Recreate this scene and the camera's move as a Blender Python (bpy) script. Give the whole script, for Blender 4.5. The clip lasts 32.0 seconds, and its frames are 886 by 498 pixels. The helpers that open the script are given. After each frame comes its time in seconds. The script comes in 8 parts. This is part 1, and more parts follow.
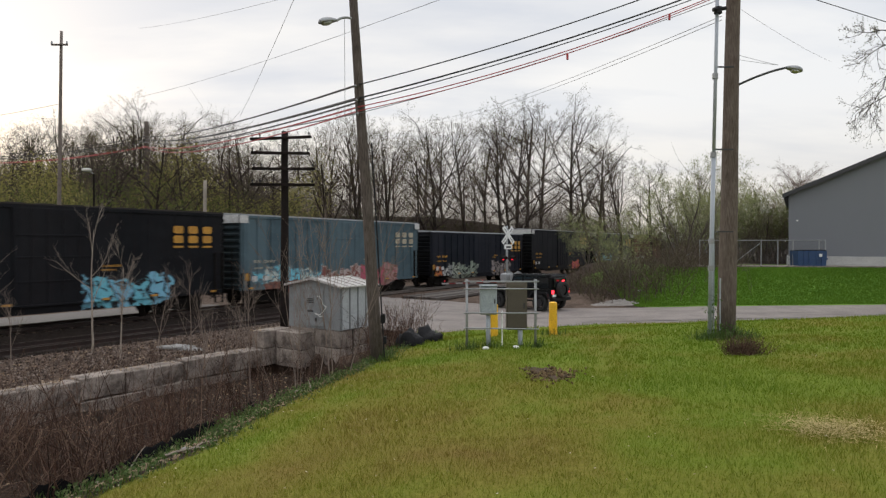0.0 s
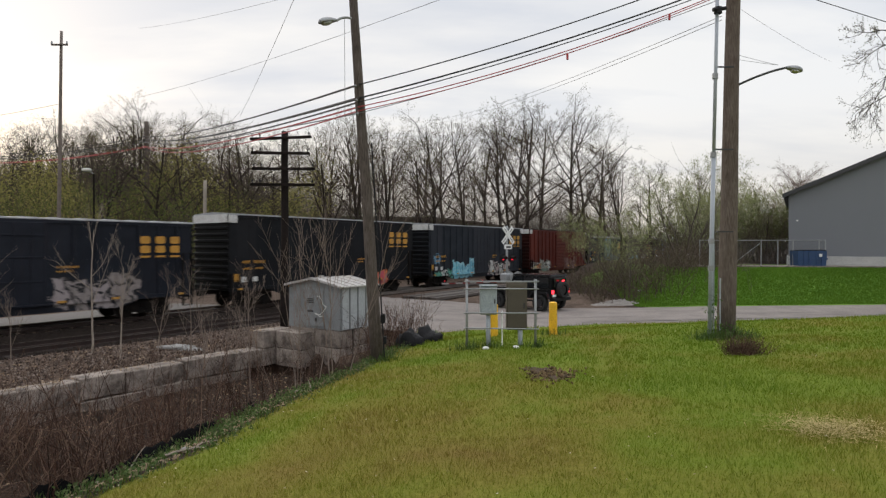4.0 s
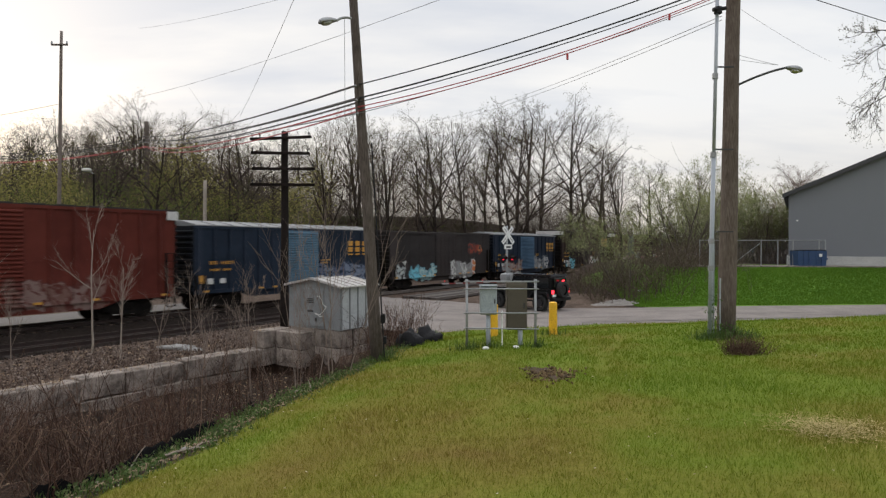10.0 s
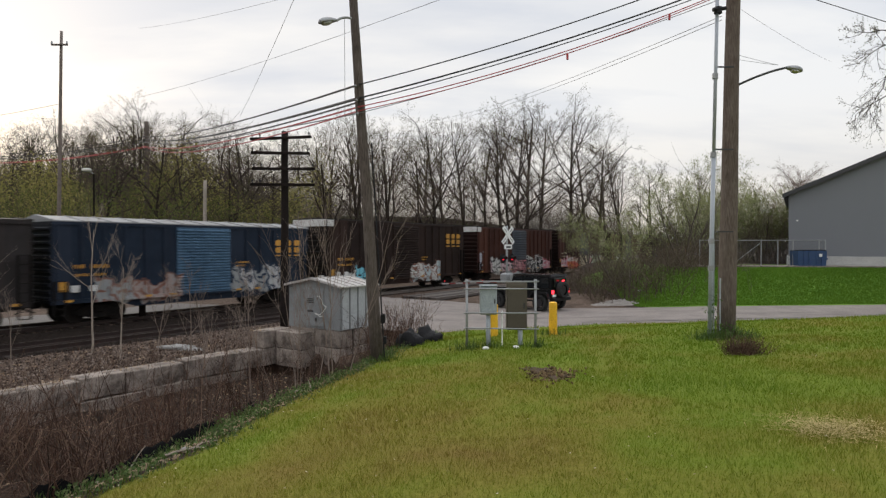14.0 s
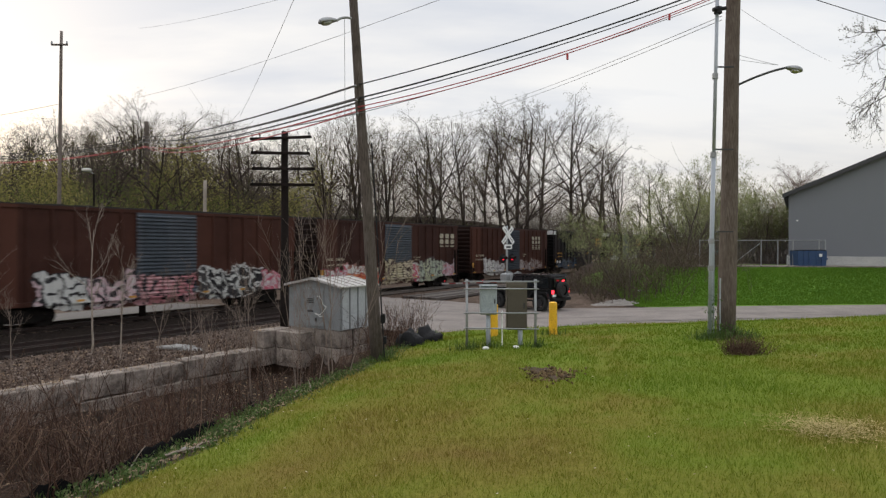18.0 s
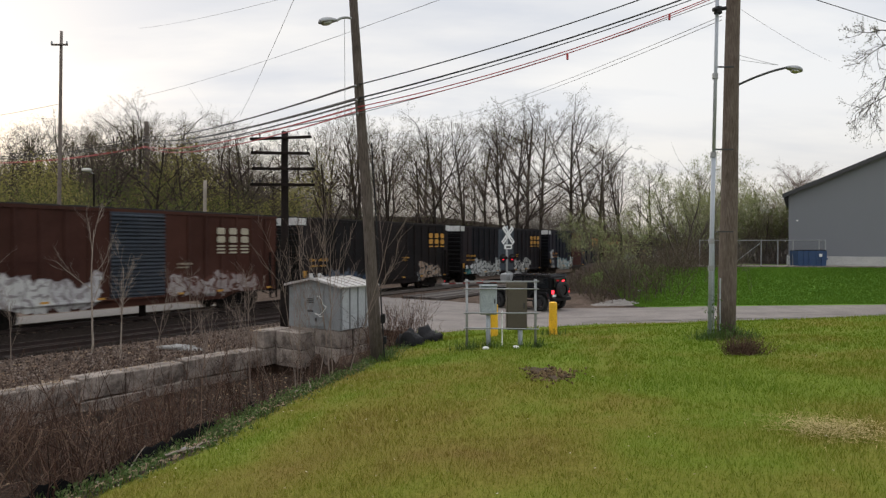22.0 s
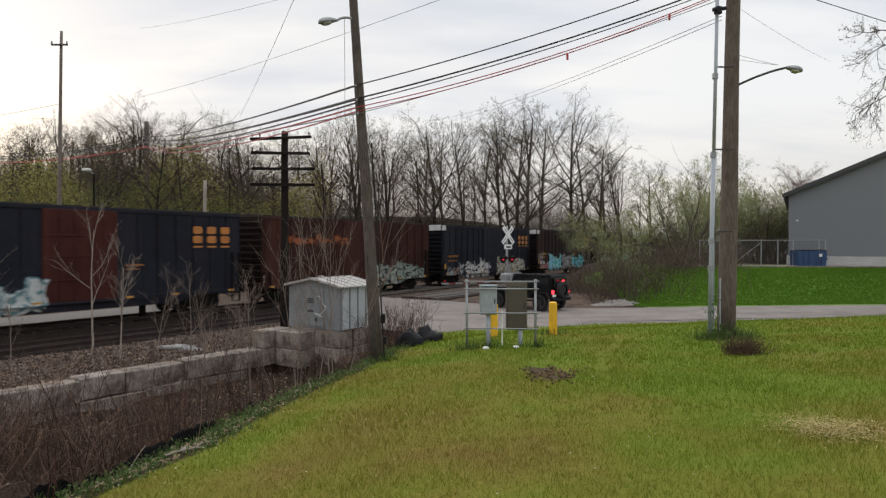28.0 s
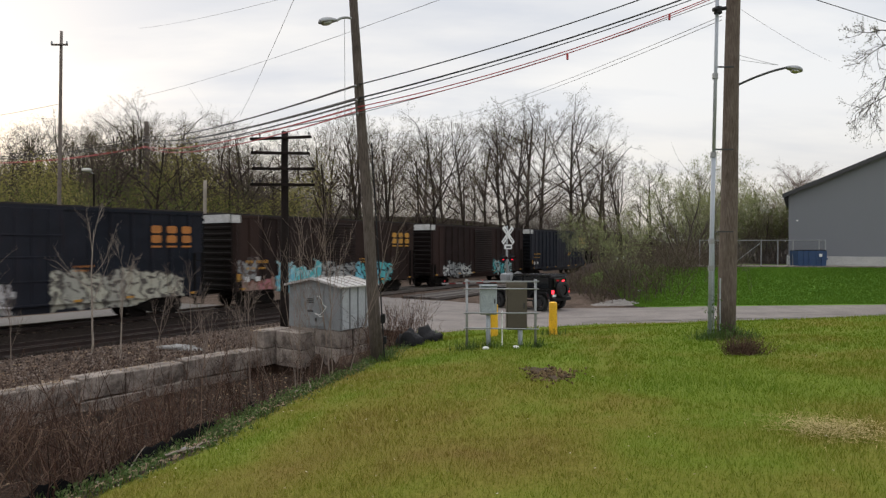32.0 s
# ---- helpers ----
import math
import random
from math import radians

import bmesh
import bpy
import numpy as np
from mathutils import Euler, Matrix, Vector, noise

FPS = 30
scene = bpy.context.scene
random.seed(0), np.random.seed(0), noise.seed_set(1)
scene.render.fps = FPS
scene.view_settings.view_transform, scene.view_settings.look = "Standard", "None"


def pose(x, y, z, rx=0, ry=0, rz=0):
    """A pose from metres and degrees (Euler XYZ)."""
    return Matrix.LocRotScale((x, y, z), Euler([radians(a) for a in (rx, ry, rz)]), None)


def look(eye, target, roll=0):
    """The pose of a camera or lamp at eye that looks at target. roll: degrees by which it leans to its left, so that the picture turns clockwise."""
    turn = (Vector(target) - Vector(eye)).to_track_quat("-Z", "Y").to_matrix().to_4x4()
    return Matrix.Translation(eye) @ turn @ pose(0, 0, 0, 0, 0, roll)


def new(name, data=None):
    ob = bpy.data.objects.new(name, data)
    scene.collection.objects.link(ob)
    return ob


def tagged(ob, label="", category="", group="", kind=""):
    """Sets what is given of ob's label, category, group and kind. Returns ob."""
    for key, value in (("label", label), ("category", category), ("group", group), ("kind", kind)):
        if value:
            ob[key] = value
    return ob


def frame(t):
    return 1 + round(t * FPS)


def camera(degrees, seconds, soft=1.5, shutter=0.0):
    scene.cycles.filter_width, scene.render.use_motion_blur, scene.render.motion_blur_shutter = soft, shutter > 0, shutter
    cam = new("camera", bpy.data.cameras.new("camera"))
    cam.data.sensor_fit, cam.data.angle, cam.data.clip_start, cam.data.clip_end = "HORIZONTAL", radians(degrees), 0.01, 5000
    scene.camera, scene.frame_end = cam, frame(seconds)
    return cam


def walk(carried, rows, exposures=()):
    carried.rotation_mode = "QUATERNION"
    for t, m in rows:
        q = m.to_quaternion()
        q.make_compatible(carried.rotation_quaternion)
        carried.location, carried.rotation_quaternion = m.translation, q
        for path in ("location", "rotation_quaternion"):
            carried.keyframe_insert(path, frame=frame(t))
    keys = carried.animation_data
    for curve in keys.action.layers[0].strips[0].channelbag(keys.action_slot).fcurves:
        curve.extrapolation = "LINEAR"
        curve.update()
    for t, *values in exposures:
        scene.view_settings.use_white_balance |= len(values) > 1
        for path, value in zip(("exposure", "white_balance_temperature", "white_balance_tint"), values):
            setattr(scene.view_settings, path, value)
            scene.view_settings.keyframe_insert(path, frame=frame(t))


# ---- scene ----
import collections
import itertools

# camera: stands still
cam = camera(73.1, 32.0, soft=1.3, shutter=0.5)
EYE = pose(0, 0, 3.41, 89.66, 0, 0)
walk(cam, [(0.0, EYE), (32.0, EYE)], exposures=[(0.0, 0.0), (32.0, 0.0)])

# ---- world and sun: bright overcast evening, warm low in the west ----
SUN_ELEV, SUN_TURN = radians(16), radians(-42)
world = bpy.data.worlds.new("overcast_sky")
scene.world = world
world.use_nodes = True
wn, wl = world.node_tree.nodes, world.node_tree.links
wn.clear()
w_out = wn.new("ShaderNodeOutputWorld")
w_bg = wn.new("ShaderNodeBackground")
w_sky = wn.new("ShaderNodeTexSky")
w_sky.sky_type = "NISHITA"
w_sky.sun_disc = False
w_sky.sun_elevation, w_sky.sun_rotation = SUN_ELEV, SUN_TURN
w_sky.dust_density = 3.0
w_co = wn.new("ShaderNodeTexCoord")
w_sep = wn.new("ShaderNodeSeparateXYZ")
wl.new(w_co.outputs["Generated"], w_sep.inputs[0])
# flat cloud sheet: direction divided by its height
w_h = wn.new("ShaderNodeMath"); w_h.operation = "MAXIMUM"; w_h.inputs[1].default_value = 0.0
wl.new(w_sep.outputs["Z"], w_h.inputs[0])
w_h2 = wn.new("ShaderNodeMath"); w_h2.operation = "ADD"; w_h2.inputs[1].default_value = 0.22
wl.new(w_h.outputs[0], w_h2.inputs[0])
w_div = wn.new("ShaderNodeVectorMath"); w_div.operation = "DIVIDE"
w_cmb = wn.new("ShaderNodeCombineXYZ")
for i in range(3):
    wl.new(w_h2.outputs[0], w_cmb.inputs[i])
wl.new(w_co.outputs["Generated"], w_div.inputs[0])
wl.new(w_cmb.outputs[0], w_div.inputs[1])
w_map = wn.new("ShaderNodeMapping")
w_map.inputs["Scale"].default_value = (0.55, 1.5, 1.0)
w_map.inputs["Rotation"].default_value = (0, 0, radians(-14))
wl.new(w_div.outputs[0], w_map.inputs[0])
w_noise = wn.new("ShaderNodeTexNoise")
w_noise.inputs["Scale"].default_value = 1.15
w_noise.inputs["Detail"].default_value = 7
w_noise.inputs["Roughness"].default_value = 0.52
wl.new(w_map.outputs[0], w_noise.inputs["Vector"])
w_ramp = wn.new("ShaderNodeValToRGB")
w_ramp.color_ramp.elements[0].position, w_ramp.color_ramp.elements[0].color = 0.40, (0.665, 0.69, 0.745, 1)
w_ramp.color_ramp.elements[1].position, w_ramp.color_ramp.elements[1].color = 0.62, (0.945, 0.92, 0.885, 1)
wl.new(w_noise.outputs["Fac"], w_ramp.inputs[0])
# warm band near the horizon
w_warm = wn.new("ShaderNodeMapRange")
w_warm.inputs["From Min"].default_value, w_warm.inputs["From Max"].default_value = 0.04, 0.22
w_warm.inputs["To Min"].default_value, w_warm.inputs["To Max"].default_value = 0.75, 0.0
wl.new(w_sep.outputs["Z"], w_warm.inputs["Value"])
w_mixw = wn.new("ShaderNodeMix"); w_mixw.data_type = "RGBA"
w_mixw.inputs["B"].default_value = (0.93, 0.84, 0.72, 1)
wl.new(w_warm.outputs[0], w_mixw.inputs["Factor"])
wl.new(w_ramp.outputs["Color"], w_mixw.inputs["A"])
# away from the sunset side the cloud turns a cool grey
w_side = wn.new("ShaderNodeMapRange"); w_side.interpolation_type = "SMOOTHSTEP"
for k_, v_ in (("From Min", -0.15), ("From Max", 0.60), ("To Min", 0.0), ("To Max", 1.0)):
    w_side.inputs[k_].default_value = v_
wl.new(w_sep.outputs["X"], w_side.inputs["Value"])
w_cool = wn.new("ShaderNodeMix"); w_cool.data_type = "RGBA"; w_cool.blend_type = "MULTIPLY"
w_cool.inputs["B"].default_value = (0.915, 0.945, 0.99, 1)
wl.new(w_side.outputs[0], w_cool.inputs["Factor"])
wl.new(w_mixw.outputs["Result"], w_cool.inputs["A"])
# thin remains of the clear sky behind the cloud
w_s = wn.new("ShaderNodeVectorMath"); w_s.operation = "SCALE"; w_s.inputs["Scale"].default_value = 0.06
wl.new(w_sky.outputs["Color"], w_s.inputs[0])
w_mix = wn.new("ShaderNodeMix"); w_mix.data_type = "RGBA"; w_mix.inputs["Factor"].default_value = 0.88
wl.new(w_s.outputs[0], w_mix.inputs["A"])
wl.new(w_cool.outputs["Result"], w_mix.inputs["B"])
# an overcast sky is brighter overhead than low down
w_zen = wn.new("ShaderNodeMapRange")
w_zen.interpolation_type = "SMOOTHSTEP"
for k_, v_ in (("From Min", 0.36), ("From Max", 0.95), ("To Min", 1.0), ("To Max", 2.1)):
    w_zen.inputs[k_].default_value = v_
wl.new(w_sep.outputs["Z"], w_zen.inputs["Value"])
w_lift = wn.new("ShaderNodeVectorMath"); w_lift.operation = "SCALE"
wl.new(w_mix.outputs["Result"], w_lift.inputs[0])
wl.new(w_zen.outputs[0], w_lift.inputs["Scale"])
wl.new(w_lift.outputs[0], w_bg.inputs["Color"])
w_bg.inputs["Strength"].default_value = 1.15
wl.new(w_bg.outputs[0], w_out.inputs[0])

sun_data = bpy.data.lights.new("sun", "SUN")
sun_data.energy, sun_data.angle, sun_data.color = 0.5, radians(14), (1.0, 0.90, 0.78)
sun = new("sun", sun_data)
sun.matrix_world = look((-30, 34, 20), (0, 0, 0))


# ---- helpers ----
def part(name, data, material=None, parent=None, label="", m=None):
    """Link a bmesh or a mesh as one object under a thing or under a part."""
    if isinstance(data, bmesh.types.BMesh):
        me = bpy.data.meshes.new(name)
        data.to_mesh(me)
        data.free()
        data = me
    if not data.materials:
        data.materials.append(material)
    ob = new(name, data)
    if material is not None and data.materials[0] is not material:
        ob.material_slots[0].link = "OBJECT"
        ob.material_slots[0].material = material
    if parent is not None:
        ob.parent = parent
    if m is not None:
        ob.matrix_basis = m
    if label:
        ob["label"] = label
    return ob


def thing(name, label, category, m=None, group="", kind=""):
    ob = new(name)
    ob.empty_display_size = 0.2
    if m is not None:
        ob.matrix_basis = m
    return tagged(ob, label, category, group, kind)


def box(bm, x0, x1, y0, y1, z0, z1, bevel=0.0, m=None):
    r = bmesh.ops.create_cube(bm, size=1.0)
    vs = r["verts"]
    for v in vs:
        v.co = Vector(((x0 + x1) / 2 + v.co.x * (x1 - x0), (y0 + y1) / 2 + v.co.y * (y1 - y0), (z0 + z1) / 2 + v.co.z * (z1 - z0)))
    if bevel:
        es = list({e for v in vs for e in v.link_edges})
        out = bmesh.ops.bevel(bm, geom=es, offset=bevel, segments=1, affect="EDGES")
        vs = list({v for f in out["faces"] for v in f.verts} | {v for v in vs if v.is_valid})
    if m is not None:
        bmesh.ops.transform(bm, matrix=m, verts=[v for v in vs if v.is_valid])
    return bm


def cyl(bm, a, b, r0, r1=None, n=12, cap=True):
    a, b = Vector(a), Vector(b)
    r1 = r0 if r1 is None else r1
    d = b - a
    m = Matrix.Translation((a + b) / 2) @ d.to_track_quat("Z", "Y").to_matrix().to_4x4()
    bmesh.ops.create_cone(bm, cap_ends=cap, segments=n, radius1=r0, radius2=r1, depth=d.length, matrix=m)
    return bm


def prism(bm, outline, y0, y1):
    """An outline in x and z, drawn out along y."""
    a = [bm.verts.new((x, y0, z)) for x, z in outline]
    b = [bm.verts.new((x, y1, z)) for x, z in outline]
    n = len(outline)
    bm.faces.new(a)
    bm.faces.new(list(reversed(b)))
    for i in range(n):
        bm.faces.new((a[i], b[i], b[(i + 1) % n], a[(i + 1) % n]))
    bmesh.ops.recalc_face_normals(bm, faces=bm.faces)
    return bm


def B():
    return bmesh.new()


def smooth(bm):
    for f in bm.faces:
        f.smooth = True
    return bm


def mesh_from(name, verts, faces):
    me = bpy.data.meshes.new(name)
    me.from_pydata(verts, [], faces)
    me.update()
    return me


def tubes(lines, sides):
    """Tapered tubes: lines of (points, radius at start, radius at end)."""
    V, F = [], []
    ang = [(math.cos(2 * math.pi * k / sides), math.sin(2 * math.pi * k / sides)) for k in range(sides)]
    for pts, r0, r1 in lines:
        n = len(pts)
        base = len(V)
        d = (pts[-1] - pts[0])
        ref = Vector((1, 0, 0)) if abs(d.z) > abs(d.x) else Vector((0, 0, 1))
        u = d.cross(ref).normalized()
        w = d.cross(u).normalized()
        for i, p in enumerate(pts):
            r = r0 + (r1 - r0) * i / (n - 1)
            for c, s in ang:
                V.append(p + u * (c * r) + w * (s * r))
        for i in range(n - 1):
            for k in range(sides):
                a, b = base + i * sides + k, base + i * sides + (k + 1) % sides
                F.append((a, b, b + sides, a + sides))
    return V, F


# ---- materials ----
def mat(name, color, rough=0.7, metal=0.0, spread=0.25, scale=8.0, bump=0.15, bump_scale=40.0, second=None, amount=0.5, coat=0.0, spec=0.5, per=0.0):
    """A surface with coarse and fine variation: color shifts towards second in blotches, and fine grain and relief lie over it."""
    m = bpy.data.materials.new(name)
    m.use_nodes = True
    nt = m.node_tree
    N, L = nt.nodes, nt.links
    bs = N["Principled BSDF"]
    bs.inputs["Roughness"].default_value, bs.inputs["Metallic"].default_value = rough, metal
    bs.inputs["Coat Weight"].default_value = coat
    bs.inputs["Specular IOR Level"].default_value = spec
    tc = N.new("ShaderNodeTexCoord")
    n1 = N.new("ShaderNodeTexNoise")
    n1.inputs["Scale"].default_value, n1.inputs["Detail"].default_value, n1.inputs["Roughness"].default_value = scale, 6, 0.62
    L.new(tc.outputs["Object"], n1.inputs["Vector"])
    r1 = N.new("ShaderNodeMapRange")
    r1.inputs["From Min"].default_value, r1.inputs["From Max"].default_value = 0.42, 0.66
    r1.inputs["To Max"].default_value = amount
    L.new(n1.outputs["Fac"], r1.inputs["Value"])
    mx = N.new("ShaderNodeMix"); mx.data_type = "RGBA"
    mx.inputs["A"].default_value = (*color, 1)
    mx.inputs["B"].default_value = (*(second or [c * (1 - spread) for c in color]), 1)
    L.new(r1.outputs[0], mx.inputs["Factor"])
    n2 = N.new("ShaderNodeTexNoise")
    n2.inputs["Scale"].default_value, n2.inputs["Detail"].default_value = bump_scale, 4
    L.new(tc.outputs["Object"], n2.inputs["Vector"])
    r2 = N.new("ShaderNodeMapRange")
    r2.inputs["From Min"].default_value, r2.inputs["From Max"].default_value = 0.3, 0.7
    r2.inputs["To Min"].default_value, r2.inputs["To Max"].default_value = 1 - spread, 1 + spread
    L.new(n2.outputs["Fac"], r2.inputs["Value"])
    fac = r2.outputs[0]
    if per:
        oi = N.new("ShaderNodeObjectInfo")
        r3 = N.new("ShaderNodeMapRange")
        r3.inputs["To Min"].default_value, r3.inputs["To Max"].default_value = 1 - per, 1 + per
        L.new(oi.outputs["Random"], r3.inputs["Value"])
        mm = N.new("ShaderNodeMath"); mm.operation = "MULTIPLY"
        L.new(fac, mm.inputs[0]); L.new(r3.outputs[0], mm.inputs[1])
        fac = mm.outputs[0]
    hs = N.new("ShaderNodeVectorMath"); hs.operation = "SCALE"
    L.new(mx.outputs["Result"], hs.inputs[0]); L.new(fac, hs.inputs["Scale"])
    L.new(hs.outputs[0], bs.inputs["Base Color"])
    if bump:
        bp = N.new("ShaderNodeBump")
        bp.inputs["Strength"].default_value, bp.inputs["Distance"].default_value = bump, 0.02
        L.new(n2.outputs["Fac"], bp.inputs["Height"])
        L.new(bp.outputs[0], bs.inputs["Normal"])
    return m


def island_mat(name, stops, rough=0.8, trans=0.0):
    """Leaves, blades and stems: each island takes its own colour from the ramp."""
    m = bpy.data.materials.new(name)
    m.use_nodes = True
    N, L = m.node_tree.nodes, m.node_tree.links
    bs = N["Principled BSDF"]
    bs.inputs["Roughness"].default_value = rough
    bs.inputs["Specular IOR Level"].default_value = 0.2
    g = N.new("ShaderNodeNewGeometry")
    rp = N.new("ShaderNodeValToRGB")
    el = rp.color_ramp.elements
    for i, c in enumerate(stops):
        e = el[i] if i < 2 else el.new(1.0)
        e.position, e.color = i / (len(stops) - 1), (*c, 1)
    L.new(g.outputs["Random Per Island"], rp.inputs[0])
    L.new(rp.outputs["Color"], bs.inputs["Base Color"])
    if trans:
        tr = N.new("ShaderNodeBsdfTranslucent")
        ms = N.new("ShaderNodeMixShader")
        ms.inputs[0].default_value = trans
        L.new(rp.outputs["Color"], tr.inputs["Color"])
        L.new(bs.outputs[0], ms.inputs[1]); L.new(tr.outputs[0], ms.inputs[2])
        L.new(ms.outputs[0], N["Material Output"].inputs[0])
    return m


def glow(name, color, strength):
    m = bpy.data.materials.new(name)
    m.use_nodes = True
    b = m.node_tree.nodes["Principled BSDF"]
    b.inputs["Base Color"].default_value = (*color, 1)
    b.inputs["Emission Color"].default_value = (*color, 1)
    b.inputs["Emission Strength"].default_value = strength
    return m


def grain_mat(name, dark, mid, pale):
    """Weathered upright timber: long checks and streaks down the grain over broad stains."""
    m = bpy.data.materials.new(name)
    m.use_nodes = True
    N, L = m.node_tree.nodes, m.node_tree.links
    bs = N["Principled BSDF"]
    bs.inputs["Roughness"].default_value, bs.inputs["Specular IOR Level"].default_value = 0.95, 0.2
    tc = N.new("ShaderNodeTexCoord")

    def nz(scale, stretch, detail):
        mp = N.new("ShaderNodeMapping")
        mp.inputs["Scale"].default_value = (1, 1, stretch)
        L.new(tc.outputs["Object"], mp.inputs[0])
        n = N.new("ShaderNodeTexNoise")
        n.inputs["Scale"].default_value, n.inputs["Detail"].default_value, n.inputs["Roughness"].default_value = scale, detail, 0.65
        L.new(mp.outputs[0], n.inputs["Vector"])
        return n.outputs["Fac"]

    streak, stain = nz(48, 0.09, 6), nz(5.0, 0.4, 5)
    ad = N.new("ShaderNodeMath"); ad.operation = "MULTIPLY_ADD"; ad.inputs[1].default_value = 0.55
    L.new(stain, ad.inputs[0]); L.new(streak, ad.inputs[2])
    rp = N.new("ShaderNodeValToRGB")
    el = rp.color_ramp.elements
    for k, (p, c) in enumerate(((0.52, dark), (0.76, mid), (1.0, pale))):
        e = el[k] if k < 2 else el.new(p)
        e.position, e.color = p, (*c, 1)
    L.new(ad.outputs[0], rp.inputs[0])
    L.new(rp.outputs["Color"], bs.inputs["Base Color"])
    bp = N.new("ShaderNodeBump"); bp.inputs["Strength"].default_value, bp.inputs["Distance"].default_value = 0.7, 0.03
    L.new(streak, bp.inputs["Height"]); L.new(bp.outputs[0], bs.inputs["Normal"])
    return m


M_WOODPOLE = grain_mat("weathered_pole_wood", (0.035, 0.028, 0.024), (0.095, 0.078, 0.066), (0.15, 0.128, 0.11))
M_BROWNPOLE = grain_mat("brown_pole_wood", (0.060, 0.045, 0.037), (0.125, 0.098, 0.082), (0.19, 0.158, 0.136))
M_DARKPOLE = mat("creosoted_wood", (0.012, 0.009, 0.008), 0.95, second=(0.024, 0.017, 0.014), scale=4, bump=0.5, spec=0.2)
M_GALV = mat("galvanised_steel", (0.30, 0.31, 0.315), 0.55, 0.5, spread=0.12, scale=6, bump=0.05)
M_GREYPIPE = mat("grey_conduit", (0.33, 0.36, 0.40), 0.5, 0.0, spread=0.1, scale=3, bump=0.05)
M_CABLE = mat("black_cable", (0.012, 0.012, 0.013), 0.6, spread=0.1, bump=0)
M_CABLE_GREY = mat("grey_wire", (0.16, 0.16, 0.17), 0.6, spread=0.1, bump=0)
M_CABLE_RED = mat("red_cable", (0.42, 0.045, 0.05), 0.6, spread=0.1, bump=0)
M_CONCRETE = mat("aged_concrete", (0.25, 0.21, 0.18), 0.95, second=(0.045, 0.034, 0.027), amount=0.9, scale=2.2, bump=0.5, bump_scale=25, per=0.12)
M_STEELRAIL = mat("rusty_rail", (0.028, 0.018, 0.015), 0.7, 0.3, second=(0.05, 0.03, 0.024), scale=5)
M_TIE = mat("creosote_tie", (0.022, 0.017, 0.015), 0.95, second=(0.05, 0.04, 0.034), scale=6, bump=0.6, per=0.3, spec=0.2)
M_SIDING = mat("grey_metal_siding", (0.155, 0.165, 0.185), 0.55, 0.0, spread=0.06, scale=1.0, bump=0.04, amount=0.3)
M_TRIM = mat("dark_trim", (0.035, 0.036, 0.04), 0.6, bump=0.03)
M_ROOFM = mat("dark_metal_roof", (0.06, 0.062, 0.068), 0.5, 0.2, bump=0.05)
M_BLUE = mat("blue_dumpster_paint", (0.012, 0.045, 0.13), 0.55, second=(0.03, 0.06, 0.10), scale=3, bump=0.08)
M_BLACKPL = mat("black_plastic", (0.007, 0.007, 0.008), 0.6, bump=0.08, spec=0.3)
M_YELLOW = mat("yellow_bollard_paint", (0.78, 0.44, 0.02), 0.5, second=(0.55, 0.30, 0.03), scale=4, bump=0.05, amount=0.4)
M_BOXGREY = mat("light_grey_cabinet", (0.30, 0.34, 0.36), 0.5, second=(0.22, 0.25, 0.26), scale=3, bump=0.05)
M_BOXBROWN = mat("olive_brown_cabinet", (0.075, 0.062, 0.045), 0.6, second=(0.10, 0.085, 0.06), scale=3, bump=0.05)
M_SHED = mat("shed_grey_paint", (0.22, 0.23, 0.235), 0.6, second=(0.13, 0.135, 0.135), scale=1.8, bump=0.1)
M_SHEDROOF = mat("shed_roof_metal", (0.44, 0.43, 0.42), 0.5, 0.2, second=(0.30, 0.26, 0.22), scale=2.5, bump=0.1)
M_WHITE = mat("white_paint", (0.72, 0.72, 0.70), 0.6, second=(0.50, 0.49, 0.46), scale=3, bump=0.05)
M_BARK = mat("grey_brown_bark", (0.046, 0.036, 0.030), 0.95, second=(0.022, 0.017, 0.014), scale=3, bump=0.5, per=0.3, spec=0.15)
M_TWIG = island_mat("twigs", [(0.044, 0.031, 0.026), (0.098, 0.070, 0.055), (0.062, 0.044, 0.035)])
M_SAPLING = mat("pale_sapling_bark", (0.30, 0.25, 0.205), 0.9, second=(0.12, 0.094, 0.076), scale=5, bump=0.3)
M_SAPDARK = mat("brown_sapling_bark", (0.20, 0.155, 0.125), 0.9, second=(0.085, 0.06, 0.048), scale=5, bump=0.3)
M_CANE = island_mat("dry_canes", [(0.018, 0.010, 0.007), (0.095, 0.050, 0.033), (0.026, 0.013, 0.009), (0.19, 0.125, 0.09), (0.055, 0.025, 0.016), (0.016, 0.009, 0.007)])
M_BUD = island_mat("spring_buds", [(0.10, 0.085, 0.03), (0.15, 0.15, 0.05), (0.11, 0.13, 0.04)], 0.8, 0.3)
M_LEAF = island_mat("young_leaves", [(0.06, 0.085, 0.02), (0.12, 0.14, 0.035), (0.08, 0.10, 0.03), (0.16, 0.16, 0.06)], 0.8, 0.35)
M_FOLIAGE = island_mat("yellow_green_foliage", [(0.13, 0.130, 0.036), (0.29, 0.258, 0.085), (0.19, 0.186, 0.056), (0.42, 0.36, 0.15)], 0.8, 0.6)
M_BLOSSOM = island_mat("pale_spring_leaves", [(0.20, 0.235, 0.08), (0.36, 0.37, 0.19), (0.15, 0.19, 0.06)], 0.8, 0.35)
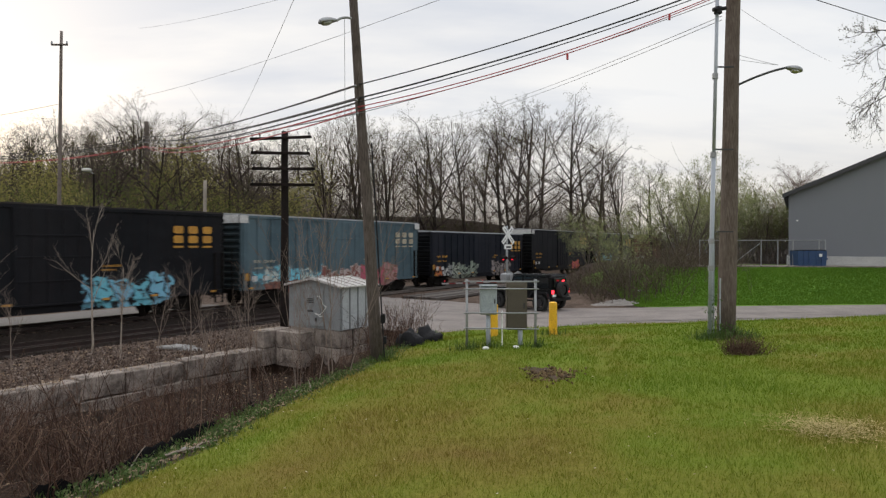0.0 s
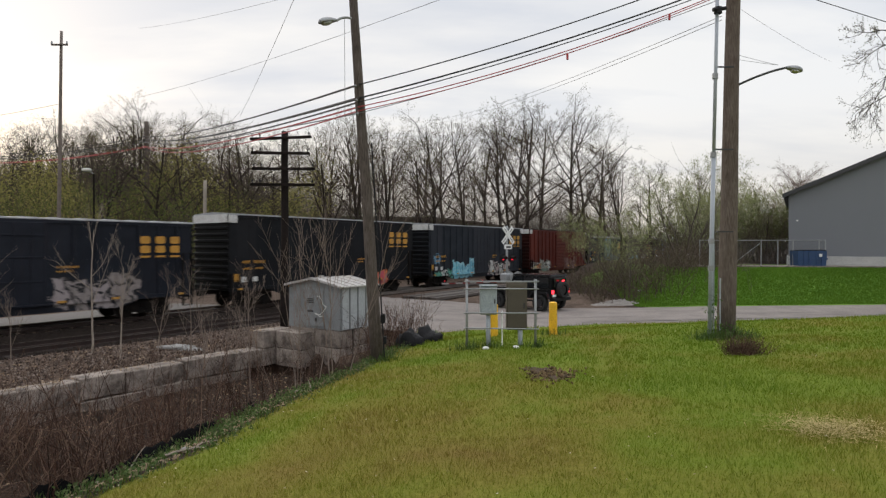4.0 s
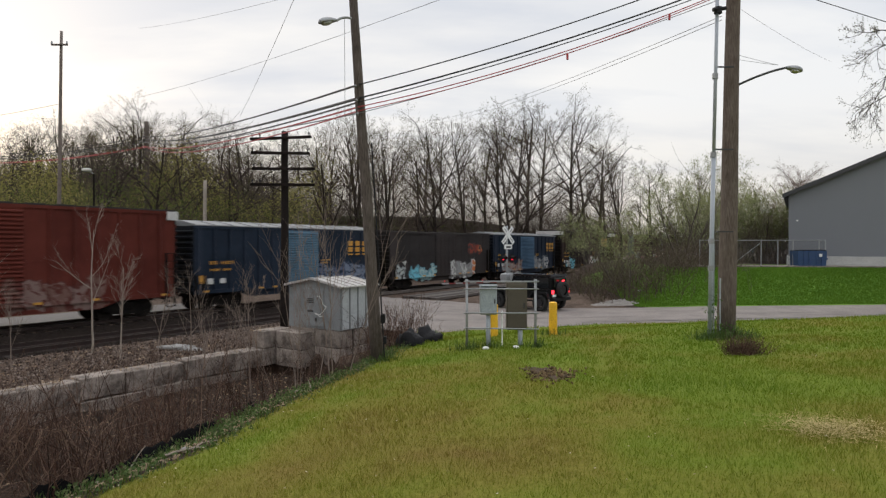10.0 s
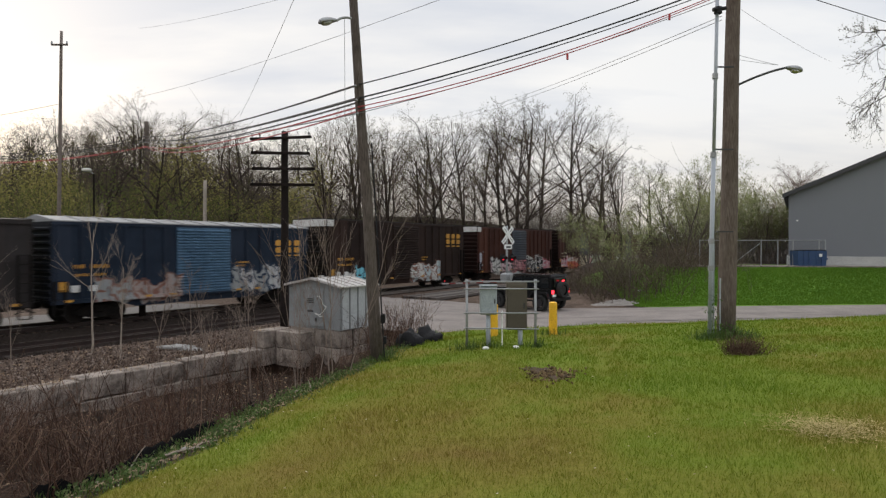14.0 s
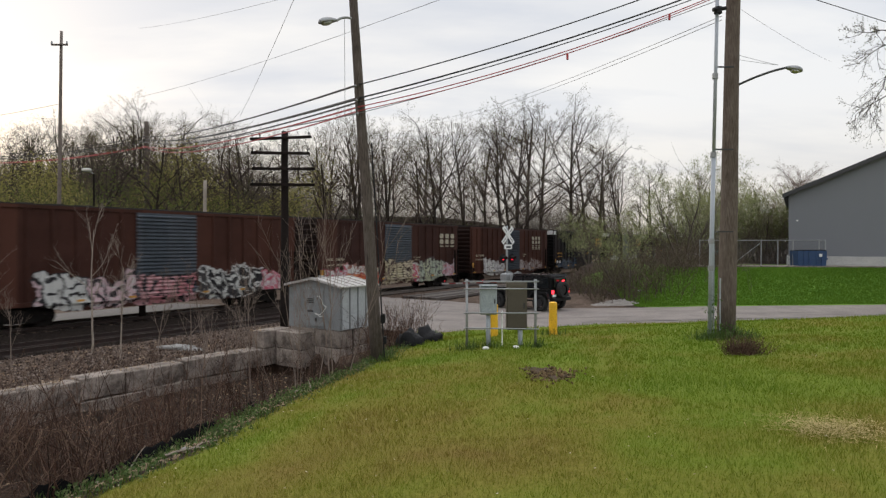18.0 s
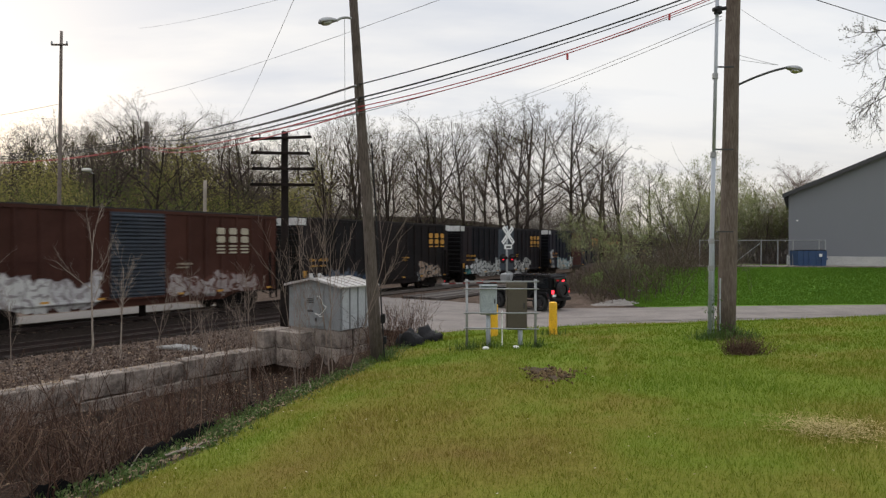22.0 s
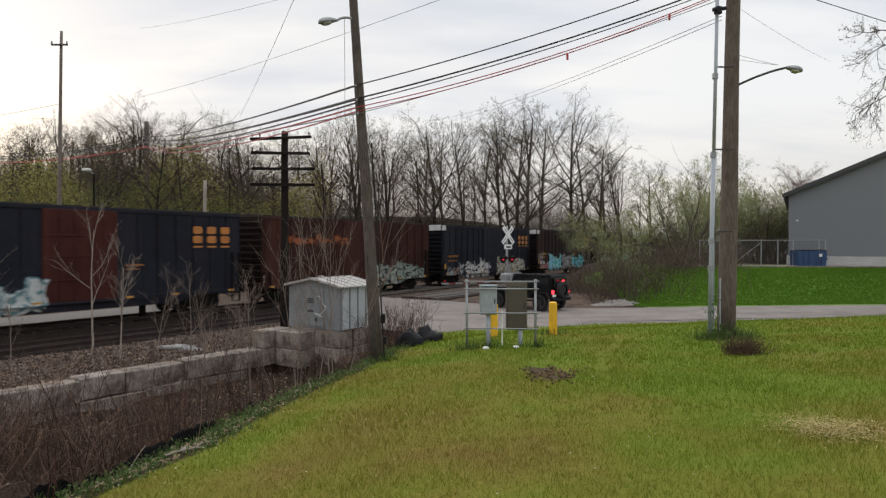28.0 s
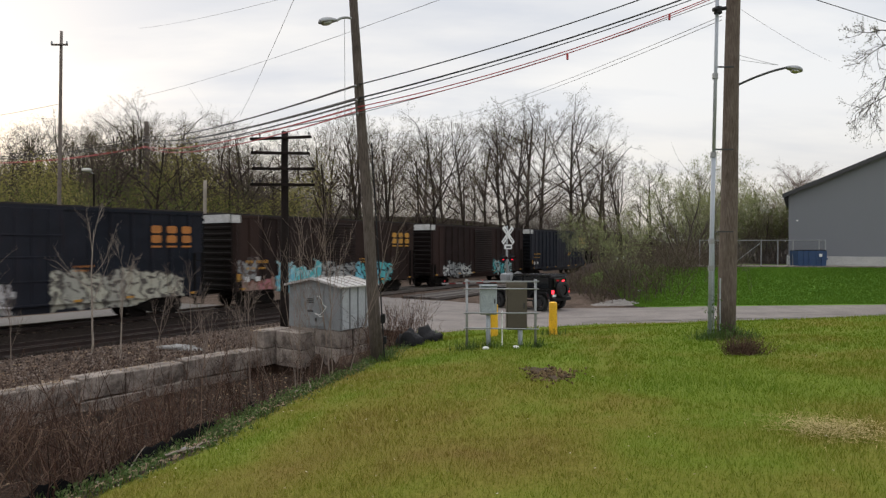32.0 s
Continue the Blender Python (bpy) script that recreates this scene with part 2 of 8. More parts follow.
M_LEAFLITTER = island_mat("dry_leaves", [(0.16, 0.10, 0.06), (0.30, 0.22, 0.14), (0.10, 0.07, 0.05)])

# ---- the lie of the land ----
# the railway runs along UX, UY; ALONG is metres along it, OFF metres from the train's near side towards the lawn
UX, UY = 0.5599, 0.8285
TURN = math.degrees(math.atan2(UY, UX))
FX, FY = -17.22, 23.23


def rail_xy(along, off):
    return FX + UX * along + UY * off, FY + UY * along - UX * off


def rail_of(x, y):
    return UX * (x - FX) + UY * (y - FY), UY * (x - FX) - UX * (y - FY)


def lerp_table(t, v):
    if v <= t[0][0]:
        return t[0][1]
    for (a, b), (c, d) in zip(t, t[1:]):
        if v <= c:
            return b + (d - b) * (v - a) / (c - a)
    return t[-1][1]


def sstep(a, b, v):
    k = min(1.0, max(0.0, (v - a) / (b - a)))
    return k * k * (3 - 2 * k)


LAWN_EDGE = [(-40, -6.0), (2, -4.9), (6.2, -4.15), (7.6, -3.5), (12, -2.75), (14.0, -2.1), (16, -1.7), (19, -1.2), (21.8, -0.6), (23.5, -0.4)]
ROAD_NEAR = [(-9.0, 35.5), (-6.0, 30.0), (-3.6, 25.6), (-1.8, 23.6), (-0.6, 23.1), (2.0, 24.2), (6.0, 25.3), (20.0, 26.2), (60.0, 28.6), (200.0, 36.0)]
ROAD_FAR = [(-9.0, 43.0), (0.5, 36.5), (4.0, 33.2), (7.0, 32.0), (12.0, 31.6), (25.0, 32.8), (60.0, 36.0), (200.0, 44.0)]


def road_z(x):
    return 0.03 + 0.021 * max(0.0, min(x, 13) - 5)


def ground(x, y):
    """Height of the land, and how much of it is lawn, gravel or bare thicket soil."""
    along, off = rail_of(x, y)
    lawn = 1.8 - 0.068 * y
    if x > 1:
        lawn += 0.037 * (min(x, 30) - 1) * sstep(30, 22, y)
    else:
        lawn -= 0.08 * min(1 - x, 7) + 0.012 * min(1 - x, 7) ** 2
    if y < 0:
        lawn = min(lawn, 2.6)
    lawn += 0.025 * noise.noise((x * 0.5, y * 0.5, 3)) + 0.012 * noise.noise((x * 2, y * 2, 9))
    grass, gravel = 1.0, 0.0
    edge = lerp_table(LAWN_EDGE, y)
    z = lawn
    yn, yf = lerp_table(ROAD_NEAR, x), lerp_table(ROAD_FAR, x)
    # beyond the lawn's near part the land meets the road
    k = sstep(yn - 5.0, yn - 0.3, y)
    z = z * (1 - k) + (road_z(x) + 0.02) * k
    if y > yn - 0.1:
        z = road_z(x) - 0.03
        grass = 0.0
    if y > yf - 0.3:
        up = sstep(9, 15, x)
        z = road_z(x) * (1 - sstep(0, 6, y - yf)) + up * 1.9 * sstep(0.0, 5.6, y - yf) + 0.35 * (1 - up) * sstep(0, 6, y - yf)
        grass = sstep(9.5, 11.5, x) if y < 48 else (0.25 if x > 11 else 0.0)
        gravel = sstep(10.5, 9.0, x) * sstep(40, 36, y)
    # two wheel ruts running from the dug patch to the road
    if 9.5 < y < 22 and 0.5 < x < 6.5:
        u = x - (2.05 + 0.26 * (y - 10.6) + 0.018 * (y - 10.6) ** 2)
        rut = max(math.exp(-((u + 0.45) / 0.16) ** 2), math.exp(-((u - 0.75) / 0.16) ** 2)) * sstep(9.8, 11.0, y) * sstep(19.5, 14.5, y)
        z -= 0.05 * rut
        grass -= 0.42 * rut
    # ditch between the lawn and the wall
    d = edge - x
    if d > 0 and y < 23:
        k = sstep(0.0, 1.6 + 1.9 * sstep(13, 9, y), d)
        z = z * (1 - k) + (-1.0 + 0.12 * noise.noise((x, y, 0))) * k
    if y < 23:
        wide = 0.9 * sstep(17.0, 13.5, y) + 0.1
        grass *= 1 - sstep(-wide, 0.35, d)
    # level yard behind the shed
    if along > 4.6 and off > 10.2 and x < edge - 0.6 and y < yn:
        z, grass, gravel = -0.25 + 0.25 * sstep(9, 12, along), 0.0, 0.6
    # railway bed
    if off < 10.35 and not (yn - 0.1 < y < yf and x > -9) or off < 2.4:
        k = 1.0
        bed = -0.20 - 0.12 * sstep(6.0, 9.0, off)
        z = z * (1 - k) + bed * k if x < 9 or off < 6.5 else z
        if off < 6.5 or x < 9:
            gravel, grass = 1.0, 0.0
        if off < -5.0:
            z = -0.25 - 0.2 * sstep(-5, -12, off) + 0.8 * sstep(-14, -40, off) + (14.5 - 5.5 * sstep(-0.38, -0.15, x / max(y, 1)) - 2.0 * sstep(0.0, 0.2, x / max(y, 1)) - 2.5 * sstep(0.2, 0.4, x / max(y, 1))) * sstep(86, 128, y + 0.25 * abs(x)) * sstep(-10, -45, off) + 0.3 * noise.noise((x * 0.1, y * 0.1, 5)) * sstep(-14, -30, off)
            gravel = sstep(-16, -11, off)
            grass = 0.44 * sstep(-14, -24, off) * sstep(0.05, -0.15, x / max(y, 1))
    return z, grass, gravel


def axis(parts):
    out = []
    for a, b, step in parts:
        n = max(1, round((b - a) / step))
        out += [a + (b - a) * i / n for i in range(n)]
    return out + [parts[-1][1]]


GX = axis([(-900, -200, 100), (-200, -120, 20), (-120, -60, 5), (-60, -22, 2.5), (-22, 14, 0.3), (14, 34, 1.0), (34, 70, 4), (70, 200, 26), (200, 900, 100)])
GY = axis([(-300, -20, 40), (-20, 1, 3), (1, 27, 0.3), (27, 46, 0.6), (46, 80, 2.5), (80, 150, 4), (150, 200, 25), (200, 1500, 130)])
gv, g_grass, g_gravel, g_lush = [], [], [], []
for y in GY:
    for x in GX:
        z, a, b = ground(x, y)
        gv.append((x, y, z)); g_grass.append(a); g_gravel.append(b); g_lush.append(1.0 if y > lerp_table(ROAD_FAR, x) - 1.5 else 0.0)
nx = len(GX)
gf = [(j * nx + i, j * nx + i + 1, (j + 1) * nx + i + 1, (j + 1) * nx + i) for j in range(len(GY) - 1) for i in range(nx - 1)]
g_me = mesh_from("ground", gv, gf)
for nm, vals in (("lawn", g_grass), ("gravel", g_gravel), ("lush", g_lush)):
    at = g_me.attributes.new(nm, "FLOAT", "POINT")
    at.data.foreach_set("value", vals)
for p in g_me.polygons:
    p.use_smooth = True


def ground_material():
    m = bpy.data.materials.new("ground_cover")
    m.use_nodes = True
    N, L = m.node_tree.nodes, m.node_tree.links
    bs = N["Principled BSDF"]
    bs.inputs["Roughness"].default_value = 0.95
    bs.inputs["Specular IOR Level"].default_value = 0.15
    tc = N.new("ShaderNodeTexCoord")

    def nz(scale, detail=5, rough=0.6):
        n = N.new("ShaderNodeTexNoise")
        n.inputs["Scale"].default_value, n.inputs["Detail"].default_value, n.inputs["Roughness"].default_value = scale, detail, rough
        L.new(tc.outputs["Object"], n.inputs["Vector"])
        return n.outputs["Fac"]

    def ramp(src, *stops):
        r = N.new("ShaderNodeValToRGB")
        el = r.color_ramp.elements
        for i, (p, c) in enumerate(stops):
            e = el[i] if i < 2 else el.new(p)
            e.position, e.color = p, (*c, 1)
        L.new(src, r.inputs[0])
        return r.outputs["Color"]

    def mix(f, a, b, mode="MIX"):
        x = N.new("ShaderNodeMix"); x.data_type = "RGBA"; x.blend_type = mode
        if isinstance(f, float):
            x.inputs["Factor"].default_value = f
        else:
            L.new(f, x.inputs["Factor"])
        L.new(a, x.inputs["A"]); L.new(b, x.inputs["B"])
        return x.outputs["Result"]

    def edge(attr):
        a = N.new("ShaderNodeAttribute"); a.attribute_name = attr
        s = N.new("ShaderNodeMath"); s.operation = "ADD"
        L.new(a.outputs["Fac"], s.inputs[0])
        o = N.new("ShaderNodeMath"); o.operation = "MULTIPLY_ADD"; o.inputs[1].default_value, o.inputs[2].default_value = 0.8, -0.4
        L.new(nz(3.5), o.inputs[0]); L.new(o.outputs[0], s.inputs[1])
        r = N.new("ShaderNodeMapRange")
        r.inputs["From Min"].default_value, r.inputs["From Max"].default_value = 0.4, 0.6
        L.new(s.outputs[0], r.inputs["Value"])
        return r.outputs[0]

    sx = N.new("ShaderNodeSeparateXYZ")
    L.new(tc.outputs["Object"], sx.inputs[0])

    def slope(axis_, a, b, lo, hi):
        r = N.new("ShaderNodeMapRange"); r.interpolation_type = "SMOOTHSTEP"
        for k_, v_ in (("From Min", a), ("From Max", b), ("To Min", lo), ("To Max", hi)):
            r.inputs[k_].default_value = v_
        L.new(sx.outputs[axis_], r.inputs["Value"])
        return r.outputs[0]

    def plus(p, q):
        a_ = N.new("ShaderNodeMath"); a_.operation = "ADD"
        L.new(p, a_.inputs[0]); L.new(q, a_.inputs[1])
        return a_.outputs[0]

    turf = plus(nz(0.35, 6), plus(slope("X", -3.5, 3.5, -0.10, 0.02), slope("Y", 4.0, 13.0, -0.045, 0.06)))
    lawn = ramp(turf, (0.28, (0.182, 0.136, 0.035)), (0.44, (0.178, 0.166, 0.028)), (0.61, (0.140, 0.188, 0.019)))
    fine = ramp(nz(22, 5, 0.7), (0.3, (0.80, 0.80, 0.76)), (0.7, (1.08, 1.08, 1.04)))
    lawn = mix(1.0, lawn, fine, "MULTIPLY")
    lush = ramp(nz(0.6, 5), (0.3, (0.086, 0.182, 0.021)), (0.65, (0.118, 0.212, 0.026)))
    lawn = mix(edge("lush"), lawn, lush)
    soil = ramp(nz(2.5, 6, 0.7), (0.35, (0.016, 0.011, 0.008)), (0.62, (0.056, 0.037, 0.026)))
    soil = mix(0.8, soil, ramp(nz(30, 3), (0.3, (0.5, 0.5, 0.5)), (0.7, (1.3, 1.3, 1.3))), "MULTIPLY")
    vo = N.new("ShaderNodeTexVoronoi"); vo.inputs["Scale"].default_value = 17
    L.new(tc.outputs["Object"], vo.inputs["Vector"])
    sv = N.new("ShaderNodeSeparateColor"); L.new(vo.outputs["Color"], sv.inputs[0])
    stone = ramp(sv.outputs["Red"], (0.0, (0.044, 0.030, 0.022)), (0.6, (0.098, 0.068, 0.051)), (1.0, (0.20, 0.155, 0.125)))
    stone = mix(0.55, stone, ramp(nz(0.8, 6), (0.35, (0.034, 0.021, 0.015)), (0.6, (0.13, 0.092, 0.07))), "MIX")
    c = mix(edge("gravel"), soil, stone)
    c = mix(edge("lawn"), c, lawn)
    L.new(c, bs.inputs["Base Color"])
    bp = N.new("ShaderNodeBump"); bp.inputs["Strength"].default_value = 0.7; bp.inputs["Distance"].default_value = 0.05
    L.new(nz(26, 4, 0.7), bp.inputs["Height"]); L.new(bp.outputs[0], bs.inputs["Normal"])
    return m


M_GROUND = ground_material()
tagged(part("ground", g_me, M_GROUND), "lawn, gravel railway bed and thicket soil", "ground", kind="structure")

# ---- road ----
M_ROAD = mat("worn_asphalt", (0.205, 0.178, 0.162), 0.9, second=(0.13, 0.112, 0.102), scale=0.7, spread=0.16, bump=0.4, bump_scale=30, amount=0.7)
M_TAR = mat("tar_crack_seal", (0.03, 0.03, 0.032), 0.6, bump=0.1)
road_xs = [-9 + 0.75 * i for i in range(40)] + [21 + 3 * i for i in range(14)] + [63 + 12 * i for i in range(12)]
rv, rf = [], []
ROWS = 12
for x in road_xs:
    a, b = lerp_table(ROAD_NEAR, x), lerp_table(ROAD_FAR, x)
    for j in range(ROWS + 1):
        k = j / ROWS
        y = a + (b - a) * k
        if j in (0, ROWS):
            y += 0.22 * noise.noise((x * 0.9, j, 2))
        rv.append((x, y, road_z(x) + 0.05 * (1 - (2 * k - 1) ** 2) - (0.03 if j in (0, ROWS) else 0)))
for i in range(len(road_xs) - 1):
    for j in range(ROWS):
        a = i * (ROWS + 1) + j
        rf.append((a, a + ROWS + 1, a + ROWS + 2, a + 1))
r_me = mesh_from("road", rv, rf)
for p in r_me.polygons:
    p.use_smooth = True
road = tagged(part("road", r_me, M_ROAD), "worn pinkish grey asphalt road at a level crossing", "road", kind="structure")


def crack(x0, x1, k, w, seed):
    rng = random.Random(seed)
    V, F = [], []
    n = int((x1 - x0) / 0.5)
    for i in range(n + 1):
        x = x0 + (x1 - x0) * i / n
        a, b = lerp_table(ROAD_NEAR, x), lerp_table(ROAD_FAR, x)
        y = a + (b - a) * k + 0.18 * noise.noise((x * 0.4, seed, 0)) + 0.05 * rng.uniform(-1, 1)
        z = road_z(x) + 0.05 * (1 - (2 * k - 1) ** 2) + 0.008
        hw = w * rng.uniform(0.3, 1.0)
        V += [(x, y - hw, z), (x, y + hw, z)]
    for i in range(n):
        F.append((2 * i, 2 * i + 2, 2 * i + 3, 2 * i + 1))
    return mesh_from("crack", V, F)


for x0, x1, k, w, sd in ((6, 16, 0.08, 0.09, 1), (13, 24, 0.35, 0.06, 2), (16, 40, 0.22, 0.07, 3), (3, 9, 0.3, 0.05, 4), (-3, 4, 0.5, 0.07, 5), (-4, 3, 0.25, 0.06, 6)):
    part("tar_seam", crack(x0, x1, k, w, sd), M_TAR, road)

# ---- tracks ----
T_FAR, T_NEAR = -1.6, 4.0


def rail_profile(bm, along0, along1, off):
    pts = [(-0.07, -0.17), (0.07, -0.17), (0.02, -0.14), (0.02, -0.04), (0.037, -0.03), (0.037, 0), (-0.037, 0), (-0.037, -0.03), (-0.02, -0.04), (-0.02, -0.14)]
    ends = []
    for al in (along0, along1):
        ring = []
        for o, z in pts:
            x, y = rail_xy(al, off + o)
            ring.append(bm.verts.new((x, y, z)))
        ends.append(ring)
    n = len(pts)
    for i in range(n):
        bm.faces.new((ends[0][i], ends[0][(i + 1) % n], ends[1][(i + 1) % n], ends[1][i]))
    bm.faces.new(ends[0]); bm.faces.new(list(reversed(ends[1])))
    bmesh.ops.recalc_face_normals(bm, faces=bm.faces)
    return bm


bm = B()
box(bm, -0.11, 0.11, -1.3, 1.3, -0.33, -0.17, 0.012)
TIE_ME = bpy.data.meshes.new("tie")
bm.to_mesh(TIE_ME); bm.free()
tie_verts = [v.co.copy() for v in TIE_ME.vertices]
tie_faces = [tuple(p.vertices) for p in TIE_ME.polygons]


def track(label, centre, near_from, near_to):
    tr = thing("railway_track", label, "track", kind="structure")
    for side in (-0.72, 0.72):
        part("rail", rail_profile(B(), -70, 260, centre + side), M_STEELRAIL, tr, "rusty steel rail")
    rng = random.Random(7 + int(centre))
    V, F = [], []
    al = -40.0
    while al < 110:
        x, y = rail_xy(al, centre)
        m = pose(x, y, rng.uniform(-0.015, 0.01), 0, 0, TURN + rng.uniform(-2, 2))
        if near_from < al < near_to:
            part("tie", TIE_ME, M_TIE, tr, m=m)
        else:
            b = len(V)
            V += [m @ v for v in tie_verts]
            F += [tuple(b + i for i in f) for f in tie_faces]
        al += 0.52
    tagged(part("far_ties", mesh_from("far_ties", V, F), M_TIE, tr), kind="stuff")
    return tr


track("far track of rusty rails on dark ties", T_FAR, -12, 20)
track("empty near track of rusty rails on dark ties", T_NEAR, -14, 42)

# crossing panels between the rails
M_TIMBER = mat("crossing_planks", (0.10, 0.085, 0.075), 0.9, second=(0.05, 0.04, 0.035), scale=5, bump=0.5, per=0.25)
panel = thing("crossing_deck", "worn plank deck between the crossing rails", "crossing deck", kind="structure")
for centre in (T_FAR, T_NEAR):
    for off in (-1.25, -1.0, -0.45, -0.15, 0.15, 0.45, 1.0, 1.25):
        for k in range(3):
            a0 = 22 + k * 5.2
            bm = B()
            x, y = rail_xy(a0 + 2.6, centre + off)
            box(bm, -2.58, 2.58, -0.12, 0.12, -0.15, 0.035, 0.01)
            part("plank", bm, M_TIMBER, panel, m=pose(x, y, 0, 0, 0, TURN))

# dark brown bed strips at the near track and between the two tracks
M_DARKBED = mat("dark_track_bed", (0.010, 0.007, 0.0055), 0.95, second=(0.028, 0.019, 0.015), scale=7, bump=0.9, bump_scale=16, spec=0.1)
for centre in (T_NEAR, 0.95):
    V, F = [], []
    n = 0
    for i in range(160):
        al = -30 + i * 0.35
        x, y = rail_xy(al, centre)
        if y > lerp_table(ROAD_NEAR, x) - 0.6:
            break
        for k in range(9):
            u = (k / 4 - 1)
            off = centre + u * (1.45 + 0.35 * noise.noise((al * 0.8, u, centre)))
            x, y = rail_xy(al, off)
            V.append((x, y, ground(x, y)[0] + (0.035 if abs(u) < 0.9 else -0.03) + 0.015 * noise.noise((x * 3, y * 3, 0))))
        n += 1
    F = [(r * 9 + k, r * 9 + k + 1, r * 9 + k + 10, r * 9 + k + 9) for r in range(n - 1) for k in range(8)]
    tagged(part("track_bed", mesh_from("track_bed", V, F), M_DARKBED), "dark brown ballast bed at the near rails and between the tracks", "track bed", kind="structure")

# pale fresh ballast along and beyond the far track
V, F = [], []
offs = [-0.80, -0.95, -1.25, -1.6, -1.95, -2.25, -2.45, -3.0, -3.8, -4.6, -5.6, -7.0, -8.6]
rows_ = 0
for i in range(190):
    al = -40 + i * 0.45
    x, y = rail_xy(al, T_FAR)
    if y > lerp_table(ROAD_NEAR, x) - 0.6:
        break
    for k, off in enumerate(offs):
        x, y = rail_xy(al, off)
        z = -0.13 if off > -3.2 else -0.13 + 0.035 * (off + 3.2)
        V.append((x, y, z + (-0.12 if k == 0 else 0.03 * noise.noise((x * 2.5, y * 2.5, 1)))))
    rows_ += 1
nk = len(offs)
F = [(r * nk + k, r * nk + k + 1, r * nk + k + nk + 1, r * nk + k + nk) for r in range(rows_ - 1) for k in range(nk - 1)]
M_PALEBALLAST = mat("pale_ballast", (0.135, 0.125, 0.117), 0.95, second=(0.08, 0.073, 0.067), scale=3.0, spread=0.3, bump=0.8, bump_scale=22)
tagged(part("track_bed", mesh_from("track_bed", V, F), M_PALEBALLAST), "pale fresh ballast bed under and beyond the far rails", "track bed", kind="structure")

# ---- retaining wall of concrete blocks ----
wall = thing("retaining_wall", "stained concrete block retaining wall below the tracks", "retaining wall", kind="structure")
blocks = []
for ln in (1.18, 1.78):
    bm = B()
    box(bm, -ln / 2, ln / 2, -0.3, 0.3, 0, 0.585, 0.025)
    me = bpy.data.meshes.new("concrete_block")
    bm.to_mesh(me); bm.free()
    me.materials.append(M_CONCRETE)
    blocks.append((ln, me))
rng = random.Random(4)
for row in range(2):
    al = -17.0 - 0.6 * row
    while al < 3.2:
        ln, me = blocks[1 if rng.random() < 0.6 else 0]
        x, y = rail_xy(al + ln / 2, 10.4 + rng.uniform(-0.06, 0.06))
        part("concrete_block", me, M_CONCRETE, wall, m=pose(x, y, -1.29 + 0.6 * row + 0.028 * rng.uniform(-1, 1), rng.uniform(-1.5, 1.5), rng.uniform(-1, 1), TURN + rng.uniform(-0.8, 0.8)))
        al += ln + 0.02
# raised corner at the wall's end
for al, off, z, dl in ((4.4, 10.55, -0.10, 0), (4.5, 11.6, -0.7, 90), (4.5, 11.6, -0.1, 90), (4.4, 10.55, -0.7, 0)):
    x, y = rail_xy(al, off)
    part("concrete_block", blocks[0][1], M_CONCRETE, wall, m=pose(x, y, z, 0, 0, TURN + dl))

# ---- poles ----
def wood_pole(name, label, base, top, r0, r1, material, group=""):
    b, t = Vector(base), Vector(top)
    th = thing(name, label, "utility pole", Matrix.Translation(b), group)
    bm = B()
    n = 9
    prev = None
    for i in range(n + 1):
        k = i / n
        c = (t - b) * k + Vector((0.02 * noise.noise((k * 3, b.x, 0)), 0.02 * noise.noise((k * 3, b.y, 4)), 0)) * (1 if 0 < i < n else 0)
        if i == 0:
            c = (t - b) * -0.03
        ring = [bm.verts.new(c + Vector((math.cos(a), math.sin(a), 0)) * (r0 + (r1 - r0) * k) * (1 + 0.03 * noise.noise((a, k * 6, b.x)))) for a in [2 * math.pi * j / 14 for j in range(14)]]
        if prev:
            for j in range(14):
                bm.faces.new((prev[j], prev[(j + 1) % 14], ring[(j + 1) % 14], ring[j])).smooth = True
        else:
            bm.faces.new(list(reversed(ring)))
        prev = ring
    bm.faces.new(prev)
    part("pole", bm, material, th)
    return th


def street_lamp(parent_pole, origin, root, elbow, head, length, rise, arm_m=None):
    """An arm of bent tube with a cobra head, in the pole's own space."""
    o = Vector(origin)
    lamp = thing("street_lamp", "grey cobra-head street lamp on a curved arm fixed to a pole", "street lamp", Matrix.Translation(o), "street lamps")
    bm = B()
    pts = [Vector(p) - o for p in (root, elbow, head)]
    curve = [pts[0] * (1 - k) ** 2 + pts[1] * 2 * k * (1 - k) + pts[2] * k * k for k in [i / 8 for i in range(9)]]
    for a, b in zip(curve, curve[1:]):
        cyl(bm, a, b, 0.03, n=8)
    part("arm", bm, arm_m or M_GALV, lamp)
    d = (pts[2] - pts[1]); d.z = 0; d.normalize()
    h = Matrix.Translation(pts[2]) @ Vector((d.x, d.y, rise)).to_track_quat("X", "Z").to_matrix().to_4x4()
    bm = B()
    bmesh.ops.create_uvsphere(bm, u_segments=16, v_segments=10, radius=0.5)
    for v in bm.verts:
        v.co.x = (v.co.x + 0.42) * length
        k = 0.6 + 0.5 * min(1, max(0, v.co.x / length))
        v.co.y *= 0.32 * k
        v.co.z *= (0.26 if v.co.z > 0 else 0.12) * k
    part("housing", smooth(bm), M_GALV, lamp, m=h)
    bm = B()
    bmesh.ops.create_uvsphere(bm, u_segments=12, v_segments=8, radius=0.5)
    for v in bm.verts:
        v.co = Vector((v.co.x * length * 0.5 + 0.52 * length, v.co.y * 0.26, min(0, v.co.z) * 0.10 - 0.035))
    part("lens", smooth(bm), M_LENS, lamp, "clouded glass lens", m=h)
    return lamp


